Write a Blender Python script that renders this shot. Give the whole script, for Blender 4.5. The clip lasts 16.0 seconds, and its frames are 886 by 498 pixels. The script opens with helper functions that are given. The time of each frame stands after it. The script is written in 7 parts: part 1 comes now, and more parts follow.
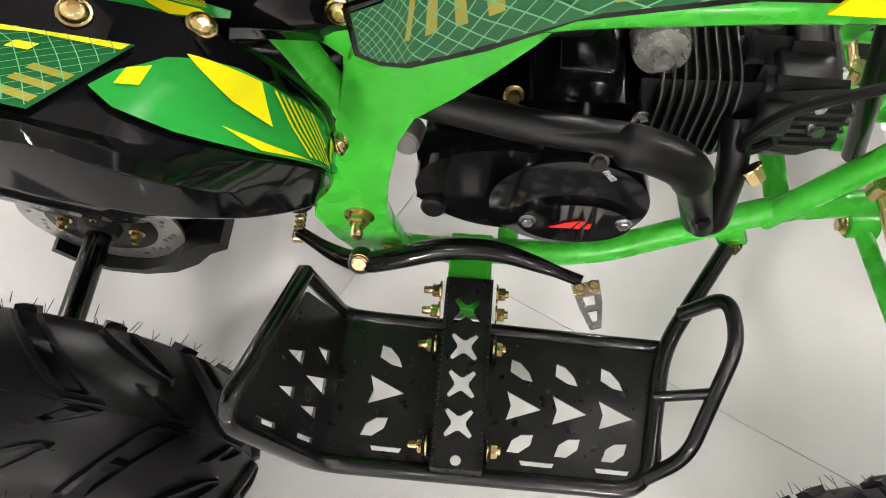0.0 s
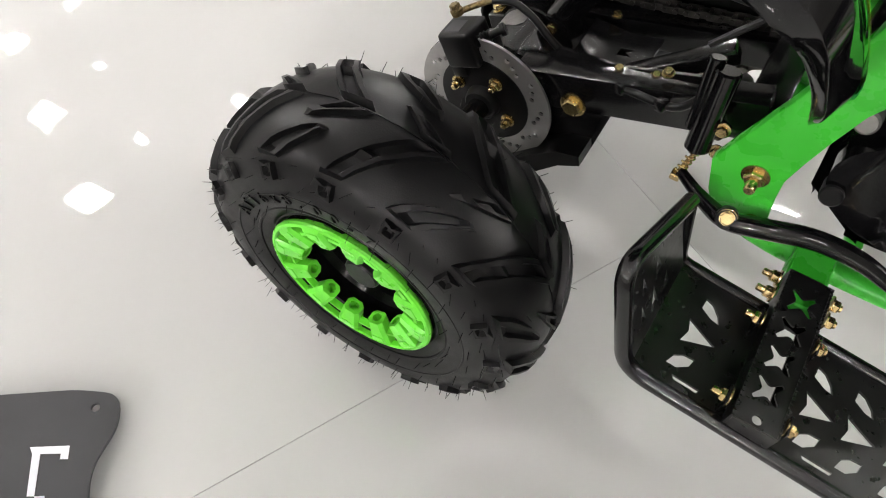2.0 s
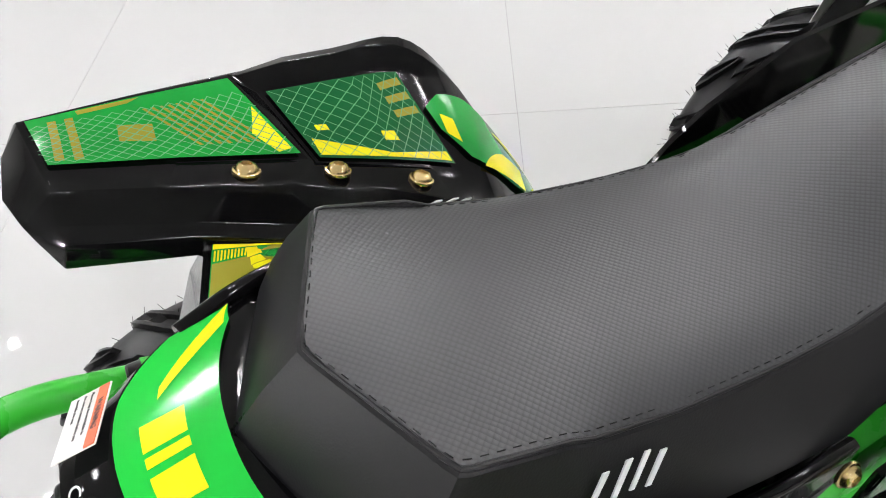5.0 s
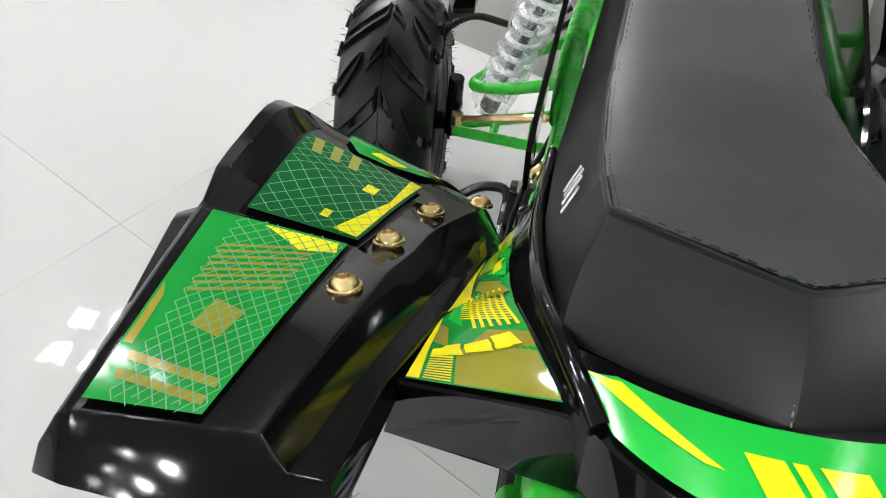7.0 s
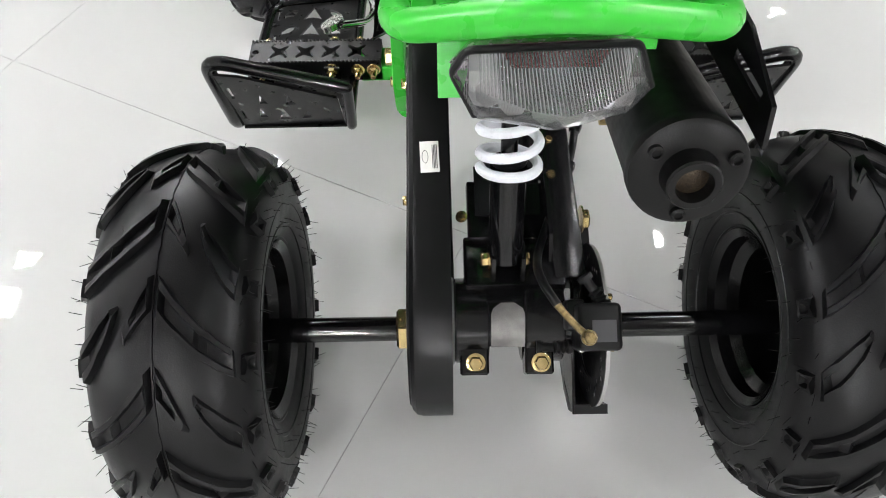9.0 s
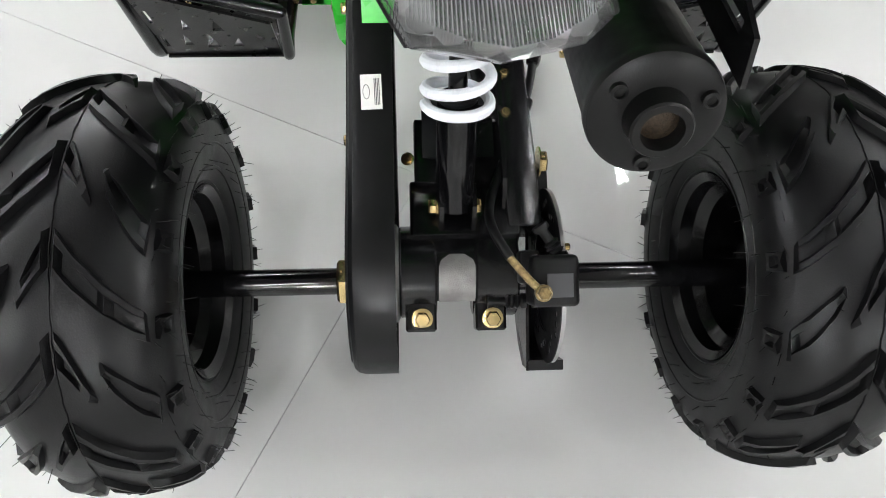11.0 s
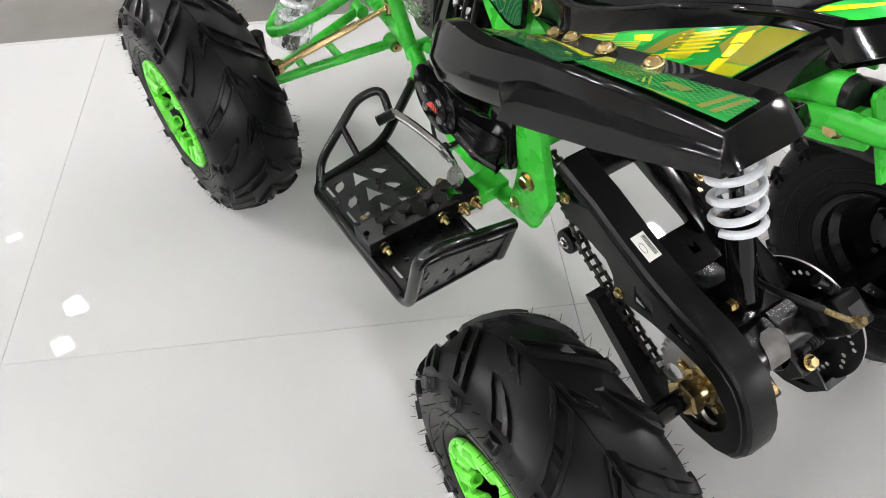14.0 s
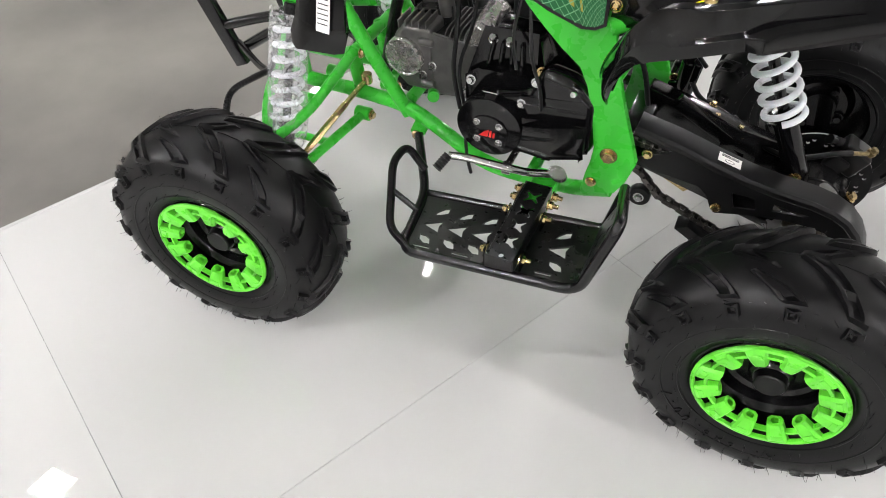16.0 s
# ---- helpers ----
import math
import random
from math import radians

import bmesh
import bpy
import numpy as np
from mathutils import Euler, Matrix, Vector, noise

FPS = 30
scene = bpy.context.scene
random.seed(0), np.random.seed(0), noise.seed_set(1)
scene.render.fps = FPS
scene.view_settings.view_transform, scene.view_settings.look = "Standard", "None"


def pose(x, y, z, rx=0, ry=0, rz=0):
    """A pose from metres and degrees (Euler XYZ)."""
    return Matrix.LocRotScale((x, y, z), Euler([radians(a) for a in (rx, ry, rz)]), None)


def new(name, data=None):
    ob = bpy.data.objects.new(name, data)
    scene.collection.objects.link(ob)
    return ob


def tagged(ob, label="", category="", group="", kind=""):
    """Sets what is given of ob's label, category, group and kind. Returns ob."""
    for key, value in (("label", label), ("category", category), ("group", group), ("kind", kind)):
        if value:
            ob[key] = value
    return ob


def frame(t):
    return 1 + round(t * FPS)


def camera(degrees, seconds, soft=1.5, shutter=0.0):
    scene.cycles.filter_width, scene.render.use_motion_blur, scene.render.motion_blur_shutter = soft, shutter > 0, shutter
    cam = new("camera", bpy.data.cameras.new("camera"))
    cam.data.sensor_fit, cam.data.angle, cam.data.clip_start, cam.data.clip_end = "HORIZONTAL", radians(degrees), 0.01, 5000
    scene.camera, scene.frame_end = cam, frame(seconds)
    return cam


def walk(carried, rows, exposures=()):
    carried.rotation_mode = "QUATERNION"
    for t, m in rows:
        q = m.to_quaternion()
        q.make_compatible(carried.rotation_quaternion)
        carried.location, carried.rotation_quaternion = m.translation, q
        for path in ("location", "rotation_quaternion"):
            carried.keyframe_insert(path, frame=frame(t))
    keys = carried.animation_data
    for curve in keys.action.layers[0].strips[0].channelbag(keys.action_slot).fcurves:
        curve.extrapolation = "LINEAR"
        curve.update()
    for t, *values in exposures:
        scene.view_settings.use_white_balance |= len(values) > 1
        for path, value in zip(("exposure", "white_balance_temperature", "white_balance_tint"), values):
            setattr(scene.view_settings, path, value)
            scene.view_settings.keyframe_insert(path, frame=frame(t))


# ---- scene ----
cam = camera(63.0, 16.0, soft=1.0)
ROWS = [
    (0.0, 0.4146, -0.4073, 0.8427, 26.251, 2.677, 5.081),
    (0.5, 0.4263, -0.4266, 0.8402, 25.554, 1.615, 11.239),
    (1.0, 0.3446, -0.5279, 0.8336, 28.475, -0.923, 18.445),
    (1.5, 0.2511, -0.6061, 0.8258, 29.731, -2.663, 26.149),
    (2.0, 0.2285, -0.6193, 0.8260, 30.543, -3.120, 31.421),
    (2.5, 0.2370, -0.5902, 0.8247, 31.147, -1.329, 32.279),
    (3.0, 0.2716, -0.5175, 0.8492, 32.500, 1.435, 27.581),
    (3.5, 0.2516, -0.4294, 0.8878, 34.300, 4.060, 18.353),
    (4.0, 0.1850, -0.3642, 0.9278, 36.124, 5.405, 4.964),
    (4.5, 0.1304, -0.2889, 0.9248, 39.464, 5.234, -10.793),
    (5.0, 0.0749, -0.1683, 0.9157, 41.045, 4.378, -26.850),
    (5.2, 0.0624, -0.1357, 0.9216, 41.068, 4.409, -33.311),
    (7.3, -0.1441, 0.1030, 0.8749, 44.215, -0.443, -81.798),
    (7.5, -0.1698, 0.1018, 0.8782, 43.868, 0.124, -83.802),
    (8.0, -0.2913, 0.0937, 0.9007, 41.448, 1.113, -88.018),
    (8.5, -0.3830, 0.0877, 0.8946, 38.711, 0.727, -90.167),
    (9.0, -0.3620, 0.0679, 0.8552, 35.008, 0.461, -90.961),
    (9.5, -0.3155, 0.0472, 0.8085, 31.647, -0.161, -91.158),
    (9.7, -0.3050, 0.0428, 0.7957, 30.368, -0.495, -91.174),
    (11.8, -0.3604, 0.0651, 0.8428, 31.046, -2.396, -95.146),
    (12.0, -0.3842, 0.0784, 0.8556, 32.058, -1.881, -96.671),
    (12.5, -0.3858, 0.1499, 0.9054, 34.618, -0.502, -100.583),
    (13.0, -0.3047, 0.2771, 0.9182, 35.925, 1.031, -106.361),
    (13.5, -0.2405, 0.3780, 0.9248, 37.400, 1.640, -114.024),
    (14.0, -0.1873, 0.5290, 0.9512, 38.886, 1.778, -122.842),
    (14.5, -0.1213, 0.6647, 0.9686, 40.600, 1.878, -132.260),
    (15.0, 0.0224, 0.7323, 0.9598, 41.947, 1.923, -141.173),
    (15.5, 0.1051, 0.8128, 0.9633, 42.844, 2.181, -148.793),
    (16.0, 0.1357, 0.9595, 0.9892, 43.557, 2.531, -155.084),
]
walk(cam, [(t, pose(x, y, z, a, b, c)) for t, x, y, z, a, b, c in ROWS],
     exposures=[(0.0, 0.34, 6950, 14), (0.5, 0.30, 6950, 14), (1.0, 0.20, 6900, 14), (1.5, 0.04, 6850, 13), (2.0, 0.0, 6800, 13), (3.0, -0.04, 6550, 12), (3.5, -0.03, 6450, 11),
                (4.5, -0.05, 6500, 14), (5.0, -0.12, 6450, 13), (7.5, -0.14, 6450, 10), (8.5, 0.02, 6500, 12), (9.5, 0.16, 6400, 10), (12.0, 0.17, 6400, 10), (13.5, -0.06, 6500, 12), (16.0, -0.04, 6600, 13)])

# ---- world and hall light ----
world = bpy.data.worlds.new("hall_air")
scene.world = world
world.use_nodes = True
world.node_tree.nodes["Background"].inputs[0].default_value = (0.92, 0.95, 1.0, 1)
world.node_tree.nodes["Background"].inputs[1].default_value = 0.05
LAMP_STRENGTH = 450.0
NEAR_STRENGTH = 215.0
FAR_STRENGTH = 9400.0

# ---- materials ----
def base(name):
    m = bpy.data.materials.new(name)
    m.use_nodes = True
    return m, m.node_tree, m.node_tree.nodes["Principled BSDF"]


def node(nt, kind, **values):
    n = nt.nodes.new(kind)
    for key, v in values.items():
        n.inputs[key.replace("_", " ")].default_value = v
    return n


def material(name, color, rough=0.5, metal=0.0, var=0.12, scale=30.0, bump=0.0, bump_scale=200.0, coat=0.0, rvar=0.1, spec=0.5):
    m, nt, b = base(name)
    tc = nt.nodes.new("ShaderNodeTexCoord")
    n1 = node(nt, "ShaderNodeTexNoise", Scale=scale, Detail=6.0)
    nt.links.new(tc.outputs["Object"], n1.inputs["Vector"])
    ramp = nt.nodes.new("ShaderNodeValToRGB")
    ramp.color_ramp.elements[0].position, ramp.color_ramp.elements[1].position = 0.35, 0.65
    ramp.color_ramp.elements[0].color = (*[max(0, c * (1 - var)) for c in color], 1)
    ramp.color_ramp.elements[1].color = (*[min(1, c * (1 + var)) for c in color], 1)
    nt.links.new(n1.outputs["Fac"], ramp.inputs[0])
    nt.links.new(ramp.outputs[0], b.inputs["Base Color"])
    mr = nt.nodes.new("ShaderNodeMapRange")
    mr.inputs["To Min"].default_value = max(0.02, rough - rvar)
    mr.inputs["To Max"].default_value = min(1, rough + rvar)
    n2 = node(nt, "ShaderNodeTexNoise", Scale=scale * 3.1, Detail=4.0)
    nt.links.new(tc.outputs["Object"], n2.inputs["Vector"])
    nt.links.new(n2.outputs["Fac"], mr.inputs["Value"])
    nt.links.new(mr.outputs[0], b.inputs["Roughness"])
    b.inputs["Metallic"].default_value = metal
    b.inputs["Coat Weight"].default_value = coat
    b.inputs["Coat Roughness"].default_value = 0.05
    b.inputs["Specular IOR Level"].default_value = spec
    if bump:
        n3 = node(nt, "ShaderNodeTexNoise", Scale=bump_scale, Detail=3.0)
        nt.links.new(tc.outputs["Object"], n3.inputs["Vector"])
        bp = node(nt, "ShaderNodeBump", Strength=bump, Distance=0.001)
        nt.links.new(n3.outputs["Fac"], bp.inputs["Height"])
        nt.links.new(bp.outputs[0], b.inputs["Normal"])
    return m


M_RUBBER = material("tyre_rubber", (0.0032, 0.0032, 0.0036), 0.39, var=0.3, scale=25, bump=0.12, bump_scale=700, spec=0.23)
M_GREEN = material("green_powder_coat", (0.034, 0.43, 0.034), 0.28, var=0.07, scale=14, bump=0.05, bump_scale=260, spec=0.35)
M_RING = material("green_plastic", (0.11, 0.60, 0.035), 0.30, var=0.07, scale=25, bump=0.05, bump_scale=300)
M_BLACK = material("black_powder_coat", (0.004, 0.004, 0.0044), 0.20, var=0.3, scale=30, bump=0.03, bump_scale=420, spec=0.45)
M_STEP = material("black_textured_coat", (0.005, 0.005, 0.0052), 0.30, var=0.3, scale=30, bump=0.1, bump_scale=500, spec=0.42)
M_GLOSS = material("black_gloss_plastic", (0.003, 0.003, 0.0034), 0.08, var=0.2, scale=18, bump=0.02, bump_scale=40, rvar=0.04, spec=0.4)
M_SATIN = material("black_satin_plastic", (0.004, 0.004, 0.0043), 0.36, var=0.2, scale=40, bump=0.06, bump_scale=600, spec=0.24)
M_ENGINE = material("black_engine_paint", (0.003, 0.003, 0.0034), 0.11, var=0.3, scale=40, bump=0.05, bump_scale=300, rvar=0.05, spec=0.45)
M_HEAT = material("matt_black_heat_paint", (0.004, 0.004, 0.004), 0.38, var=0.2, scale=30, bump=0.1, bump_scale=700, spec=0.22)
M_CAST = material("grey_cast_metal", (0.16, 0.155, 0.15), 0.45, metal=0.7, var=0.2, scale=60, bump=0.3, bump_scale=800)
M_LAMPSILVER = material("lamp_silvering", (0.88, 0.88, 0.89), 0.18, metal=0.35, var=0.06, scale=60)
M_CAN = material("satin_steel_can", (0.50, 0.49, 0.465), 0.27, metal=0.8, var=0.03, scale=50, rvar=0.02)
M_FIN = material("dark_cast_fins", (0.018, 0.018, 0.018), 0.4, metal=0.2, var=0.25, scale=60, bump=0.2, bump_scale=800)
M_ALU = material("grey_cast_aluminium", (0.16, 0.157, 0.153), 0.36, metal=0.75, var=0.12, scale=60, bump=0.2, bump_scale=900)
M_OLDGOLD = material("dull_gold_braid", (0.20, 0.15, 0.07), 0.4, metal=0.8, var=0.4, scale=300)
M_DISC = material("ground_disc_steel", (0.47, 0.465, 0.46), 0.30, metal=0.85, var=0.03, scale=80, rvar=0.04)
M_STEEL = material("bright_steel", (0.55, 0.55, 0.54), 0.24, metal=1.0, var=0.1, scale=80)
M_CHROME = material("chrome", (0.75, 0.75, 0.75), 0.09, metal=1.0, var=0.04, scale=80, rvar=0.04)
M_ZINC = material("yellow_zinc", (0.60, 0.46, 0.22), 0.26, metal=1.0, var=0.10, scale=90, rvar=0.04)
M_WHITE = material("white_spring_paint", (0.72, 0.74, 0.78), 0.3, var=0.05, scale=40)
M_BARS = material("print_black", (0.03, 0.03, 0.03), 0.5)
M_LABEL = material("white_label", (0.72, 0.71, 0.68), 0.4, var=0.04)
M_ORANGE = material("orange_print", (0.75, 0.13, 0.03), 0.35, var=0.05)
M_RED = material("red_print", (0.70, 0.02, 0.02), 0.35, var=0.05)
M_DARKRED = material("dark_red_plastic", (0.22, 0.008, 0.008), 0.3, var=0.1)
M_SILVERINK = material("silver_print", (0.65, 0.66, 0.66), 0.4, var=0.05)
M_DARKPLATE = material("dark_grey_board", (0.045, 0.046, 0.05), 0.4, var=0.1, scale=10)
M_DGREEN = material("decal_green", (0.010, 0.27, 0.04), 0.12, var=0.1, scale=15, rvar=0.04)
M_BGREEN = material("decal_bright_green", (0.012, 0.50, 0.05), 0.12, var=0.05, scale=15, rvar=0.04)
M_TEAL = material("decal_dark_green", (0.008, 0.10, 0.03), 0.12, var=0.1, scale=15, rvar=0.04)
M_YELLOW = material("decal_yellow", (0.78, 0.72, 0.01), 0.12, var=0.05, scale=15, rvar=0.04)
M_OLIVE = material("decal_olive", (0.27, 0.25, 0.03), 0.12, var=0.08, scale=15, rvar=0.04)
M_PALE = material("decal_pale_line", (0.12, 0.35, 0.16), 0.14, var=0.05, scale=15, rvar=0.04)


def leather(name, rough, dots):
    m, nt, b = base(name)
    tc = nt.nodes.new("ShaderNodeTexCoord")
    b.inputs["Base Color"].default_value = (0.006, 0.006, 0.007, 1)
    b.inputs["Roughness"].default_value = rough
    b.inputs["Specular IOR Level"].default_value = 0.62 if dots else 0.30
    n1 = node(nt, "ShaderNodeTexNoise", Scale=18.0, Detail=4.0)
    nt.links.new(tc.outputs["Object"], n1.inputs["Vector"])
    mr = nt.nodes.new("ShaderNodeMapRange")
    mr.inputs["To Min"].default_value, mr.inputs["To Max"].default_value = rough - 0.08, rough + 0.08
    nt.links.new(n1.outputs["Fac"], mr.inputs["Value"])
    nt.links.new(mr.outputs[0], b.inputs["Roughness"])
    if dots:
        v = node(nt, "ShaderNodeTexVoronoi", Scale=420.0, Randomness=0.0)
        mp = nt.nodes.new("ShaderNodeMapping")
        mp.inputs["Rotation"].default_value = (0, 0, radians(45))
        mp.inputs["Scale"].default_value = (1, 1, 0.001)
        nt.links.new(tc.outputs["Object"], mp.inputs["Vector"])
        nt.links.new(mp.outputs[0], v.inputs["Vector"])
        h = v.outputs["Distance"]
        strength = 0.45
        cr = nt.nodes.new("ShaderNodeValToRGB")
        cr.color_ramp.elements[0].color = (0.030, 0.0315, 0.035, 1)
        cr.color_ramp.elements[1].color = (0.014, 0.0145, 0.016, 1)
        cr.color_ramp.elements[0].position, cr.color_ramp.elements[1].position = 0.2, 0.6
        nt.links.new(v.outputs["Distance"], cr.inputs[0])
        nt.links.new(cr.outputs[0], b.inputs["Base Color"])
    else:
        v = node(nt, "ShaderNodeTexVoronoi", Scale=900.0)
        nt.links.new(tc.outputs["Object"], v.inputs["Vector"])
        h = v.outputs["Distance"]
        strength = 0.08
    bp = node(nt, "ShaderNodeBump", Strength=strength, Distance=0.0006)
    bp.invert = dots
    nt.links.new(h, bp.inputs["Height"])
    nt.links.new(bp.outputs[0], b.inputs["Normal"])
    return m


M_SEATTOP = leather("seat_top_vinyl", 0.46, True)
M_SEATSIDE = leather("seat_side_vinyl", 0.42, False)


def clear_lens():
    """Thin clear plastic: see-through, with a ribbed gloss that grows at grazing angles."""
    m, nt, b = base("clear_lens")
    nt.nodes.remove(b)
    tc = nt.nodes.new("ShaderNodeTexCoord")
    w = node(nt, "ShaderNodeTexWave", Scale=230.0)
    w.bands_direction = "Y"
    nt.links.new(tc.outputs["Object"], w.inputs["Vector"])
    bp = node(nt, "ShaderNodeBump", Strength=0.14, Distance=0.001)
    nt.links.new(w.outputs["Fac"], bp.inputs["Height"])
    fr = node(nt, "ShaderNodeFresnel", IOR=1.7)
    nt.links.new(bp.outputs[0], fr.inputs["Normal"])
    clear = nt.nodes.new("ShaderNodeBsdfTransparent")
    clear.inputs["Color"].default_value = (0.97, 0.975, 0.98, 1)
    gloss = nt.nodes.new("ShaderNodeBsdfGlossy")
    gloss.inputs["Roughness"].default_value = 0.06
    nt.links.new(bp.outputs[0], gloss.inputs["Normal"])
    mix = nt.nodes.new("ShaderNodeMixShader")
    nt.links.new(fr.outputs[0], mix.inputs[0])
    nt.links.new(clear.outputs[0], mix.inputs[1])
    nt.links.new(gloss.outputs[0], mix.inputs[2])
    out = [n for n in nt.nodes if n.type == "OUTPUT_MATERIAL"][0]
    haze = nt.nodes.new("ShaderNodeBsdfDiffuse")
    haze.inputs["Color"].default_value = (0.8, 0.81, 0.82, 1)
    mix2 = nt.nodes.new("ShaderNodeMixShader")
    mix2.inputs[0].default_value = 0.05
    nt.links.new(mix.outputs[0], mix2.inputs[1])
    nt.links.new(haze.outputs[0], mix2.inputs[2])
    nt.links.new(mix2.outputs[0], out.inputs["Surface"])
    return m


M_LENS = clear_lens()

def wrap_film():
    m, nt, b = base("clear_wrap_film")
    b.inputs["Base Color"].default_value = (0.85, 0.86, 0.87, 1)
    b.inputs["Roughness"].default_value = 0.16
    tc = nt.nodes.new("ShaderNodeTexCoord")
    n1 = node(nt, "ShaderNodeTexNoise", Scale=70.0, Detail=5.0, Distortion=1.5)
    nt.links.new(tc.outputs["Object"], n1.inputs["Vector"])
    mr = nt.nodes.new("ShaderNodeMapRange")
    mr.inputs["From Min"].default_value, mr.inputs["From Max"].default_value = 0.35, 0.75
    mr.inputs["To Min"].default_value, mr.inputs["To Max"].default_value = 0.14, 0.42
    nt.links.new(n1.outputs["Fac"], mr.inputs["Value"])
    nt.links.new(mr.outputs[0], b.inputs["Alpha"])
    bp = node(nt, "ShaderNodeBump", Strength=0.8, Distance=0.004)
    nt.links.new(n1.outputs["Fac"], bp.inputs["Height"])
    nt.links.new(bp.outputs[0], b.inputs["Normal"])
    return m


M_FILM = wrap_film()


def reflector(name, lit, dim):
    m, nt, b = base(name)
    tc = nt.nodes.new("ShaderNodeTexCoord")
    v = node(nt, "ShaderNodeTexVoronoi", Scale=330.0)
    nt.links.new(tc.outputs["Object"], v.inputs["Vector"])
    cr = nt.nodes.new("ShaderNodeValToRGB")
    cr.color_ramp.elements[0].color = (*lit, 1)
    cr.color_ramp.elements[1].color = (*dim, 1)
    nt.links.new(v.outputs["Distance"], cr.inputs[0])
    nt.links.new(cr.outputs[0], b.inputs["Base Color"])
    b.inputs["Roughness"].default_value = 0.12
    b.inputs["Coat Weight"].default_value = 1.0
    bp = node(nt, "ShaderNodeBump", Strength=0.4, Distance=0.001)
    nt.links.new(v.outputs["Distance"], bp.inputs["Height"])
    nt.links.new(bp.outputs[0], b.inputs["Normal"])
    return m


# one reflector red in a lit and an unlit copy, light caught unevenly
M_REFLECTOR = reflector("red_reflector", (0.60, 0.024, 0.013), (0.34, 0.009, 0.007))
M_REFLECTOR_UNLIT = reflector("unlit_red_reflector", (0.30, 0.010, 0.008), (0.15, 0.004, 0.004))


def panel_white():
    m, nt, b = base("white_gloss_panel")
    tc = nt.nodes.new("ShaderNodeTexCoord")
    n1 = node(nt, "ShaderNodeTexNoise", Scale=1.3, Detail=5.0)
    nt.links.new(tc.outputs["Object"], n1.inputs["Vector"])
    cr = nt.nodes.new("ShaderNodeValToRGB")
    cr.color_ramp.elements[0].color = (0.475, 0.48, 0.475, 1)
    cr.color_ramp.elements[1].color = (0.525, 0.53, 0.525, 1)
    nt.links.new(n1.outputs["Fac"], cr.inputs[0])
    nt.links.new(cr.outputs[0], b.inputs["Base Color"])
    n2 = node(nt, "ShaderNodeTexNoise", Scale=9.0, Detail=6.0)
    nt.links.new(tc.outputs["Object"], n2.inputs["Vector"])
    mr = nt.nodes.new("ShaderNodeMapRange")
    mr.inputs["From Min"].default_value, mr.inputs["From Max"].default_value = 0.3, 0.75
    mr.inputs["To Min"].default_value, mr.inputs["To Max"].default_value = 0.012, 0.035
    nt.links.new(n2.outputs["Fac"], mr.inputs["Value"])
    nt.links.new(mr.outputs[0], b.inputs["Roughness"])
    n3 = node(nt, "ShaderNodeTexNoise", Scale=7.0, Detail=2.0)
    nt.links.new(tc.outputs["Object"], n3.inputs["Vector"])
    bp = node(nt, "ShaderNodeBump", Strength=0.06, Distance=0.01)
    nt.links.new(n3.outputs["Fac"], bp.inputs["Height"])
    nt.links.new(bp.outputs[0], b.inputs["Normal"])
    return m


M_PANEL = panel_white()
M_CONCRETE = material("polished_concrete", (0.145, 0.140, 0.127), 0.48, var=0.3, scale=1.6, bump=0.05, bump_scale=30)
M_WALL = material("hall_wall_paint", (0.58, 0.58, 0.57), 0.7, var=0.06, scale=0.6)
M_CEIL = material("hall_ceiling_paint", (0.38, 0.38, 0.375), 0.8, var=0.06, scale=0.6)
M_LAMPBODY = material("lamp_housing", (0.5, 0.5, 0.5), 0.5)


def glow(name, color, strength):
    m, nt, b = base(name)
    b.inputs["Base Color"].default_value = (0.8, 0.8, 0.8, 1)
    b.inputs["Emission Color"].default_value = (*color, 1)
    b.inputs["Emission Strength"].default_value = strength
    return m


M_GLOW = glow("lamp_diffuser", (0.99, 0.985, 0.975), LAMP_STRENGTH)
M_FAR = glow("far_lamp_diffuser", (0.99, 0.985, 0.975), FAR_STRENGTH)
M_SPOT = glow("led_diffuser", (0.99, 0.985, 0.975), NEAR_STRENGTH)

# ---- mesh helpers ----
def part(name, bm, mat, parent=None, label="", angle=35, smooth=True):
    me = bpy.data.meshes.new(name)
    bmesh.ops.recalc_face_normals(bm, faces=bm.faces[:])
    lim = radians(angle)
    for f in bm.faces:
        f.smooth = smooth
    for e in bm.edges:
        if len(e.link_faces) == 2 and e.calc_face_angle(0) > lim:
            e.smooth = False
    bm.to_mesh(me)
    bm.free()
    ob = new(name, me)
    me.materials.append(mat)
    if parent:
        ob.parent = parent
    if label:
        tagged(ob, label)
    return ob


def frame_of(direction, up=(0, 0, 1)):
    """A rotation whose z runs along direction."""
    z = Vector(direction).normalized()
    u = Vector(up)
    if abs(z.dot(u)) > 0.98:
        u = Vector((1, 0, 0))
    x = u.cross(z).normalized()
    y = z.cross(x)
    return Matrix((x, y, z)).transposed().to_4x4()


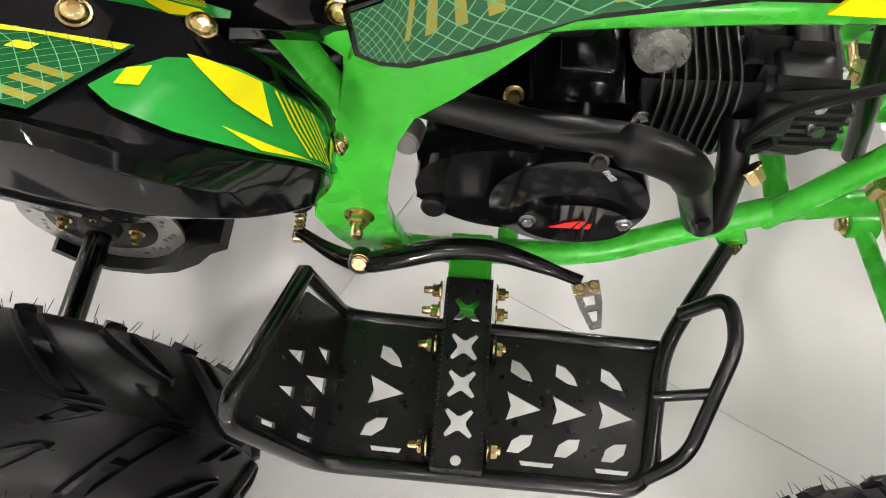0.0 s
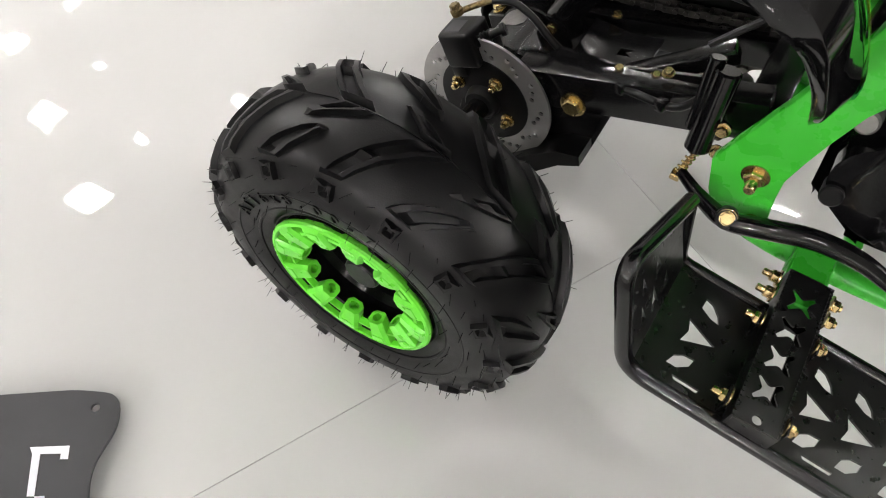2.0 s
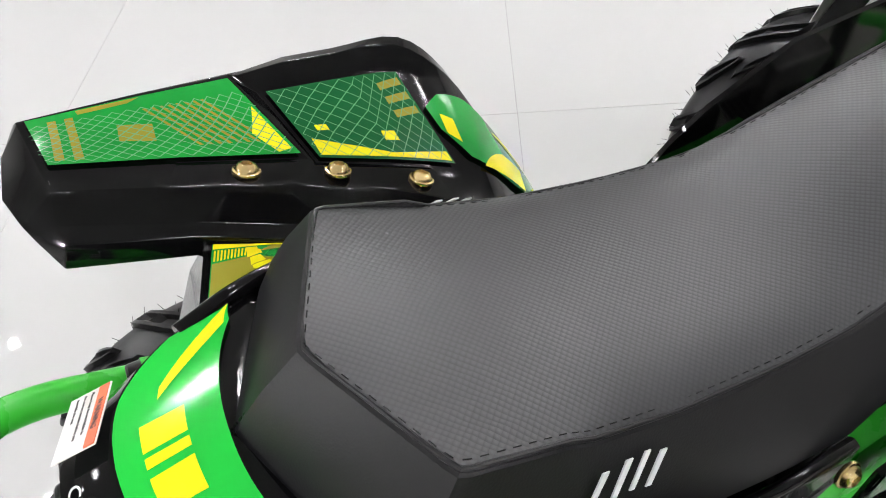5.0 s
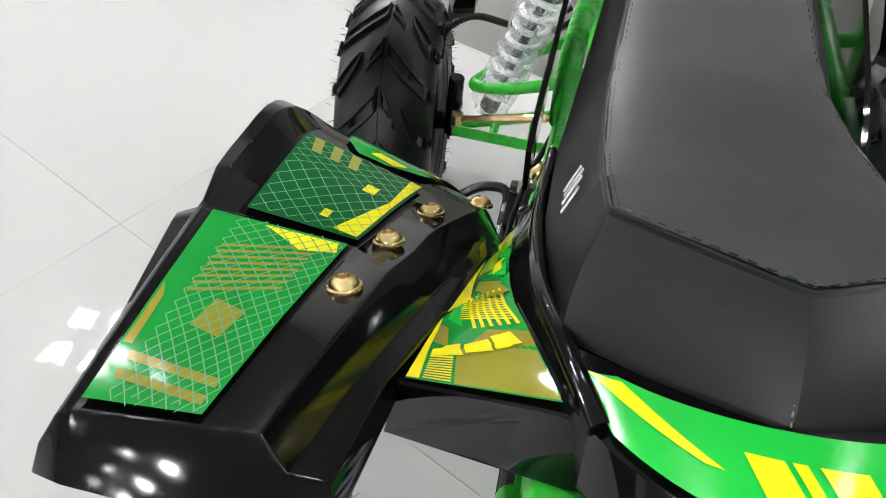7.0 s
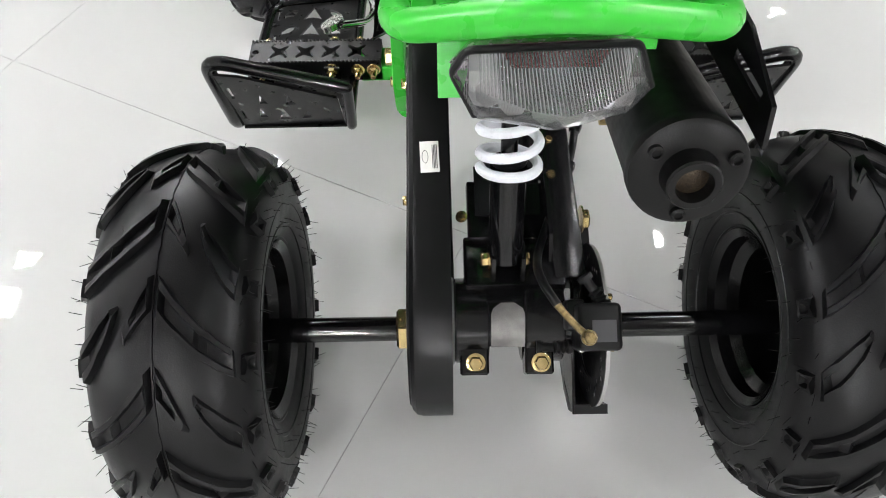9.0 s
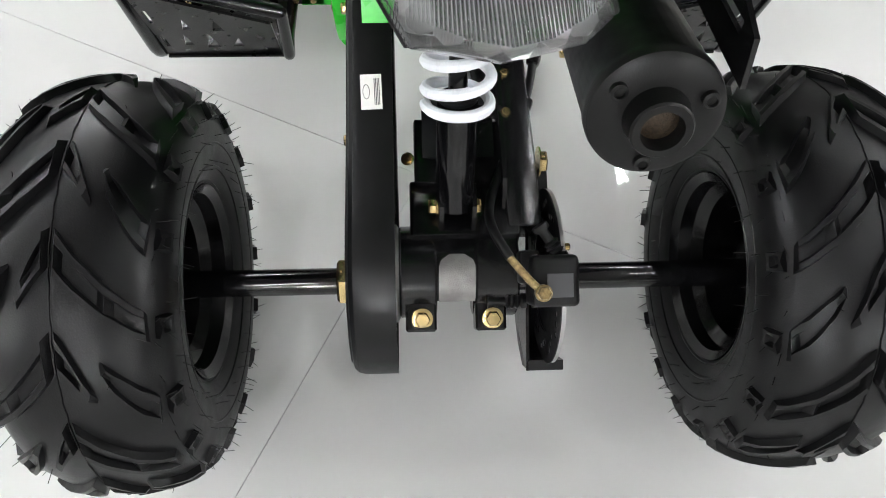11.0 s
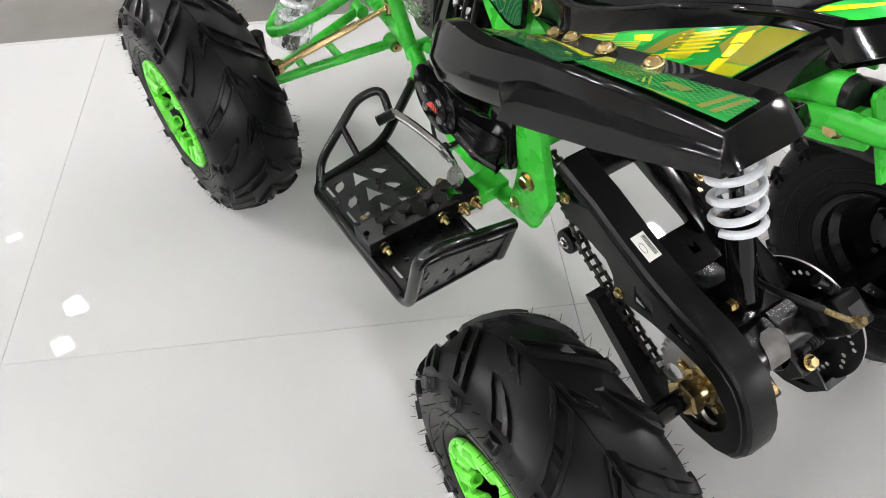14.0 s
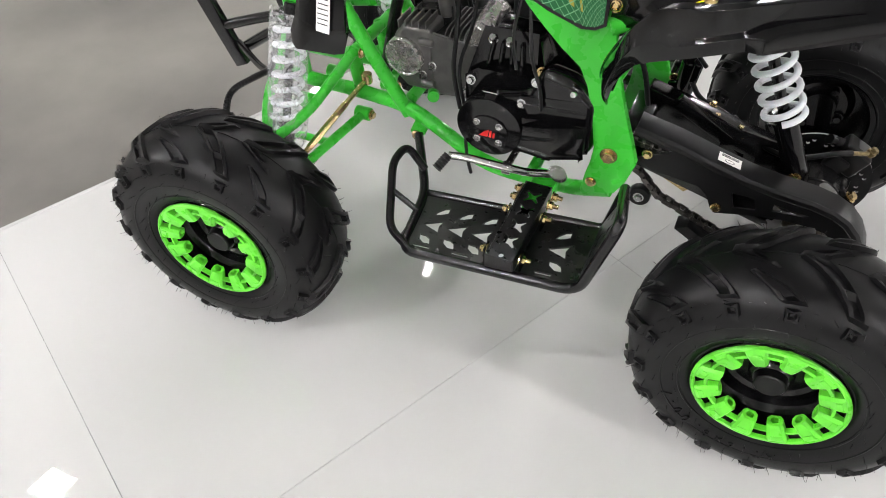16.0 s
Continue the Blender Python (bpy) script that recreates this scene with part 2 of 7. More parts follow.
def lathe(bm, profile, segs=24, m=None, closed=False):
    """profile: (radius, along z), turned round z and then placed by m."""
    m = m or Matrix.Identity(4)
    rings = []
    for r, a in profile:
        rings.append([bm.verts.new(m @ Vector((r * math.cos(2 * math.pi * i / segs), r * math.sin(2 * math.pi * i / segs), a))) for i in range(segs)])
    n = len(rings)
    for k in range(n if closed else n - 1):
        A, B = rings[k], rings[(k + 1) % n]
        for i in range(segs):
            j = (i + 1) % segs
            bm.faces.new((A[i], A[j], B[j], B[i]))
    if not closed:
        for k in (0, -1):
            if profile[k][0] > 1e-6:
                bm.faces.new(rings[k])
    return rings


def rod(bm, a, b, r, segs=16, r2=None, chamfer=0.0):
    """A round bar from a to b."""
    a, b = Vector(a), Vector(b)
    m = Matrix.Translation(a) @ frame_of(b - a)
    L = (b - a).length
    r2 = r if r2 is None else r2
    if chamfer:
        prof = [(r - chamfer, 0), (r, chamfer), (r2, L - chamfer), (r2 - chamfer, L)]
    else:
        prof = [(r, 0), (r2, L)]
    lathe(bm, prof, segs, m)


def rounded(points, radius, steps=5):
    """Corners of a polyline turned into arcs."""
    P = [Vector(p) for p in points]
    out = [P[0]]
    for i in range(1, len(P) - 1):
        a, b = (P[i - 1] - P[i]), (P[i + 1] - P[i])
        d = min(radius, a.length * 0.45, b.length * 0.45)
        s, e = P[i] + a.normalized() * d, P[i] + b.normalized() * d
        for k in range(steps + 1):
            t = k / steps
            out.append(s * (1 - t) ** 2 + P[i] * 2 * t * (1 - t) + e * t * t)
    out.append(P[-1])
    return out


def tube(bm, points, r, segs=12, closed=False, flat=1.0):
    P = [Vector(p) for p in points]
    n = len(P)
    prev = None
    rings = []
    for i in range(n):
        if closed:
            d = P[(i + 1) % n] - P[i - 1]
        else:
            d = P[min(i + 1, n - 1)] - P[max(i - 1, 0)]
        d.normalize()
        if prev is None:
            x = d.orthogonal().normalized()
        else:
            x = (prev - d * prev.dot(d)).normalized()
        prev = x
        y = d.cross(x)
        rad = r[i] if isinstance(r, (list, tuple)) else r
        rings.append([bm.verts.new(P[i] + (x * math.cos(2 * math.pi * k / segs) * flat + y * math.sin(2 * math.pi * k / segs)) * rad) for k in range(segs)])
    for i in range(n if closed else n - 1):
        A, B = rings[i], rings[(i + 1) % n]
        for k in range(segs):
            j = (k + 1) % segs
            bm.faces.new((A[k], A[j], B[j], B[k]))
    if not closed:
        bm.faces.new(rings[0])
        bm.faces.new(rings[-1])


def box(bm, size, m=None, bevel=0.0, segs=2):
    m = m or Matrix.Identity(4)
    r = bmesh.ops.create_cube(bm, size=1, matrix=Matrix.Diagonal((*size, 1)))
    vs = r["verts"]
    if bevel:
        es = list({e for v in vs for e in v.link_edges})
        b = bmesh.ops.bevel(bm, geom=es, offset=bevel, segments=segs, affect="EDGES", profile=0.5)
        vs = list({v for f in b["faces"] for v in f.verts} | {v for v in vs if v.is_valid})
        seen, stack = set(vs), list(vs)
        while stack:
            v = stack.pop()
            for e in v.link_edges:
                o = e.other_vert(v)
                if o not in seen:
                    seen.add(o)
                    stack.append(o)
        vs = list(seen)
    bmesh.ops.transform(bm, matrix=m, verts=vs)


def plate(bm, outline, holes, thick, m, bevel=0.0):
    """A flat sheet in the x-y plane of m, with holes, thick along z."""
    tmp = bmesh.new()
    edges = []
    for loop in [outline] + list(holes):
        vs = [tmp.verts.new((p[0], p[1], 0)) for p in loop]
        edges += [tmp.edges.new((vs[i], vs[(i + 1) % len(vs)])) for i in range(len(vs))]
    bmesh.ops.triangle_fill(tmp, use_beauty=True, use_dissolve=False, edges=edges)
    tmp.verts.ensure_lookup_table()
    idx = {v: i for i, v in enumerate(tmp.verts)}
    lo = [bm.verts.new(m @ Vector((v.co.x, v.co.y, 0))) for v in tmp.verts]
    hi = [bm.verts.new(m @ Vector((v.co.x, v.co.y, thick))) for v in tmp.verts]
    for f in tmp.faces:
        ids = [idx[v] for v in f.verts]
        bm.faces.new([hi[i] for i in ids])
        bm.faces.new([lo[i] for i in reversed(ids)])
    for e in tmp.edges:
        if len(e.link_faces) == 1:
            a, b = idx[e.verts[0]], idx[e.verts[1]]
            bm.faces.new((lo[a], lo[b], hi[b], hi[a]))
    tmp.free()


def loft(bm, rings, cap=True, closed=True):
    R = [[bm.verts.new(Vector(p)) for p in ring] for ring in rings]
    n = len(R[0])
    for A, B in zip(R, R[1:]):
        for i in range(n if closed else n - 1):
            j = (i + 1) % n
            bm.faces.new((A[i], A[j], B[j], B[i]))
    if cap and closed:
        bm.faces.new(R[0])
        bm.faces.new(R[-1])
    return R


def hexbolt(bm, at, direction, af=0.012, head=0.006, washer=True, stud=0.0):
    """A hex head on a washer, pointing along direction."""
    m = Matrix.Translation(at) @ frame_of(direction)
    z = 0.0
    if washer:
        lathe(bm, [(af * 0.78, 0), (af * 0.78, 0.0016), (af * 0.6, 0.002)], 20, m)
        z = 0.0016
    r = af / math.sqrt(3)
    lathe(bm, [(r, z), (r, z + head * 0.8), (r * 0.86, z + head)], 6, m)
    if stud:
        lathe(bm, [(af * 0.32, z + head), (af * 0.32, z + head + stud * 0.85), (af * 0.25, z + head + stud)], 12, m)


def disc(n, r, c=(0, 0), a0=0.0, squash=1.0):
    return [(c[0] + r * math.cos(a0 + 2 * math.pi * i / n), c[1] + squash * r * math.sin(a0 + 2 * math.pi * i / n)) for i in range(n)]


def basis(origin, x, y):
    """A frame with its origin, its x and its y-ish direction."""
    x = Vector(x).normalized()
    z = x.cross(Vector(y)).normalized()
    y = z.cross(x)
    return Matrix.Translation(origin) @ Matrix((x, y, z)).transposed().to_4x4()


# ---- hall and platform ----
def slab(name, size, at, mat, label, category):
    bm = bmesh.new()
    box(bm, size, Matrix.Translation(at))
    ob = part(name, bm, mat)
    return tagged(ob, label, category, kind="structure")


FLOOR_Z = -0.13
slab("floor", (44, 44, 0.2), (0, 0, FLOOR_Z - 0.1), M_CONCRETE, "polished grey concrete hall floor around the platform", "floor")
slab("wall_north", (0.3, 44, 6.6), (22.1, 0, 3.1), M_WALL, "plain pale grey hall wall", "wall")
slab("wall_south", (0.3, 44, 6.6), (-22.1, 0, 3.1), M_WALL, "plain pale grey hall wall", "wall")
slab("wall_east", (43.9, 0.3, 6.6), (0, -22.1, 3.1), M_WALL, "plain pale grey hall wall", "wall")
slab("wall_west", (43.9, 0.3, 6.6), (0, 22.1, 3.1), M_WALL, "plain pale grey hall wall", "wall")
slab("ceiling", (44.6, 44.6, 0.2), (0, 0, 6.5), M_CEIL, "plain pale hall ceiling carrying square lamps", "ceiling")
# saw-cut joints of the concrete
bm = bmesh.new()
for k in range(3):
    box(bm, (0.006, 30, 0.004), Matrix.Translation((2.6 + 3.2 * k, 0, FLOOR_Z)) @ pose(0, 0, 0, 0, 0, 12))
tagged(part("floor_joint", bm, M_BARS), "thin dark saw-cut joints in the concrete floor", "floor joint", kind="structure")

DECK = Matrix.Rotation(radians(63.2 - 90), 4, "Z")  # local y runs along the long joints, local x across them
bm = bmesh.new()
box(bm, (6.0, 9.0, 0.10), DECK @ Matrix.Translation((1.075 - 3.0, 0.6, -0.065)))
platform = part("platform", bm, M_PANEL)
tagged(platform, "low white display platform laid with large glossy panels", "platform", kind="structure")
XS = [1.075, 0.222, -0.74, -1.70, -2.66, -3.62, -4.58]
YS = [1.032 + 0.89 * k for k in range(-5, 5)]
for i in range(len(XS) - 1):
    for j in range(len(YS) - 1):
        bm = bmesh.new()
        g = 0.0003
        w, h = XS[i] - XS[i + 1] - 2 * g, YS[j + 1] - YS[j] - 2 * g
        box(bm, (w, h, 0.0145), None, 0.0003, 1)
        p = part("panel", bm, M_PANEL, platform)
        p.matrix_local = DECK @ Matrix.Translation(((XS[i] + XS[i + 1]) / 2, (YS[j] + YS[j + 1]) / 2, -0.00725))
# edge strips of the platform
bm = bmesh.new()
box(bm, (0.012, 9.0, 0.115), DECK @ Matrix.Translation((1.0825, 0.6, -0.0585)), 0.002, 1)
part("edge_strip", bm, M_PANEL, platform)


# ---- hall lamps ----
def square_lamp(x, y, w, group, mat=M_GLOW):
    bm = bmesh.new()
    box(bm, (w + 0.05, w + 0.05, 0.08), Matrix.Translation((0, 0, 0.045)), 0.01, 1)
    ob = part("ceiling_lamp", bm, M_LAMPBODY)
    ob.location = (x, y, 6.0)
    bm = bmesh.new()
    box(bm, (w, w, 0.006), Matrix.Translation((0, 0, 0)))
    part("diffuser", bm, mat, ob)
    bm = bmesh.new()
    rod(bm, (0, 0, 0.085), (0, 0, 0.40), 0.012)
    part("stem", bm, M_LAMPBODY, ob)
    tagged(ob, "square white hall lamp hanging under the ceiling", "ceiling lamp", group)


# four lamps close together, then the singles with their widths
for x, y in ((4.38, 5.40), (4.42, 4.84), (3.82, 4.90), (3.84, 5.42)):
    square_lamp(x, y, 0.27, "hall lamps", M_GLOW)
for x, y, w in ((5.57, -0.28, 0.31), (3.39, -4.59, 0.33), (4.5, -2.4, 0.24), (-5.2, 1.42, 0.30), (-6.45, 2.0, 0.30), (-7.7, 2.6, 0.31),
                (5.9, 2.02, 0.20), (6.4, 1.75, 0.20), (7.9, 2.1, 0.15), (8.65, -5.0, 0.18), (6.84, -7.6, 0.18), (5.3, -6.8, 0.18),
                (-4.73, 3.44, 0.13), (-5.35, 2.36, 0.12), (-6.54, 2.94, 0.12), (-7.64, 3.51, 0.12), (-4.16, 4.51, 0.12),
                (-4.4, 9.3, 0.25), (-2.86, 6.79, 0.12), (-0.4, -3.7, 0.28), (-2.2, -2.4, 0.22), (1.6, -5.2, 0.30), (-2.6, 4.4, 0.26), (1.5, 5.5, 0.30)):
    square_lamp(x, y, w, "hall lamps", M_SPOT)
for turn, away in ((22, 15.0), (76, 14.5), (121, 16.5), (172, 14.0), (214, 16.0), (262, 14.0), (294, 16.5)):
    square_lamp(away * math.cos(radians(turn)), away * math.sin(radians(turn)), 0.25, "hall lamps", M_FAR)

# ---- the quad bike: wheels ----
quad = new("quad_bike")
tagged(quad, "green and black youth quad bike parked on the white platform", "quad bike")
PROFILE = [(0.0870, 0.046), (0.091, 0.056), (0.102, 0.0640), (0.117, 0.0690), (0.134, 0.0710), (0.150, 0.0695), (0.164, 0.0640), (0.1745, 0.0530), (0.1815, 0.038), (0.1855, 0.0195), (0.1865, 0.0)]
SECTION = PROFILE + [(r, -a) for r, a in PROFILE[-2::-1]]
LENS_S = [0.0]
for (r0, a0), (r1, a1) in zip(SECTION, SECTION[1:]):
    LENS_S.append(LENS_S[-1] + math.hypot(r1 - r0, a1 - a0))


def tread_point(theta, v, h):
    """A point over the tyre's skin: v from 1 (outer bead) to -1, h above it."""
    s = (1 - v) / 2 * LENS_S[-1]
    k = 0
    while k < len(LENS_S) - 2 and LENS_S[k + 1] < s:
        k += 1
    t = (s - LENS_S[k]) / (LENS_S[k + 1] - LENS_S[k])
    (r0, a0), (r1, a1) = SECTION[k], SECTION[k + 1]
    r, a = r0 + (r1 - r0) * t, a0 + (a1 - a0) * t
    nr, na = -(a1 - a0), (r1 - r0)
    q = math.hypot(nr, na)
    r, a = r + nr / q * h, a + na / q * h
    return (r * math.cos(theta), a, r * math.sin(theta))


def lug(bm, left, right, h, hollow=True, bar=None):
    """A raised lug between two edges in (theta, v); hollow ones have a sunk middle."""
    n = len(left)
    cols = [(0.0, 0), (0.05, 1), (0.24, 1), (0.29, 2), (0.71, 2), (0.76, 1), (0.95, 1), (1.0, 0)]
    rows = []
    for i in range(n):
        row = []
        for w, k in cols:
            th = left[i][0] * (1 - w) + right[i][0] * w
            v = left[i][1] * (1 - w) + right[i][1] * w
            end = i in (0, n - 1)
            rim = i in (1, n - 2) or (bar and i == bar)
            if end or k == 0:
                hh = -0.001
            elif k == 2 and hollow and not rim:
                hh = h * 0.12
            else:
                hh = h
            row.append(bm.verts.new(tread_point(th, v, hh)))
        rows.append(row)
    for A, B in zip(rows, rows[1:]):
        for j in range(len(cols) - 1):
            bm.faces.new((A[j], A[j + 1], B[j + 1], B[j]))


def lerp(a, b, n):
    return [(a[0] + (b[0] - a[0]) * i / (n - 1), a[1] + (b[1] - a[1]) * i / (n - 1)) for i in range(n)]


def curve3(a, b, c, n):
    return [tuple(a[k] * (1 - t) ** 2 + 2 * b[k] * t * (1 - t) + c[k] * t * t for k in (0, 1)) for t in [i / (n - 1) for i in range(n)]]


def knob(bm, th, v, s):
    """A square sidewall knob with drawn-in sides, proud corners and a diamond pit."""
    def ring(scale, h, pinch):
        out = []
        for k in range(8):
            a = math.pi / 4 * k + math.pi / 4
            r = scale * (1.0 if k % 2 == 0 else pinch)
            out.append(bm.verts.new(tread_point(th + 0.066 * r * math.cos(a), s * (v + 0.062 * r * math.sin(a)), h)))
        return out
    rings = [ring(1.10, -0.0008, 0.74), ring(1.0, 0.0052, 0.62), ring(0.60, 0.0046, 0.80), ring(0.40, 0.0008, 0.45)]
    for A, B in zip(rings, rings[1:]):
        for k in range(8):
            j = (k + 1) % 8
            bm.faces.new((A[k], A[j], B[j], B[k]))
    bm.faces.new(rings[-1])


def tyre_mesh(side):
    rnd = random.Random(3)
    bm = bmesh.new()
    yz = Matrix(((1, 0, 0, 0), (0, 0, 1, 0), (0, 1, 0, 0), (0, 0, 0, 1)))
    lathe(bm, SECTION, 112, yz, closed=True)
    N = 8
    P = 2 * math.pi / N
    for i in range(N):
        for s in (1, -1):
            t0 = (i if s > 0 else i + 0.5) * P
            # long barred lug that sweeps from the middle to the shoulder
            lug(bm, curve3((t0, s * 0.008), (t0 + 0.27 * P, s * 0.17), (t0 + 0.46 * P, s * 0.405), 14),
                curve3((t0 + 0.24 * P, s * 0.008), (t0 + 0.44 * P, s * 0.14), (t0 + 0.64 * P, s * 0.415), 14), 0.0066, True, 8)
            # short diamond lug beside the other side's apex
            lug(bm, curve3((t0 + 0.50 * P, s * 0.006), (t0 + 0.62 * P, s * 0.075), (t0 + 0.90 * P, s * 0.155), 8),
                curve3((t0 + 0.72 * P, s * 0.006), (t0 + 0.74 * P, s * 0.045), (t0 + 0.92 * P, s * 0.150), 8), 0.0058, True, 5)
            # leaf-shaped hollow lug on the shoulder
            lug(bm, curve3((t0 + 0.68 * P, s * 0.185), (t0 + 0.84 * P, s * 0.330), (t0 + 0.96 * P, s * 0.415), 11),
                curve3((t0 + 0.69 * P, s * 0.178), (t0 + 0.98 * P, s * 0.225), (t0 + 1.17 * P, s * 0.405), 11), 0.0064, True)
            for f in (0.55, 1.05):
                knob(bm, t0 + f * P, 0.485, s)
    # fine bands and the parting rib of the mould
    for v0, wide, h in ((0.66, 0.006, 0.0007), (0.80, 0.012, 0.0014), (0.90, 0.012, 0.0014)):
        for s in (1, -1):
            rows = [[bm.verts.new(tread_point(2 * math.pi * k / 112, s * (v0 + dv), hh)) for k in range(112)] for dv, hh in ((-0.006 - wide / 2, -0.0003), (-wide / 2, h), (wide / 2, h), (wide / 2 + 0.006, -0.0003))]
            for A, B in zip(rows, rows[1:]):
                for k in range(112):
                    j = (k + 1) % 112
                    bm.faces.new((A[k], A[j], B[j], B[k]))
    rows = [[bm.verts.new(tread_point(2 * math.pi * k / 224, v + 0.003 * math.sin(k * 1.7) * math.sin(k * 0.31), h)) for k in range(224)] for v, h in ((-0.004, -0.0002), (-0.001, 0.0011), (0.001, 0.0011), (0.004, -0.0002))]
    for A, B in zip(rows, rows[1:]):
        for k in range(224):
            j = (k + 1) % 224
            bm.faces.new((A[k], A[j], B[j], B[k]))
    # rubber hairs left by the mould
    for s in (1, -1):
        for v, count in ((0.43, 48), (0.52, 44), (0.62, 24), (0.76, 30), (0.22, 14)):
            for k in range(count):
                th = 2 * math.pi * (k + rnd.uniform(-0.3, 0.3)) / count
                h0 = 0.004 if 0.4 < v < 0.55 and k % 3 == 0 else 0.0
                a = Vector(tread_point(th, s * v, h0))
                b = Vector(tread_point(th + rnd.uniform(-0.03, 0.03), s * (v + rnd.uniform(-0.02, 0.02)), h0 + rnd.uniform(0.006, 0.012)))
                rod(bm, a, b, 0.00042, 3, 0.0003)
    bmesh.ops.scale(bm, vec=(1, side, 1), verts=bm.verts[:])
    return bm


def bead_ring_mesh(side):
    bm = bmesh.new()
    yz = Matrix(((1, 0, 0, 0), (0, 0, 1, 0), (0, 1, 0, 0), (0, 0, 0, 1)))
    n = 12
    # flat outer rim, and the inner band that ties the claws together
    lathe(bm, [(0.0928, 0.0635), (0.0935, 0.067), (0.0920, 0.0695), (0.0892, 0.0705), (0.0876, 0.0690), (0.0874, 0.0635)], 72, yz, closed=True)
    lathe(bm, [(0.0765, 0.059), (0.0765, 0.0655), (0.0725, 0.066), (0.0715, 0.059)], 72, yz, closed=True)
    for i in range(n):
        a = 2 * math.pi * (i + 0.5) / n
        m = Matrix.Rotation(-a, 4, "Y")
        # boxy claw: broad at the rim, proud and narrower towards the hub
        rings = []
        for r, wide, lo, hi, cut in ((0.0895, 0.0270, 0.0600, 0.0690, 0.002), (0.0840, 0.0250, 0.0575, 0.0712, 0.003), (0.0780, 0.0240, 0.0545, 0.0708, 0.0035), (0.0580, 0.0190, 0.0505, 0.0665, 0.004)):
            w = wide / 2
            rings.append([m @ Vector((r, y, z)) for y, z in ((lo, -w + cut), (lo, w - cut), (lo + cut, w), (hi - cut, w), (hi, w - cut), (hi, -w + cut), (hi - cut, -w), (lo + cut, -w))])
        R = [[bm.verts.new(p) for p in ring] for ring in rings]
        for A, B in zip(R, R[1:]):
            for k in range(8):
                j = (k + 1) % 8
                bm.faces.new((A[k], A[j], B[j], B[k]))
        bm.faces.new(R[0])
        # inner end with a round pocket
        ye = 0.058
        pts = [(0.0580, ye + 0.0055 * math.sin(q), 0.0058 * math.cos(q)) for q in [2 * math.pi * k / 8 - math.pi * 0.625 for k in range(8)]]
        E1 = [bm.verts.new(m @ Vector(p)) for p in pts]
        E2 = [bm.verts.new(m @ Vector((0.0705, p[1], p[2]))) for p in pts]
        for k in range(8):
            j = (k + 1) % 8
            bm.faces.new((R[-1][k], R[-1][j], E1[j], E1[k]))
            bm.faces.new((E1[k], E1[j], E2[j], E2[k]))
        bm.faces.new(E2)
        # raised panel on the claw's face
        box(bm, (0.0080, 0.0012, 0.0140), m @ Matrix.Translation((0.0800, 0.0712, 0)), 0.0005, 1)
    bmesh.ops.scale(bm, vec=(1, side, 1), verts=bm.verts[:])
    return bm


def rim_mesh(side):
    bm = bmesh.new()
    yz = Matrix(((1, 0, 0, 0), (0, 0, 1, 0), (0, 1, 0, 0), (0, 0, 0, 1)))
    lathe(bm, [(0.091, 0.052), (0.088, 0.056), (0.0835, 0.052), (0.082, 0.030), (0.074, 0.022), (0.073, -0.030), (0.082, -0.040), (0.0835, -0.054), (0.092, -0.060), (0.094, -0.052), (0.086, -0.044), (0.078, -0.028), (0.078, 0.020), (0.086, 0.034)], 56, yz, closed=True)
    lathe(bm, [(0.074, 0.012), (0.060, 0.016), (0.045, 0.006), (0.030, 0.010), (0.027, 0.034), (0.022, 0.038), (0.0, 0.038)], 48, yz)
    lathe(bm, [(0.0, -0.012), (0.028, -0.012), (0.030, 0.0), (0.046, -0.002), (0.060, 0.010), (0.074, 0.008)], 48, yz)
    for k in range(4):
        a = math.pi / 4 + k * math.pi / 2
        hexbolt(bm, (0.040 * math.cos(a), -0.004, 0.040 * math.sin(a)), (0, -1, 0), 0.013, 0.009)
    bmesh.ops.scale(bm, vec=(1, side, 1), verts=bm.verts[:])
    return bm


def wheel(x, y, z, side, spin, yaw=0):
    rim = part("wheel", rim_mesh(side), M_BLACK, quad, "black pressed steel wheel rim")
    rim.matrix_local = Matrix.Translation((x, y, z)) @ pose(0, 0, 0, 0, spin, 0) if not yaw else pose(x, y, z, 0, 0, yaw) @ pose(0, 0, 0, 0, spin, 0)
    tyre = part("tyre", tyre_mesh(side), M_RUBBER, rim, "black knobbly rubber tyre with chevron tread")
    part("bead_ring", bead_ring_mesh(side), M_RING, rim, "bright green toothed bead ring")
    bm = bmesh.new()
    rod(bm, (0, 0.030 * side, 0), (0, 0.050 * side, 0), 0.021, 24, 0.0195, 0.002)
    part("hub_cap", bm, M_SATIN, rim)
    return rim, tyre


AXLE_Z = 0.1925
WHEEL_Z = 0.1918
WHEELS = [(wheel(0.006, 0.296, WHEEL_Z, 1, 8), 1, 250), (wheel(0.010, -0.303, WHEEL_Z, -1, 20), -1, 160), (wheel(0.825, 0.3585, WHEEL_Z - 0.001, 1, 3, 5), 1, 300), (wheel(0.833, -0.360, WHEEL_Z - 0.002, -1, 14, 4), -1, 120)]

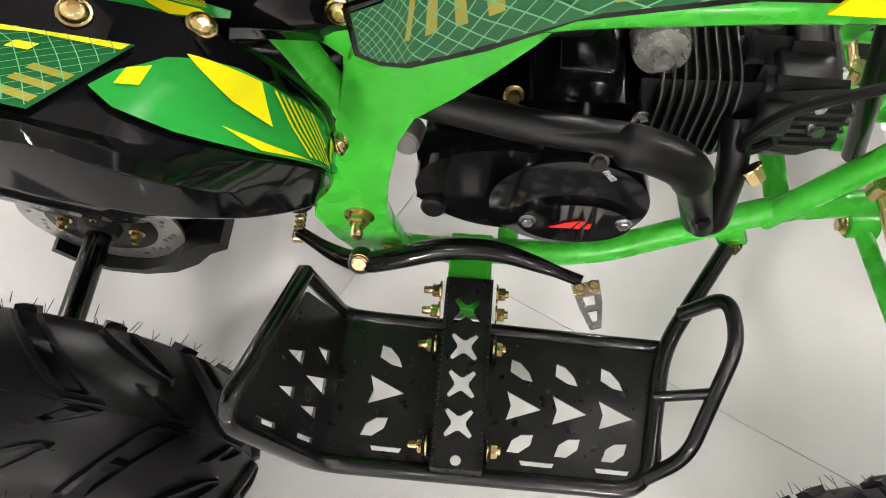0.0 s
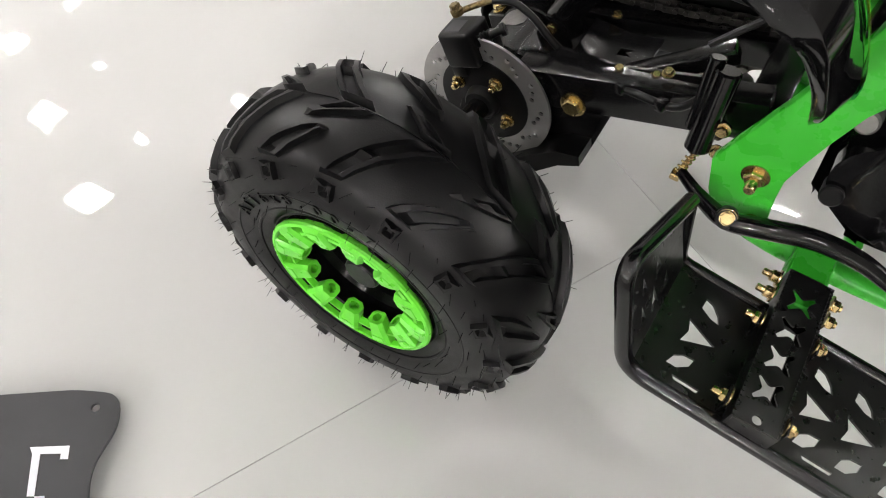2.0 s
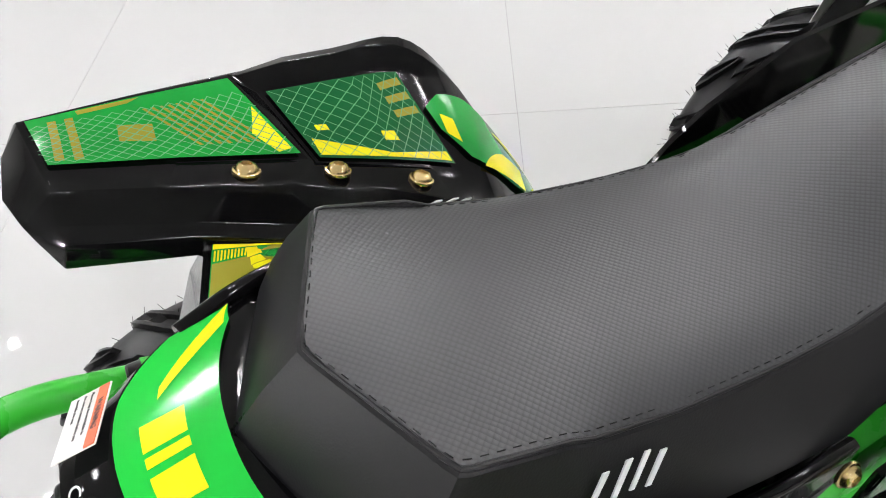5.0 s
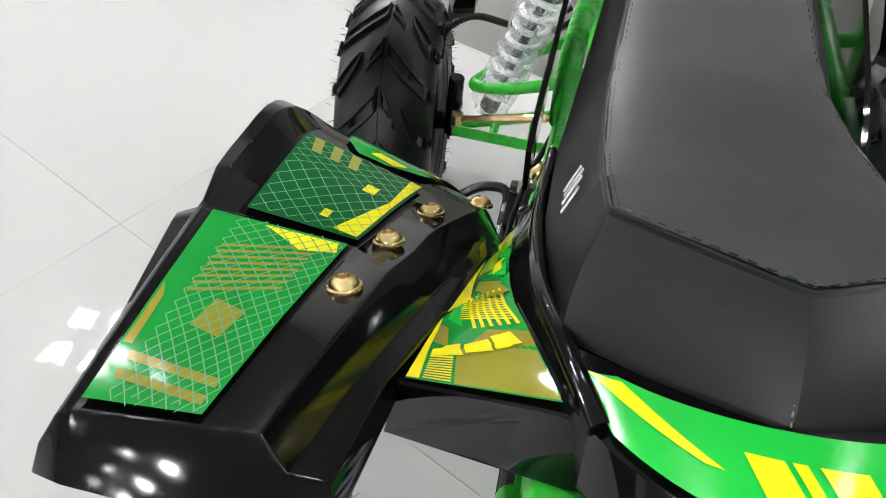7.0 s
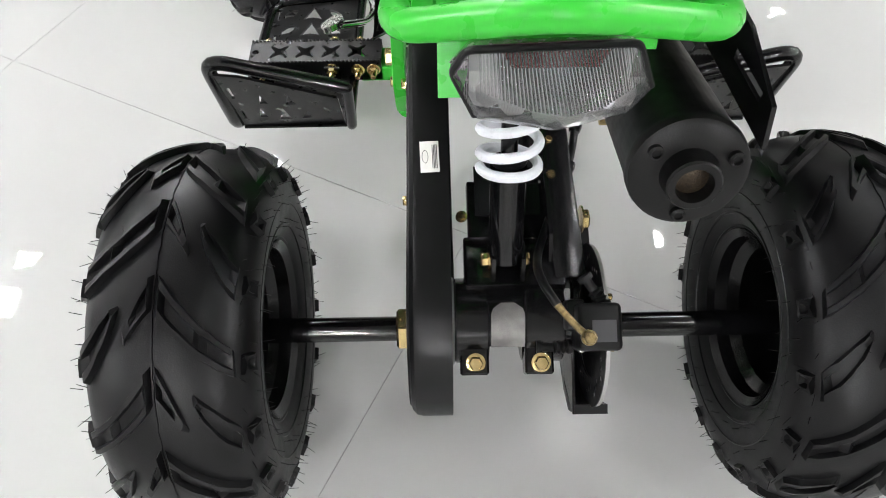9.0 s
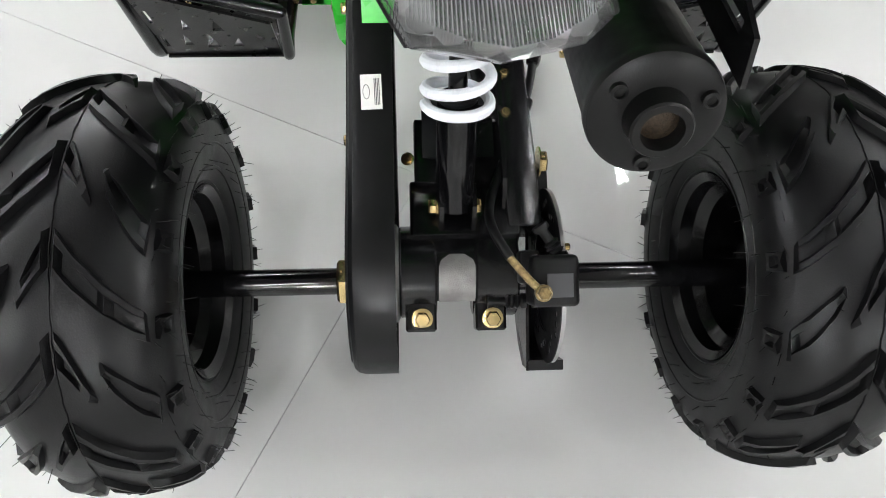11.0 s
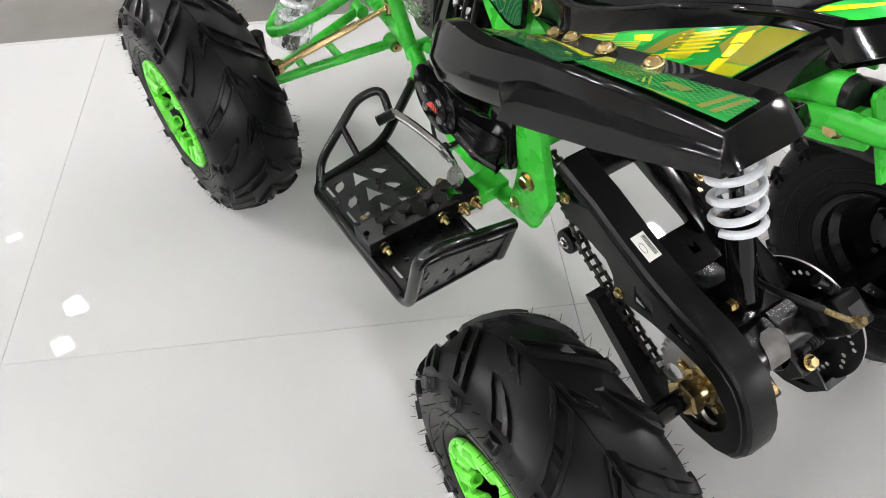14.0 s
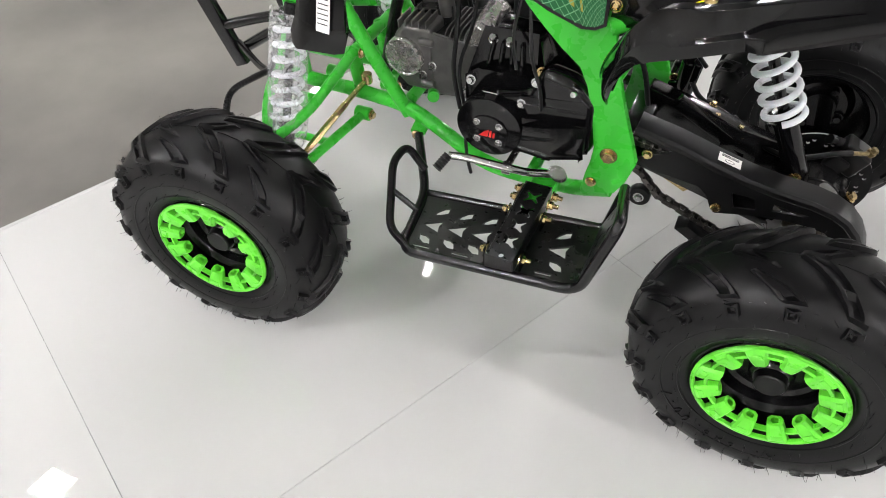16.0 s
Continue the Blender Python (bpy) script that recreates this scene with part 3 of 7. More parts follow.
# ---- seat ----
SEAT = [  # x, half width of the top, its height, half width and height of the base
    (0.114, 0.0705, 0.6845, 0.088, 0.634), (0.150, 0.0725, 0.667, 0.094, 0.614), (0.210, 0.072, 0.643, 0.097, 0.584), (0.270, 0.071, 0.628, 0.097, 0.562),
    (0.318, 0.069, 0.621, 0.096, 0.551), (0.342, 0.067, 0.622, 0.093, 0.560), (0.372, 0.065, 0.628, 0.088, 0.585), (0.420, 0.062, 0.640, 0.082, 0.605), (0.480, 0.058, 0.655, 0.076, 0.62), (0.53, 0.05, 0.668, 0.066, 0.64)]


def resample(path, n):
    """n points at even steps along a polyline."""
    P = [Vector(p) for p in path]
    run = [0.0]
    for a, b in zip(P, P[1:]):
        run.append(run[-1] + (b - a).length)
    out, k = [], 0
    for i in range(n):
        d = run[-1] * i / (n - 1)
        while k < len(P) - 2 and run[k + 1] < d:
            k += 1
        out.append(P[k].lerp(P[k + 1], (d - run[k]) / max(run[k + 1] - run[k], 1e-9)))
    return out


def facets(corners, n):
    """n points along each straight run between corners, the corners themselves just rounded."""
    P = [Vector(p) for p in corners]
    out = [a.lerp(b, k / n) for a, b in zip(P, P[1:]) for k in range(n)] + [P[-1]]
    return [out[0]] + [(a + b * 4 + c) / 6 for a, b, c in zip(out, out[1:], out[2:])] + [out[-1]]


def seat_at(x, c):
    """Column c of the seat's stations at x."""
    x = min(max(x, SEAT[0][0]), SEAT[-1][0])
    for p, q in zip(SEAT, SEAT[1:]):
        if x <= q[0]:
            t = (x - p[0]) / (q[0] - p[0])
            return p[c] + (q[c] - p[c]) * t
    return SEAT[-1][c]


def seat():
    top = bmesh.new()
    cols = 25
    # angular rear edge of the top, from one flank to the other
    rim = [(0.158, 0.0725, 0.664), (0.111, 0.0715, 0.6850), (0.080, 0.0, 0.6875), (0.111, -0.0715, 0.6850), (0.158, -0.0725, 0.664)]
    edge = facets(rim, 6)
    rows = [[top.verts.new(p + Vector((0, 0, 0.0015 * (1 - (p.y / 0.0725) ** 2)))) for p in edge]]
    xs = [0.158 + 0.034 * k for k in range(12)]
    for i, x in enumerate(xs):
        w, z = seat_at(x, 1), seat_at(x, 2)
        row = []
        for k in range(cols):
            u = 1 - 2 * k / (cols - 1)
            blend = max(0.0, 1 - i / 2.0)
            y = edge[k].y * blend + u * w * (1 - blend)
            v = y / w
            lean = 0.006 * (1 - v * v) - 0.004 * abs(v) ** 6
            back = 0.030 * (1 - abs(v)) * max(0.0, 1 - i / 3.0)
            row.append(top.verts.new((x - back, y, seat_at(x - back, 2) + lean)))
        rows.append(row)
    for A, B in zip(rows, rows[1:]):
        for i in range(cols - 1):
            top.faces.new((A[i], A[i + 1], B[i + 1], B[i]))
    body = part("seat", top, M_SEATTOP, quad, "dimpled black vinyl seat top", angle=60)
    # flanks and rear face, a little swollen
    fl = [0.540 - 0.022 * k for k in range(18)]
    rear_top = facets(rim, 12)
    rear_low = facets([(0.158, 0.0945, 0.609), (0.077, 0.0835, 0.642), (0.040, 0.0, 0.651), (0.077, -0.0835, 0.642), (0.158, -0.0945, 0.609)], 12)
    P = lambda x, u: Vector((x, u * seat_at(x, 1), seat_at(x, 2) - 0.004))
    Q = lambda x, u: Vector((x, u * seat_at(x, 3), seat_at(x, 4)))
    top_l = [P(x, 1) for x in fl] + [Vector(p) for p in rear_top[1:-1]] + [P(x, -1) for x in reversed(fl)]
    bot_l = [Q(x, 1) for x in fl] + [Vector(p) for p in rear_low[1:-1]] + [Q(x, -1) for x in reversed(fl)]

    def between(t, swell):
        out = []
        for a, b in zip(top_l, bot_l):
            o = Vector((-0.4 if a.x < 0.12 else 0.0, a.y / 0.072, 0.5))
            out.append(a.lerp(b, t) + o.normalized() * swell)
        return out
    under = [Vector((p.x + (0.02 if p.x < 0.12 else 0), p.y * 0.9, p.z - 0.008)) for p in bot_l]
    side = bmesh.new()
    loft(side, [top_l, between(0.05, 0.0016), between(0.18, 0.0022), between(0.45, 0.0034), between(0.75, 0.0026), bot_l, under], closed=False)
    part("seat_side", side, M_SEATSIDE, body, "smooth black vinyl seat side", angle=16)
    # seam: a rounded fold with a row of stitches on each side of it
    bm = bmesh.new()
    tube(bm, [p + Vector((0, 0, -0.0006)) for p in top_l], 0.0013, 8)
    part("piping", bm, M_SEATSIDE, body, "rounded seam of the seat cover")
    bm = bmesh.new()
    fine = resample(top_l, 300)
    for k in range(0, 298, 2):
        up = Vector((0, -0.0026 if fine[k].y > 0 else 0.0026, 0.0016))
        rod(bm, fine[k] + up, fine[k + 1] + up, 0.00026, 4)
    for k in range(14):
        a = Vector((0.0795, 0.0012, 0.6865)).lerp(Vector((0.0405, 0.0012, 0.6535)), (k + 0.2) / 14)
        b = Vector((0.0795, 0.0012, 0.6865)).lerp(Vector((0.0405, 0.0012, 0.6535)), (k + 0.75) / 14)
        rod(bm, a, b, 0.0006, 5)
    part("stitching", bm, M_BLACK, body)
    # maker's mark: slanted silver strokes on each flank
    for s in (1, -1):
        bm = bmesh.new()
        m = basis((0.154, s * 0.0862, 0.646), (0.92, 0.0, -0.36), (0.30, -0.45 * s, 0.75))
        for x0, w, low, high in ((0.0, 0.0028, -0.006, 0.007), (0.012, 0.0030, -0.006, 0.009), (0.022, 0.0026, -0.005, 0.010), (0.031, 0.0030, -0.006, 0.008)):
            plate(bm, [(x0, low), (x0 + w, low), (x0 + w + 0.008, high), (x0 + 0.0075, high)], [], 0.0008, m @ Matrix.Translation((0, 0, 0.0002 if s < 0 else -0.001)))
        part("flank_mark", bm, M_SILVERINK, body, "silver slanted maker's mark")


seat()


# ---- rear fenders ----
RIDGE = [  # stations: drop foot, shelf edge, wall foot, ridge inside, ridge outside, panel edge, rim inside, rim top, crease, flange, lip foot
    ((-0.0128, 0.148, 0.637), (-0.0069, 0.152, 0.649), (-0.0084, 0.166, 0.652), (-0.003, 0.176, 0.6655), (-0.0064, 0.195, 0.667), (-0.012, 0.235, 0.673), (-0.0128, 0.2385, 0.673), (-0.0145, 0.241, 0.671), (-0.018, 0.244, 0.666), (-0.0208, 0.2465, 0.662), (-0.0264, 0.249, 0.653)),
    ((0.054, 0.146, 0.611), (0.054, 0.15, 0.623), (0.05, 0.161, 0.626), (0.05, 0.172, 0.645), (0.06, 0.194, 0.642), (0.05, 0.242, 0.662), (0.05, 0.2455, 0.662), (0.05, 0.248, 0.66), (0.056, 0.253, 0.646), (0.054, 0.261, 0.642), (0.051, 0.267, 0.626)),
    ((0.12, 0.132, 0.585), (0.12, 0.14, 0.592), (0.12, 0.148, 0.597), (0.112, 0.167, 0.6215), (0.133, 0.19, 0.614), (0.108, 0.249, 0.65), (0.109, 0.2525, 0.65), (0.11, 0.255, 0.648), (0.128, 0.2595, 0.628), (0.121, 0.277, 0.625), (0.118, 0.283, 0.609)),
    ((0.128, 0.131, 0.582), (0.128, 0.139, 0.589), (0.127, 0.147, 0.593), (0.118, 0.166, 0.619), (0.138, 0.189, 0.6085), (0.122, 0.243, 0.636), (0.114, 0.2505, 0.648), (0.118, 0.256, 0.646), (0.139, 0.262, 0.624), (0.132, 0.281, 0.619), (0.131, 0.287, 0.606)),
    ((0.155, 0.128, 0.569), (0.155, 0.136, 0.576), (0.153, 0.142, 0.581), (0.145, 0.161, 0.606), (0.16, 0.185, 0.6), (0.1495, 0.2444, 0.63), (0.146, 0.256, 0.643), (0.148, 0.264, 0.641), (0.153, 0.268, 0.616), (0.151, 0.2705, 0.611), (0.148, 0.27, 0.597)),
    ((0.185, 0.125, 0.554), (0.185, 0.133, 0.561), (0.184, 0.139, 0.567), (0.178, 0.156, 0.592), (0.19, 0.18, 0.588), (0.183, 0.246, 0.623), (0.18, 0.26, 0.6345), (0.184, 0.2695, 0.632), (0.195, 0.274, 0.602), (0.195, 0.276, 0.597), (0.192, 0.274, 0.582)),
    ((0.232, 0.116, 0.522), (0.232, 0.124, 0.529), (0.231, 0.129, 0.536), (0.226, 0.142, 0.565), (0.231, 0.172, 0.57), (0.221, 0.247, 0.612), (0.227, 0.258, 0.6255), (0.234, 0.2685, 0.624), (0.241, 0.2745, 0.588), (0.241, 0.274, 0.578), (0.24, 0.271, 0.563)),
    ((0.258, 0.114, 0.503), (0.258, 0.119, 0.504), (0.258, 0.124, 0.505), (0.254, 0.138, 0.543), (0.256, 0.166, 0.556), (0.26, 0.24, 0.586), (0.2625, 0.2500, 0.590), (0.2645, 0.2605, 0.589), (0.2650, 0.2640, 0.562), (0.2626, 0.2607, 0.5529), (0.258, 0.254, 0.542)),
    ((0.28, 0.114, 0.476), (0.28, 0.119, 0.477), (0.28, 0.124, 0.478), (0.28, 0.136, 0.507), (0.282, 0.158, 0.522), (0.285, 0.216, 0.541), (0.2845, 0.2250, 0.5395), (0.283, 0.235, 0.537), (0.2827, 0.2385, 0.5168), (0.2815, 0.2378, 0.5137), (0.276, 0.233, 0.506)),
    ((0.294, 0.116, 0.45), (0.294, 0.121, 0.451), (0.294, 0.126, 0.452), (0.297, 0.137, 0.47), (0.3, 0.152, 0.482), (0.304, 0.188, 0.488), (0.3017, 0.1934, 0.4835), (0.299, 0.2, 0.478), (0.2965, 0.2036, 0.467), (0.2949, 0.2034, 0.4644), (0.289, 0.201, 0.458)),
    ((0.298, 0.132, 0.43), (0.298, 0.137, 0.431), (0.298, 0.142, 0.432), (0.3, 0.148, 0.438), (0.302, 0.156, 0.442), (0.303, 0.17, 0.444), (0.3012, 0.1727, 0.4422), (0.299, 0.176, 0.44), (0.2962, 0.1771, 0.4367), (0.2956, 0.1774, 0.4359), (0.294, 0.178, 0.434))]


def sty(p, s):
    return (p[0], p[1] * s, p[2])


FLARE = {1: 0.004, -1: -0.009}  # the pair sits a little off the middle: its outer flanges reach out unevenly


def station(t, c, s=1):
    """Point of column c at station t: straight up to the flange step, a smooth curve in front of it."""
    p = plain_station(t, c)
    p.y += FLARE[s] * (min(1.0, 0.45 * t) if s > 0 else 1.0) * {7: 0.4, 8: 0.8, 9: 1.0, 10: 1.0}.get(c, 0.0) * min(1.0, max(0.25, 1.0 - (t - 4) * 0.3))
    return p


def plain_station(t, c):
    n = len(RIDGE)
    i = min(int(t), n - 2)
    w = t - i
    p1, p2 = Vector(RIDGE[i][c]), Vector(RIDGE[i + 1][c])
    if i < 4:
        return p1.lerp(p2, w)
    p0 = Vector(RIDGE[i - 1][c]) if i > 4 else p1 * 2 - p2
    p3 = Vector(RIDGE[i + 2][c]) if i + 2 < n else p2 * 2 - p1
    return 0.5 * (2 * p1 + (p2 - p0) * w + (2 * p0 - 5 * p1 + 4 * p2 - p3) * w * w + (3 * p1 - p0 - 3 * p2 + p3) * w ** 3)


def strip_map(idx, a, b, s):
    """Along the stations idx between columns a and b: u across, v along."""
    def at(v, c):
        t = min(max(v, 0), 1) * (len(idx) - 1)
        k = min(int(t), len(idx) - 2)
        return Vector(sty(station(idx[k] + (t - k) * (idx[k + 1] - idx[k]), c, s), s))

    def f(u, v, h):
        v = min(max(v, 0.001), 0.999)
        p, q = at(v, a), at(v, b)
        d = (at(v + 0.001, a) - at(v - 0.001, a)).lerp(at(v + 0.001, b) - at(v - 0.001, b), u)
        nrm = d.cross(q - p).normalized()
        if nrm.z < 0:
            nrm = -nrm
        return p.lerp(q, u) + nrm * h
    return f


def patch(bm, f, poly, h, sub=5):
    """A printed shape: poly in (u, v), laid h over the surface."""
    tmp = bmesh.new()
    vs = [tmp.verts.new((p[0], p[1], 0)) for p in poly]
    tmp.faces.new(vs)
    bmesh.ops.triangulate(tmp, faces=tmp.faces[:])
    bmesh.ops.subdivide_edges(tmp, edges=tmp.edges[:], cuts=sub, use_grid_fill=True)
    ids = {v: bm.verts.new(f(v.co.x, v.co.y, h)) for v in tmp.verts}
    for fc in tmp.faces:
        bm.faces.new([ids[v] for v in fc.verts])
    tmp.free()


def lattice(bm, f, n, h, w=0.006, slant=0.5, lo=0.0, hi=1.0):
    for k in range(-n, 2 * n):
        for sgn in (1, -1):
            c = (k + 0.5) / n
            a, b = c - slant * sgn, c + slant * sgn
            # clipped to the unit square in v
            pts = []
            for t in [i / 12 for i in range(13)]:
                v = a + (b - a) * t
                if 0.01 < v < 0.99:
                    pts.append((lo + (hi - lo) * t, v))
            for p, q in zip(pts, pts[1:]):
                q4 = [f(p[0], p[1] - w, h), f(q[0], q[1] - w, h), f(q[0], q[1] + w, h), f(p[0], p[1] + w, h)]
                bm.faces.new([bm.verts.new(x) for x in q4])


def stripes(bm, f, u0, u1, v0, v1, n, h, slant=0.0, fill=0.5, along=False):
    for k in range(n):
        if along:
            a, b = v0 + (v1 - v0) * k / n, v0 + (v1 - v0) * (k + fill) / n
            poly = [(u0, a), (u1, a + slant), (u1, b + slant), (u0, b)]
        else:
            a, b = u0 + (u1 - u0) * k / n, u0 + (u1 - u0) * (k + fill) / n
            poly = [(a, v0), (b, v0), (b + slant, v1), (a + slant, v1)]
        patch(bm, f, poly, h, 1)


def print_part(name, mat, parent, jobs, label=""):
    bm = bmesh.new()
    for j in jobs:
        j(bm)
    return tagged(part(name, bm, mat, parent, label, angle=60), kind="stuff" if len(jobs) > 1 else "")


def dome_bolt(at, nrm, parent):
    bm = bmesh.new()
    m = Matrix.Translation(at) @ frame_of(nrm)
    lathe(bm, [(0.0085, 0), (0.0088, 0.001), (0.0085, 0.0022), (0.0072, 0.0026), (0.0066, 0.0045), (0.0050, 0.0060), (0.0034, 0.0066), (0.0030, 0.0050), (0.0, 0.0050)], 24, m)
    part("fender_bolt", bm, M_ZINC, parent, "yellow zinc dome bolt")


def fender(s):
    bm = bmesh.new()
    cols = len(RIDGE[0])
    steps = [0, 1, 2, 3] + [4 + k / 4 for k in range(4 * (len(RIDGE) - 5) + 1)]
    loft(bm, [[sty(station(t, c, s), s) for c in range(cols)] for t in steps], closed=False)
    # rear face and the inner shelf
    st = [tuple(station(0, c, s)) for c in range(cols)]
    foot = []
    for c, p in enumerate(st):
        wide = (p[1] - st[0][1]) / (st[-1][1] - st[0][1])
        low = Vector(st[0]).lerp(Vector(st[-1]), wide)
        bow = math.sin(math.pi * min(1, max(0, wide)))
        foot.append(sty((low.x - 0.012 * bow, low.y, low.z + 0.013 * bow), s))
    loft(bm, [[sty(p, s) for p in st], foot], cap=False, closed=False)
    bmesh.ops.remove_doubles(bm, verts=bm.verts[:], dist=0.0001)
    bmesh.ops.dissolve_degenerate(bm, edges=bm.edges[:], dist=0.0001)
    bmesh.ops.recalc_face_normals(bm, faces=bm.faces[:])
    es = [e for e in bm.edges if len(e.link_faces) == 2 and e.calc_face_angle(0) > 0.35]
    bmesh.ops.bevel(bm, geom=es, offset=0.0018, segments=2, affect="EDGES", profile=0.5, clamp_overlap=True)
    ob = part("rear_fender", bm, M_GLOSS, quad, "glossy black plastic rear fender with green graphics", angle=40)
    if sum(f.normal.z * f.area for f in ob.data.polygons) < 0:
        ob.data.flip_normals()
    md = ob.modifiers.new("thickness", "SOLIDIFY")
    md.thickness, md.offset = 0.003, -1
    md = ob.modifiers.new("normals", "WEIGHTED_NORMAL")
    md.keep_sharp = True
    # graphics
    f1 = strip_map([0, 1, 2], 4, 5, s)
    f2 = strip_map([3, 5, 6], 4, 5, s)
    f3 = strip_map([6, 7, 8, 9, 10], 4, 5, s)
    inset = lambda u0, v0, u1, v1: [(u0, v0), (u1, v0), (u1, v1), (u0, v1)]
    h = 0.0024
    print_part("decal_rear", M_DGREEN, ob, [lambda b: patch(b, f1, inset(0.04, 0.03, 0.97, 0.985), h)], "green printed decal")
    print_part("decal_middle", M_TEAL, ob, [lambda b: patch(b, f2, inset(0.05, 0.04, 0.97, 0.97), h)], "dark green printed decal with a pale lattice")
    print_part("decal_nose", M_DGREEN, ob, [lambda b: patch(b, f3, [(0.40, 0.03), (0.62, 0.02), (0.78, 0.12), (0.88, 0.28), (0.94, 0.50), (0.95, 0.80), (0.80, 0.985), (0.20, 0.985), (0.04, 0.80), (0.02, 0.62), (0.0, 0.36), (0.14, 0.12)], h)], "green printed decal")
    h2 = h + 0.0003
    print_part("decal_olive_print", M_OLIVE, ob, [
        lambda b: stripes(b, f1, 0.20, 0.78, 0.62, 0.93, 8, h2, -0.12, 0.42, True),
        lambda b: patch(b, f1, [(0.35, 0.33), (0.60, 0.36), (0.55, 0.50), (0.30, 0.47)], h2),
        lambda b: stripes(b, f1, 0.1, 0.85, 0.06, 0.20, 2, h2, 0.05, 0.5, True),
        lambda b: stripes(b, f2, 0.50, 0.93, 0.72, 0.94, 3, h2, 0.05, 0.5),
        lambda b: patch(b, f1, [(0.88, 0.24), (0.95, 0.24), (0.95, 0.52), (0.90, 0.46)], h2)])
    h3 = h + 0.0006
    print_part("decal_yellow_print", M_YELLOW, ob, [
        lambda b: patch(b, f2, [(0.08, 0.06), (0.30, 0.08), (0.12, 0.5), (0.16, 0.95), (0.07, 0.95)], h3),
        lambda b: patch(b, f2, [(0.26, 0.50), (0.36, 0.50), (0.36, 0.62), (0.26, 0.62)], h3),
        lambda b: patch(b, f2, [(0.40, 0.16), (0.47, 0.16), (0.47, 0.24), (0.40, 0.24)], h3),
        lambda b: patch(b, f1, [(0.06, 0.90), (0.30, 0.86), (0.62, 0.965), (0.10, 0.965)], h3),
        lambda b: patch(b, f3, [(0.06, 0.18), (0.04, 0.44), (0.56, 0.53), (0.42, 0.38)], h3),
        lambda b: patch(b, f3, [(0.10, 0.80), (0.22, 0.95), (0.80, 0.975), (0.65, 0.81)], h3),
        lambda b: patch(b, f3, [(0.72, 0.38), (0.90, 0.70), (0.91, 0.52)], h3),
        lambda b: patch(b, f3, [(0.36, 0.05), (0.28, 0.11), (0.52, 0.13), (0.56, 0.07)], h3),
        lambda b: stripes(b, f3, 0.06, 0.84, 0.49, 0.68, 7, h3, 0.20, 0.42, True)])
    print_part("decal_lattice", M_PALE, ob, [
        lambda b: lattice(b, f1, 16, h + 0.0009, 0.0034, 0.22, 0.05, 0.80),
        lambda b: lattice(b, f2, 10, h + 0.0009, 0.0030, 0.30, 0.07, 0.95)])
    print_part("decal_nose_lines", M_TEAL, ob, [lambda b: stripes(b, f3, 0.08, 0.86, 0.16 + 0.20 * k, 0.355 + 0.20 * k, 20, h + 0.0002, 0.02, 0.30) for k in range(4)])
    for p, nr in (((0.094, 0.181, 0.6275), (0.35, 0.15, 0.93)), ((0.147, 0.175, 0.6065), (0.35, 0.15, 0.93)), ((0.198, 0.164, 0.583), (0.4, 0.1, 0.9)), ((0.246, 0.141, 0.552), (0.5, 0, 0.85)), ((0.302, 0.142, 0.448), (0.9, -0.2, 0.3))):
        dome_bolt(sty(p, s), (nr[0], nr[1] * s, nr[2]), ob)


for s in (1, -1):
    fender(s)

# ---- side panels, tail cowl ----
PAN_TOP = [(0.034, 0.066, 0.645), (0.066, 0.080, 0.643), (0.110, 0.096, 0.630), (0.160, 0.101, 0.607), (0.215, 0.103, 0.575), (0.262, 0.103, 0.552), (0.318, 0.101, 0.548)]
PAN_DT = [(0.042, 0.072, 0.640), (0.074, 0.088, 0.636), (0.115, 0.104, 0.618), (0.160, 0.110, 0.593), (0.215, 0.111, 0.560), (0.252, 0.110, 0.538), (0.318, 0.103, 0.534)]
PAN_DB = [(0.056, 0.146, 0.617), (0.085, 0.143, 0.603), (0.120, 0.139, 0.586), (0.160, 0.134, 0.566), (0.215, 0.124, 0.541), (0.256, 0.113, 0.530), (0.318, 0.104, 0.520)]


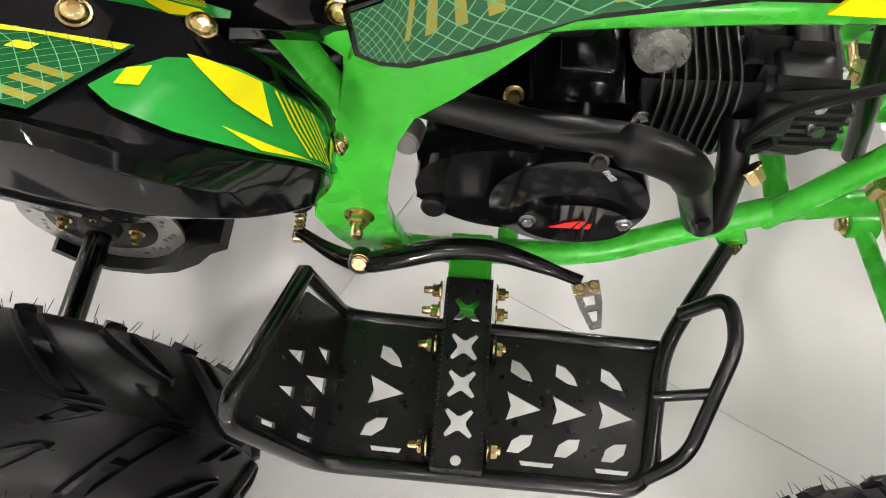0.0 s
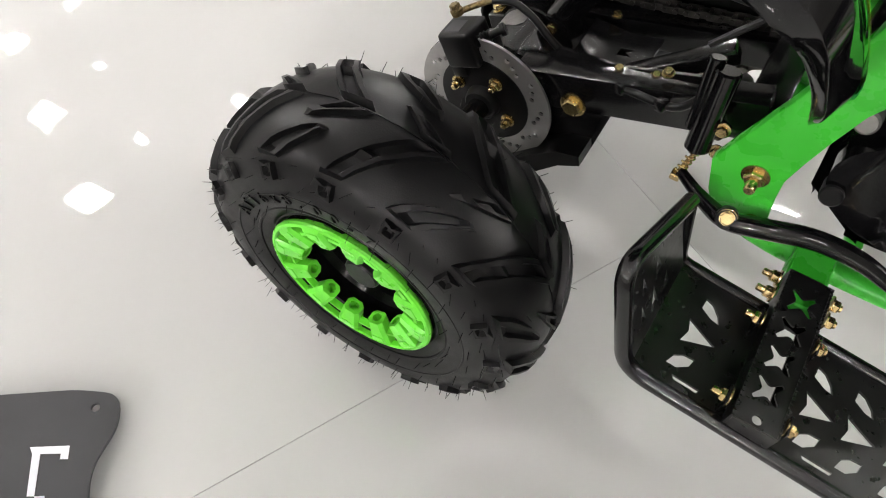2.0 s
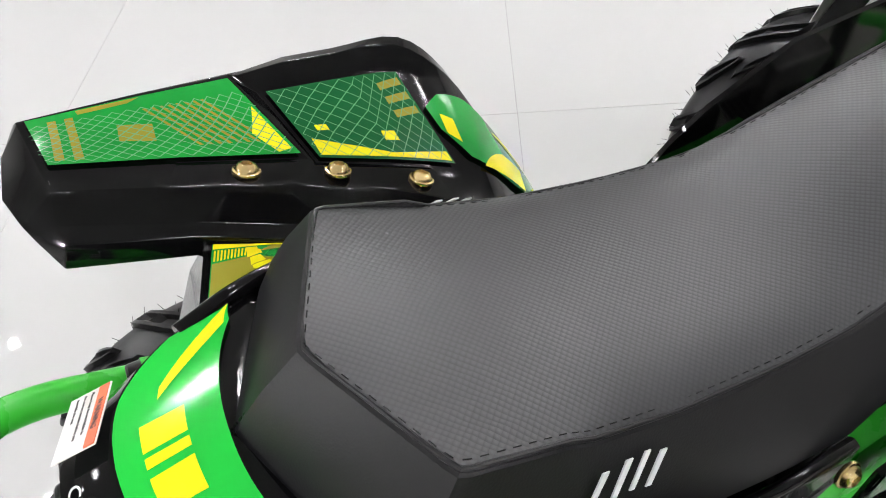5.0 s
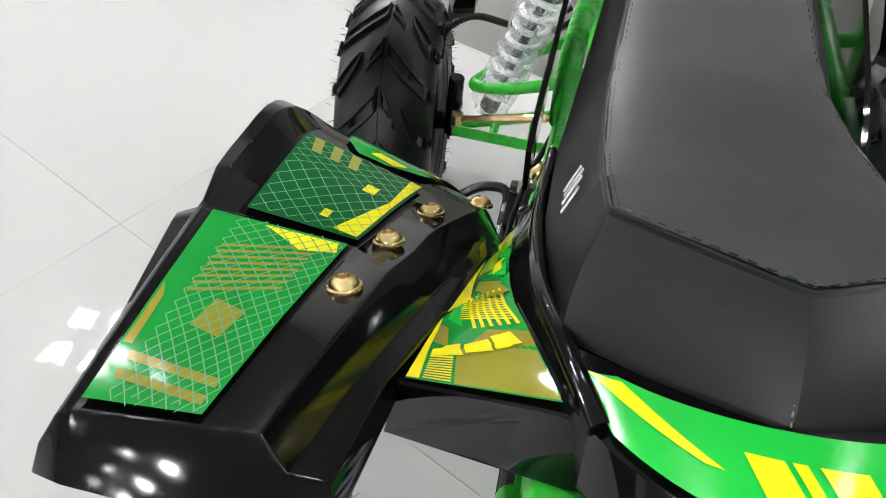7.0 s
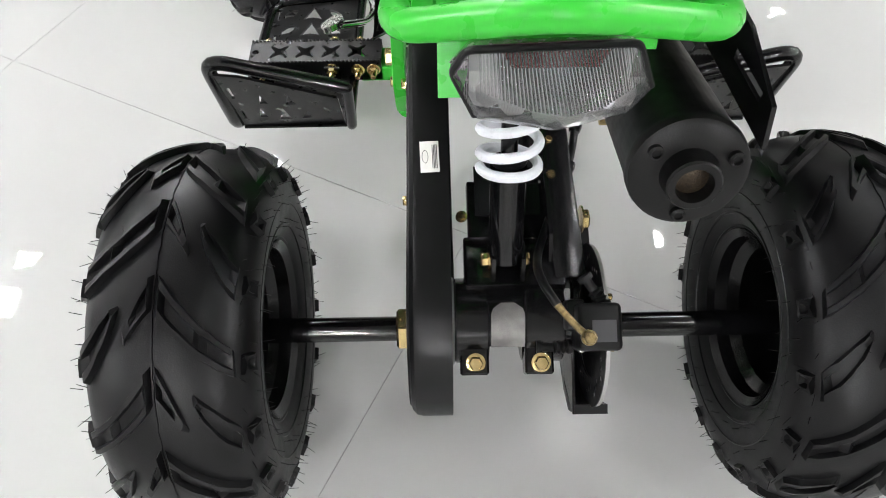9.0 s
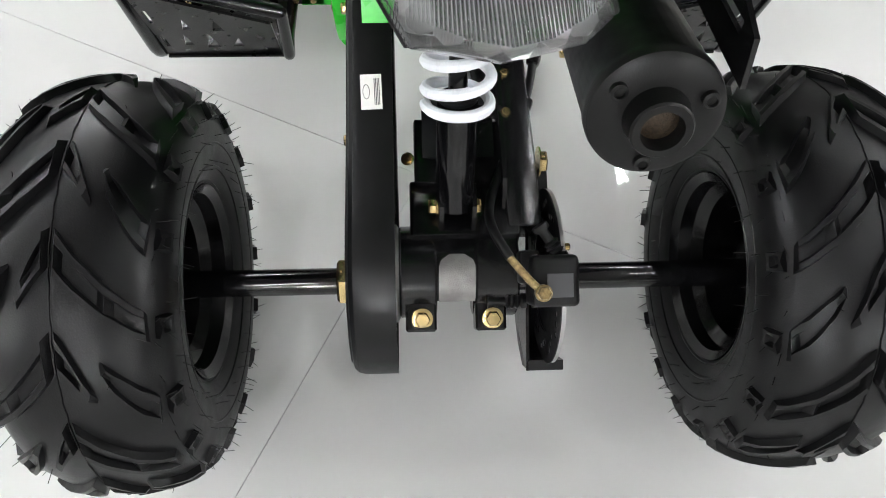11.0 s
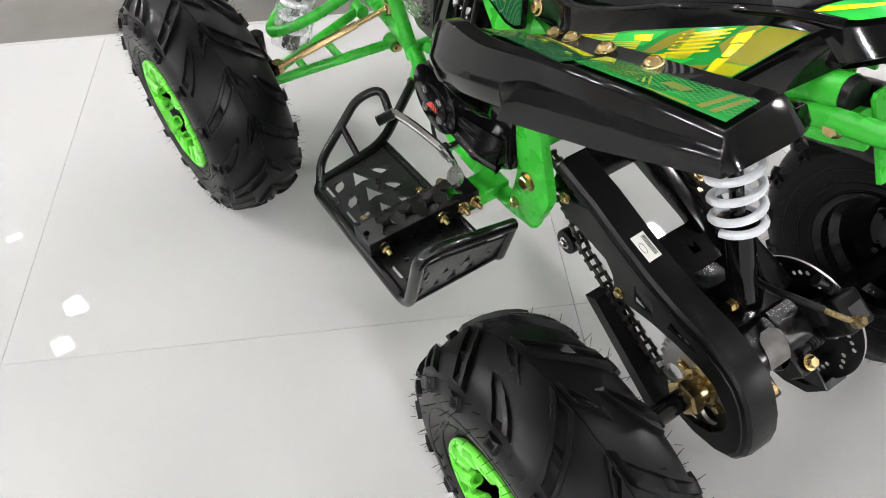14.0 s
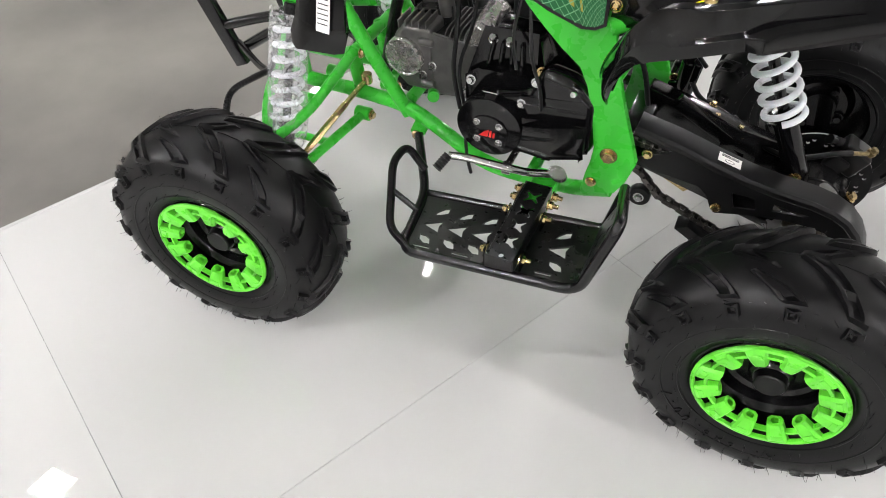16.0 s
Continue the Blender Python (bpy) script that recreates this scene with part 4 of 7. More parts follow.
def side_panel(s):
    bm = bmesh.new()
    low = [(p[0] + 0.004, p[1] - 0.004, p[2] - 0.02) for p in PAN_DB]
    rim = [(p[0], p[1] + 0.002, p[2] + 0.004) for p in PAN_TOP]
    inner = [(p[0] + 0.003, p[1] - 0.012, p[2] - 0.004) for p in PAN_TOP]
    loft(bm, [[sty(p, s) for p in r] for r in (inner, rim, PAN_DT, PAN_DB, low)], closed=False)
    # rear face
    rf = [(0.034, 0.066, 0.645), (0.042, 0.072, 0.640), (0.056, 0.146, 0.617), (0.043, 0.149, 0.600), (0.022, 0.072, 0.622), (0.020, 0.062, 0.626)]
    bm.faces.new([bm.verts.new(sty(p, s)) for p in rf])
    bmesh.ops.remove_doubles(bm, verts=bm.verts[:], dist=0.0005)
    ob = part("side_panel", bm, M_GLOSS, quad, "black plastic side panel with yellow and green graphics", angle=40)
    md = ob.modifiers.new("thickness", "SOLIDIFY")
    md.thickness, md.offset = 0.0025, 0
    bm = bmesh.new()
    lip = resample(rounded([sty((p[0] - 0.001, p[1] - 0.001, p[2] + 0.004), s) for p in PAN_TOP], 0.03, 4), 30)
    tube(bm, lip, [0.0048 - 0.0012 * k / 29 for k in range(30)], 12)
    part("panel_lip", bm, M_GLOSS, ob, "rolled glossy lip beside the seat")
    A = [Vector(sty(p, s)) for p in PAN_DT[:6]]
    B = [Vector(sty(p, s)) for p in PAN_DB[:6]]

    def f(u, v, h):
        t = min(max(v, 0), 1) * (len(A) - 1)
        k = min(int(t), len(A) - 2)
        w = t - k
        p, q = A[k].lerp(A[k + 1], w), B[k].lerp(B[k + 1], w)
        nrm = (A[k + 1] - A[k]).cross(q - p).normalized()
        nrm = -nrm if nrm.z < 0 else nrm
        return p.lerp(q, u) + nrm * h
    h = 0.0022
    print_part("decal_panel", M_DGREEN, ob, [lambda b: patch(b, f, [(0.04, 0.03), (0.97, 0.03), (0.97, 0.97), (0.5, 0.985), (0.04, 0.7)], h, 7)], "green printed decal")
    h1, h2, h3 = h + 0.0003, h + 0.0006, h + 0.0009
    print_part("decal_panel_olive", M_OLIVE, ob, [
        lambda b: patch(b, f, [(0.05, 0.035), (0.66, 0.035), (0.66, 0.18), (0.40, 0.27), (0.05, 0.25)], h1),
        lambda b: patch(b, f, [(0.05, 0.42), (0.30, 0.42), (0.62, 0.50), (0.62, 0.56), (0.22, 0.50)], h1),
        lambda b: patch(b, f, [(0.74, 0.20), (0.94, 0.24), (0.94, 0.34), (0.80, 0.30)], h1)])
    print_part("decal_panel_bright", M_BGREEN, ob, [
        lambda b: patch(b, f, [(0.10, 0.52), (0.46, 0.58), (0.60, 0.80), (0.30, 0.86), (0.08, 0.66)], h1),
        lambda b: patch(b, f, [(0.66, 0.30), (0.86, 0.36), (0.80, 0.50), (0.66, 0.44)], h1)])
    print_part("decal_panel_yellow", M_YELLOW, ob, [
        lambda b: stripes(b, f, 0.68, 0.86, 0.04, 0.20, 13, h2, 0.0, 0.5, True),
        lambda b: patch(b, f, [(0.88, 0.035), (0.965, 0.035), (0.965, 0.46), (0.91, 0.30), (0.90, 0.2)], h2),
        lambda b: stripes(b, f, 0.08, 0.58, 0.28, 0.45, 6, h2, 0.10, 0.42),
        lambda b: stripes(b, f, 0.14, 0.70, 0.30, 0.40, 9, h2, 0.04, 0.5, True),
        lambda b: patch(b, f, [(0.16, 0.57), (0.34, 0.56), (0.34, 0.63), (0.18, 0.645)], h2),
        lambda b: stripes(b, f, 0.36, 0.70, 0.60, 0.74, 6, h2, 0.06, 0.45),
        lambda b: patch(b, f, [(0.62, 0.44), (0.95, 0.40), (0.95, 0.74), (0.78, 0.66)], h2),
        lambda b: patch(b, f, [(0.46, 0.73), (0.90, 0.82), (0.93, 0.93), (0.66, 0.90)], h2),
        lambda b: stripes(b, f, 0.10, 0.50, 0.72, 0.92, 7, h2, 0.10, 0.40),
        # maker's mark as plain slanted strokes
        lambda b: patch(b, f, [(0.14, 0.205), (0.34, 0.19), (0.38, 0.235), (0.20, 0.25)], h3),
        lambda b: patch(b, f, [(0.36, 0.185), (0.58, 0.175), (0.60, 0.205), (0.40, 0.225)], h3),
        lambda b: patch(b, f, [(0.60, 0.165), (0.86, 0.155), (0.86, 0.195), (0.64, 0.21)], h3)])
    # small print as plain bars
    print_part("decal_panel_bars", M_OLIVE, ob, [lambda b: stripes(b, f, 0.12, 0.60, 0.405, 0.435, 8, h3, 0.0, 0.6), lambda b: stripes(b, f, 0.2, 0.55, 0.445, 0.455, 5, h3, 0.0, 0.6)])


for s in (1, -1):
    side_panel(s)


def tail():
    bm = bmesh.new()
    up, rimt, low, foot = [], [], [], []
    for k in range(17):
        u = -1 + k / 8
        y = u * 0.078
        e = abs(u)
        up.append((0.046 + 0.026 * e ** 2.2, y, 0.653 - 0.010 * e ** 2))
        rimt.append((-0.002 + 0.052 * e ** 2.6, y * 1.02, 0.664 - 0.022 * e ** 2))
        low.append((-0.024 + 0.062 * e ** 2.8, y * 1.0, 0.657 - 0.040 * e ** 2.4))
        foot.append((-0.019 + 0.068 * e ** 2.6, y * 0.96, 0.644 - 0.042 * e ** 2.2))
    inn = [(p[0] + 0.012, p[1] * 0.93, p[2] - 0.006) for p in up]
    loft(bm, [inn, up, rimt, low, foot], closed=False)
    es = [e for e in bm.edges if len(e.link_faces) == 2 and e.calc_face_angle(0) > 0.4]
    bmesh.ops.bevel(bm, geom=es, offset=0.003, segments=3, affect="EDGES", profile=0.5)
    ob = part("tail_cowl", bm, M_GLOSS, quad, "glossy black tail cowl behind the seat")
    md = ob.modifiers.new("thickness", "SOLIDIFY")
    md.thickness, md.offset = 0.003, -1
    md = ob.modifiers.new("normals", "WEIGHTED_NORMAL")
    md.keep_sharp = True

    def f(u, v, h):
        # u across from left to right, v from the seat to the rim
        w = (1 - 2 * u)
        e = abs(w)
        a = Vector((0.046 + 0.026 * e ** 2.2, w * 0.078, 0.653 - 0.010 * e ** 2))
        b = Vector((-0.002 + 0.052 * e ** 2.6, w * 0.0796, 0.664 - 0.022 * e ** 2))
        n = Vector((0.22, w * 0.35, 1)).normalized()
        return a.lerp(b, v) + n * h
    h = 0.0029
    cres = [(0.03, 0.35), (0.12, 0.12), (0.3, 0.10), (0.5, 0.10), (0.7, 0.10), (0.88, 0.12), (0.97, 0.35), (0.88, 0.86), (0.7, 0.95), (0.5, 0.97), (0.3, 0.95), (0.12, 0.86)]
    print_part("decal_tail", M_BGREEN, ob, [lambda b: patch(b, f, cres, h, 8)], "bright green crescent decal")
    print_part("decal_tail_yellow", M_YELLOW, ob, [
        lambda b: patch(b, f, [(0.05, 0.30), (0.13, 0.17), (0.34, 0.62), (0.30, 0.62)], h + 0.0004),
        lambda b: patch(b, f, [(0.95, 0.30), (0.87, 0.17), (0.66, 0.62), (0.70, 0.62)], h + 0.0004),
        # maker's mark as three plain slanted bars
        lambda b: patch(b, f, [(0.38, 0.40), (0.46, 0.40), (0.49, 0.76), (0.41, 0.76)], h + 0.0004),
        lambda b: patch(b, f, [(0.475, 0.40), (0.505, 0.40), (0.535, 0.76), (0.505, 0.76)], h + 0.0004),
        lambda b: patch(b, f, [(0.53, 0.40), (0.63, 0.40), (0.65, 0.76), (0.56, 0.76)], h + 0.0004)])
    # warning label
    m = Matrix.Translation((-0.0085, 0.0285, 0.6580)) @ basis((0, 0, 0), (-0.008, -0.034, 0.010), (0.020, -0.003, 0.006)) @ Matrix.Translation((0, 0, 0.0045))
    bm = bmesh.new()
    box(bm, (0.036, 0.020, 0.0005), m)
    lab = part("warning_label", bm, M_LABEL, quad, "white warning label with an orange header")
    bm = bmesh.new()
    box(bm, (0.035, 0.0048, 0.0005), m @ Matrix.Translation((0, 0.0070, 0.0004)))
    part("label_header", bm, M_ORANGE, lab)
    for txt, yy, sz in (("WARNING", 0.0058, 0.0036), ("Please keep the seat holder in", 0.0014, 0.0020), ("the correct position before you", -0.0022, 0.0020), ("assemble the seat.", -0.0058, 0.0020)):
        letters("label_text", txt, sz, m @ Matrix.Translation((-0.0155 if sz < 0.003 else -0.009, yy, 0.0008)), M_BARS, lab)
    letters("conformity_mark", "CE", 0.009, Matrix.Translation((-0.0135, 0.0015, 0.6630)) @ basis((0, 0, 0), (0.001, -0.034, -0.002), (0.020, -0.003, 0.010)) @ Matrix.Translation((0, -0.004, 0.0035)), M_SILVERINK, ob)


def letters(name, text, size, m, mat, parent, depth=0.0001):
    cu = bpy.data.curves.new(name, "FONT")
    cu.body, cu.size, cu.extrude = text, size, depth
    tmp = new(name, cu)
    bpy.context.view_layer.update()
    me = bpy.data.meshes.new_from_object(tmp.evaluated_get(bpy.context.evaluated_depsgraph_get()))
    bpy.data.objects.remove(tmp)
    ob = new(name, me)
    me.materials.clear()
    me.materials.append(mat)
    me.transform(m)
    ob.parent = parent
    return ob


tail()

# ---- frame ----
def tube_part(name, pts, r, mat, parent=quad, radius=0.02, label="", segs=14, steps=5):
    bm = bmesh.new()
    tube(bm, rounded(pts, radius, steps), r, segs)
    return part(name, bm, mat, parent, label)


def bolts(name, places, parent=quad, mat=None, **kw):
    for at, d in places:
        bm = bmesh.new()
        hexbolt(bm, at, d, **kw)
        part(name, bm, mat or M_ZINC, parent)


XZ = lambda y: Matrix(((1, 0, 0, 0), (0, 0, -1, y), (0, 1, 0, 0), (0, 0, 0, 1)))  # sheet in x-z, thick towards -y

frame_bm = bmesh.new()
for s in (1, -1):
    tube(frame_bm, rounded([(0.285, 0.105 * s, 0.232), (0.34, 0.100 * s, 0.212), (0.42, 0.095 * s, 0.205), (0.50, 0.092 * s, 0.207), (0.60, 0.080 * s, 0.256), (0.66, 0.066 * s, 0.268), (0.76, 0.050 * s, 0.262), (0.92, 0.046 * s, 0.262)], 0.05), 0.0125, 14)
frame_tubes = part("frame", frame_bm, M_GREEN, quad, "green powder-coated tubular steel frame")
for s in (1, -1):
    # steep tube, upper rail, short uprights
    tube_part("frame_tube", [(0.648, 0.070 * s, 0.254), (0.700, 0.070 * s, 0.342), (0.744, 0.070 * s, 0.426), (0.800, 0.066 * s, 0.530)], 0.0115, M_GREEN, frame_tubes)
    tube_part("frame_tube", [(0.47, 0.050 * s, 0.225), (0.50, 0.050 * s, 0.30), (0.51, 0.050 * s, 0.36)], 0.010, M_GREEN, frame_tubes)
    tube_part("frame_tube", [(0.75, 0.050 * s, 0.262), (0.76, 0.050 * s, 0.345)], 0.012, M_GREEN, frame_tubes)
    tube_part("frame_tube", [(0.87, 0.046 * s, 0.262), (0.87, 0.050 * s, 0.47)], 0.012, M_GREEN, frame_tubes)
    # seat rail tube ending in a black plug
    tube_part("seat_rail", [(0.004, 0.0735 * s, 0.6115), (0.12, 0.072 * s, 0.570), (0.28, 0.080 * s, 0.515), (0.32, 0.098 * s, 0.500)], 0.0155, M_GREEN, frame_tubes, 0.04)
    bm = bmesh.new()
    rod(bm, (0.007, 0.0735 * s, 0.611), (-0.002, 0.0735 * s, 0.6135), 0.0145, 20, 0.0135, 0.001)
    part("end_plug", bm, M_SATIN, frame_tubes, "black plastic end plug")
    # diagonal stay from the plate to the seat rail
    tube_part("frame_tube", [(0.304, 0.102 * s, 0.425), (0.272, 0.094 * s, 0.500), (0.235, 0.085 * s, 0.545)], 0.0115, M_GREEN, frame_tubes)
tube_part("frame_tube", [(0.60, -0.07, 0.30), (0.63, 0.0, 0.29), (0.60, 0.07, 0.30)], 0.010, M_GREEN, frame_tubes)
tube_part("frame_tube", [(0.66, -0.06, 0.262), (0.66, 0.06, 0.262)], 0.011, M_GREEN, frame_tubes)
tube_part("frame_tube", [(0.42, -0.09, 0.205), (0.42, 0.09, 0.205)], 0.010, M_GREEN, frame_tubes)

# swing arm side plates
PLATE = [(0.276, 0.236), (0.262, 0.262), (0.251, 0.300), (0.262, 0.335), (0.281, 0.392), (0.296, 0.440), (0.306, 0.480), (0.312, 0.522), (0.345, 0.530), (0.400, 0.536), (0.456, 0.541), (0.449, 0.530), (0.431, 0.508), (0.405, 0.483), (0.378, 0.459), (0.350, 0.438), (0.336, 0.412), (0.326, 0.372), (0.320, 0.340), (0.316, 0.312), (0.319, 0.285), (0.324, 0.262), (0.330, 0.222)]
for s in (1, -1):
    bm = bmesh.new()
    plate(bm, PLATE, [], 0.014, XZ(0.0))
    for v in bm.verts:
        t = max(0.0, (v.co.z - 0.40) / 0.14)
        v.co.y = (v.co.y + 0.118 - 0.018 * t) * s
    bmesh.ops.recalc_face_normals(bm, faces=bm.faces[:])
    es = [e for e in bm.edges if len(e.link_faces) == 2 and e.calc_face_angle(0) > 1.0]
    bmesh.ops.bevel(bm, geom=es, offset=0.002, segments=2, affect="EDGES", profile=0.5)
    pl = part("side_plate", bm, M_GREEN, quad, "green painted steel side plate")
    # folded lip that runs on as the upper rail
    tube_part("upper_rail", [(0.40, 0.097 * s, 0.520), (0.46, 0.099 * s, 0.532), (0.56, 0.094 * s, 0.535), (0.68, 0.08 * s, 0.525)], 0.011, M_GREEN, pl, 0.05)
    bolts("pivot_bolt", [((0.292, 0.118 * s, 0.306), (0, s, 0))], pl, af=0.017, head=0.008, stud=0.012 if s < 0 else 0.0)
    bolts("plate_bolt", [((0.313, 0.119 * s, 0.250), (0, s, 0))], pl, af=0.011, head=0.005)
    # green bracket that carries the footrest
    bm = bmesh.new()
    box(bm, (0.040, 0.080, 0.024), Matrix.Translation((0.386, 0.128 * s, 0.215)), 0.002, 1)
    part("footrest_mount", bm, M_GREEN, frame_tubes)

# cross member under the tail with its lugs
bm = bmesh.new()
box(bm, (0.030, 0.135, 0.005), pose(0.062, 0, 0.575, 0, 18, 0), 0.001, 1)
for y in (0.046, 0.014, -0.014, -0.046):
    plate(bm, [(0.044, 0.556), (0.078, 0.548), (0.074, 0.584), (0.050, 0.590)], [], 0.004, XZ(y + 0.002))
part("cross_member", bm, M_GREEN, frame_tubes, "green steel cross member")
bolts("lug_bolt", [((0.050, 0.050, 0.575), (-0.7, 0.3, 0.6)), ((0.050, -0.050, 0.575), (-0.7, -0.3, 0.6)), ((0.052, 0.000, 0.580), (-0.7, 0, 0.7))], frame_tubes, af=0.011, head=0.006)
bm = bmesh.new()
box(bm, (0.028, 0.013, 0.002), pose(0.020, -0.006, 0.604, 0, -35, 0), 0.0004, 1)
part("wire_tab", bm, M_OLDGOLD, quad, "dull gold metal tab")
# rear carrier bar
tube_part("rear_bar", [(0.030, 0.0895, 0.588), (0.0, 0.0895, 0.600), (-0.058, 0.0915, 0.618), (-0.112, 0.012, 0.668), (-0.065, -0.0835, 0.621), (0.0, -0.0895, 0.600), (0.030, -0.0895, 0.588)], 0.0088, M_GREEN, quad, 0.032, "bent green rear bar", 18, 8)
for s in (1, -1):
    bm = bmesh.new()
    plate(bm, [(-0.030, 0.592), (0.000, 0.579), (0.040, 0.566), (0.060, 0.572), (0.040, 0.592), (0.000, 0.606), (-0.030, 0.613)], [], 0.005, XZ(0.0885 * s + 0.0025))
    box(bm, (0.030, 0.020, 0.024), pose(-0.004, 0.078 * s, 0.592, 0, 25, 0), 0.002, 1)
    part("bar_bracket", bm, M_GREEN, quad, "green gusset plate")
    bolts("bracket_bolt", [((-0.004, 0.0915 * s, 0.596), (0, s, 0)), ((0.022, 0.0915 * s, 0.584), (0, s, 0))], quad, af=0.011, head=0.005)


# ---- rear lights ----
def rear_lights():
    m = basis((-0.0220, 0.002, 0.602), (0, -1, 0), (0.0140, 0, 0.0240))
    bm = bmesh.new()
    plate(bm, [(-0.066, -0.050), (-0.052, -0.050), (-0.046, -0.024), (0.060, -0.024), (0.064, 0.016), (0.060, 0.020), (0.045, 0.020), (0.0405, 0.014), (0.0405, 0.004), (-0.0405, 0.004), (-0.0405, 0.014), (-0.045, 0.020), (-0.062, 0.020), (-0.066, 0.016)], [], 0.004, m @ Matrix.Translation((0, 0, -0.007)))
    part("lamp_bracket", bm, M_GREEN, quad)
    bm = bmesh.new()
    box(bm, (0.075, 0.027, 0.007), m @ Matrix.Translation((0, 0, 0.0005)), 0.0015, 2)
    back = part("reflector", bm, M_SATIN, quad, "red rear reflector in a black frame")
    # the halves differ only by light painted into their reds
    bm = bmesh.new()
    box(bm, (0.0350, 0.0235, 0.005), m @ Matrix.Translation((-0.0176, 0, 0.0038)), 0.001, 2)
    part("reflector_face", bm, M_REFLECTOR, back, "prismatic half, red brightened as if catching light")
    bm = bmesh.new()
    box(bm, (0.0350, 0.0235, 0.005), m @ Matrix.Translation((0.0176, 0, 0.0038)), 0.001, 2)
    part("reflector_face", bm, M_REFLECTOR_UNLIT, back, "prismatic half, same red darkened as if unlit")
    # hexagonal clear tail lamp, its face folded along a chevron
    back = [(-0.036, 0.061, 0.576), (-0.036, 0.050, 0.588), (-0.036, -0.044, 0.590), (-0.036, -0.056, 0.566), (-0.040, -0.044, 0.548), (-0.048, 0.0, 0.546), (-0.038, 0.046, 0.545)]
    rim = [(-0.048, 0.060, 0.577), (-0.050, 0.052, 0.594), (-0.050, -0.042, 0.597), (-0.050, -0.055, 0.566), (-0.052, -0.044, 0.549), (-0.066, 0.0, 0.550), (-0.050, 0.046, 0.545)]
    ridge = [(-0.069, 0.046, 0.584), (-0.094, 0.019, 0.593), (-0.102, 0.003, 0.597), (-0.094, -0.015, 0.594), (-0.069, -0.041, 0.588)]
    bm = bmesh.new()
    B = [bm.verts.new(p) for p in back]
    R = [bm.verts.new(p) for p in rim]
    D = [bm.verts.new(p) for p in ridge]
    for k in range(7):
        bm.faces.new((B[k], B[(k + 1) % 7], R[(k + 1) % 7], R[k]))
    bm.faces.new(B)
    for f in ((R[0], R[1], D[0]), (R[1], D[1], D[0]), (R[1], R[2], D[2], D[1]), (R[2], D[3], D[2]), (R[2], D[4], D[3]), (R[2], R[3], D[4]), (R[3], R[4], D[4]), (R[4], D[3], D[4]), (R[4], R[5], D[2], D[3]), (R[5], R[6], D[1], D[2]), (R[6], D[0], D[1]), (R[6], R[0], D[0])):
        bm.faces.new(f)
    bmesh.ops.recalc_face_normals(bm, faces=bm.faces[:])
    bmesh.ops.bevel(bm, geom=bm.edges[:], offset=0.0012, segments=2, affect="EDGES", profile=0.5)
    bm2 = bmesh.new()
    loft(bm2, [[Vector(p) * 0.999 + Vector((0.008, 0, -0.002)) for p in back], [Vector(p) + Vector((0.0005, 0, 0)) for p in back]])
    lamp = part("tail_lamp", bm2, M_CAN, quad, "clear hexagonal tail lamp with a grey housing")
    part("lens", bm, M_LENS, lamp, "clear ribbed lens", angle=25)
    bm = bmesh.new()
    tube(bm, rounded([Vector(p) + Vector((0.002, 0, 0.001)) for p in (rim[6], rim[0], rim[1], rim[2], rim[3])], 0.004, 3), 0.0024, 10)
    part("lens_rim", bm, M_SATIN, lamp, "black rim over the lens")
    # fine upright ribs on the upper face
    top_edge = [Vector(p) for p in (rim[0], rim[1], rim[2], rim[3])]
    low_edge = [Vector(p) for p in ridge]

    def along(edge, y):
        for p, q in zip(edge, edge[1:]):
            if p.y >= y >= q.y:
                return p.lerp(q, (p.y - y) / max(p.y - q.y, 1e-6))
        return None
    bm = bmesh.new()
    n = 46
    for k in range(n):
        y = 0.0445 - 0.0845 * k / (n - 1)
        p, q = along(top_edge, y), along(low_edge, y)
        out = Vector((-0.0011, 0, 0.0011))
        w = Vector((0, 0.0007, 0))
        A = [bm.verts.new(v) for v in (p - w, p + w, p + out)]
        B = [bm.verts.new(v) for v in (q - w, q + w, q + out)]
        for i in range(3):
            j = (i + 1) % 3
            bm.faces.new((A[i], A[j], B[j], B[i]))
        bm.faces.new(A)
        bm.faces.new(B)
    part("lens_ribs", bm, M_LENS, lamp, "fine upright ribs of the lens", smooth=False)
    for k in range(6):
        y = 0.040 - 0.0155 * k
        bm = bmesh.new()
        mm = Matrix.Translation((-0.046 - 0.020 * (1 - abs(y + 0.001) / 0.042), y, 0.5650)) @ frame_of((-0.80, 0.25 * (k % 2 - 0.5), 0.5))
        lathe(bm, [(0.0090, 0.009), (0.0086, 0.0095), (0.0060, 0.0025), (0.0022, 0.0), (0.0016, 0.004), (0.0, 0.0045)], 7, mm)
        part("lamp_cup", bm, M_LAMPSILVER, lamp, "faceted chrome lamp cup", angle=8)
    bm = bmesh.new()
    plate(bm, [(-0.024, -0.0045), (0.024, -0.0045), (0.030, 0.0045), (-0.030, 0.0045)], [], 0.003, basis((-0.050, 0.003, 0.5895), (0, -1, 0), (0.6, 0, 0.75)))
    part("red_insert", bm, M_DARKRED, lamp, "red inner lens")
    # silvered folds behind the lens
    bm = bmesh.new()
    folds = []
    for k in range(13):
        y = 0.050 - 0.0078 * k
        d = 0.004 * (k % 2)
        folds.append([(-0.040 - d, y, 0.549), (-0.044 - d, y, 0.562), (-0.041, y, 0.574), (-0.040 - d * 0.5, y, 0.590)])
    loft(bm, folds, closed=False)
    part("lamp_backing", bm, M_LAMPSILVER, lamp, "pleated silvered lamp backing", angle=10)


rear_lights()


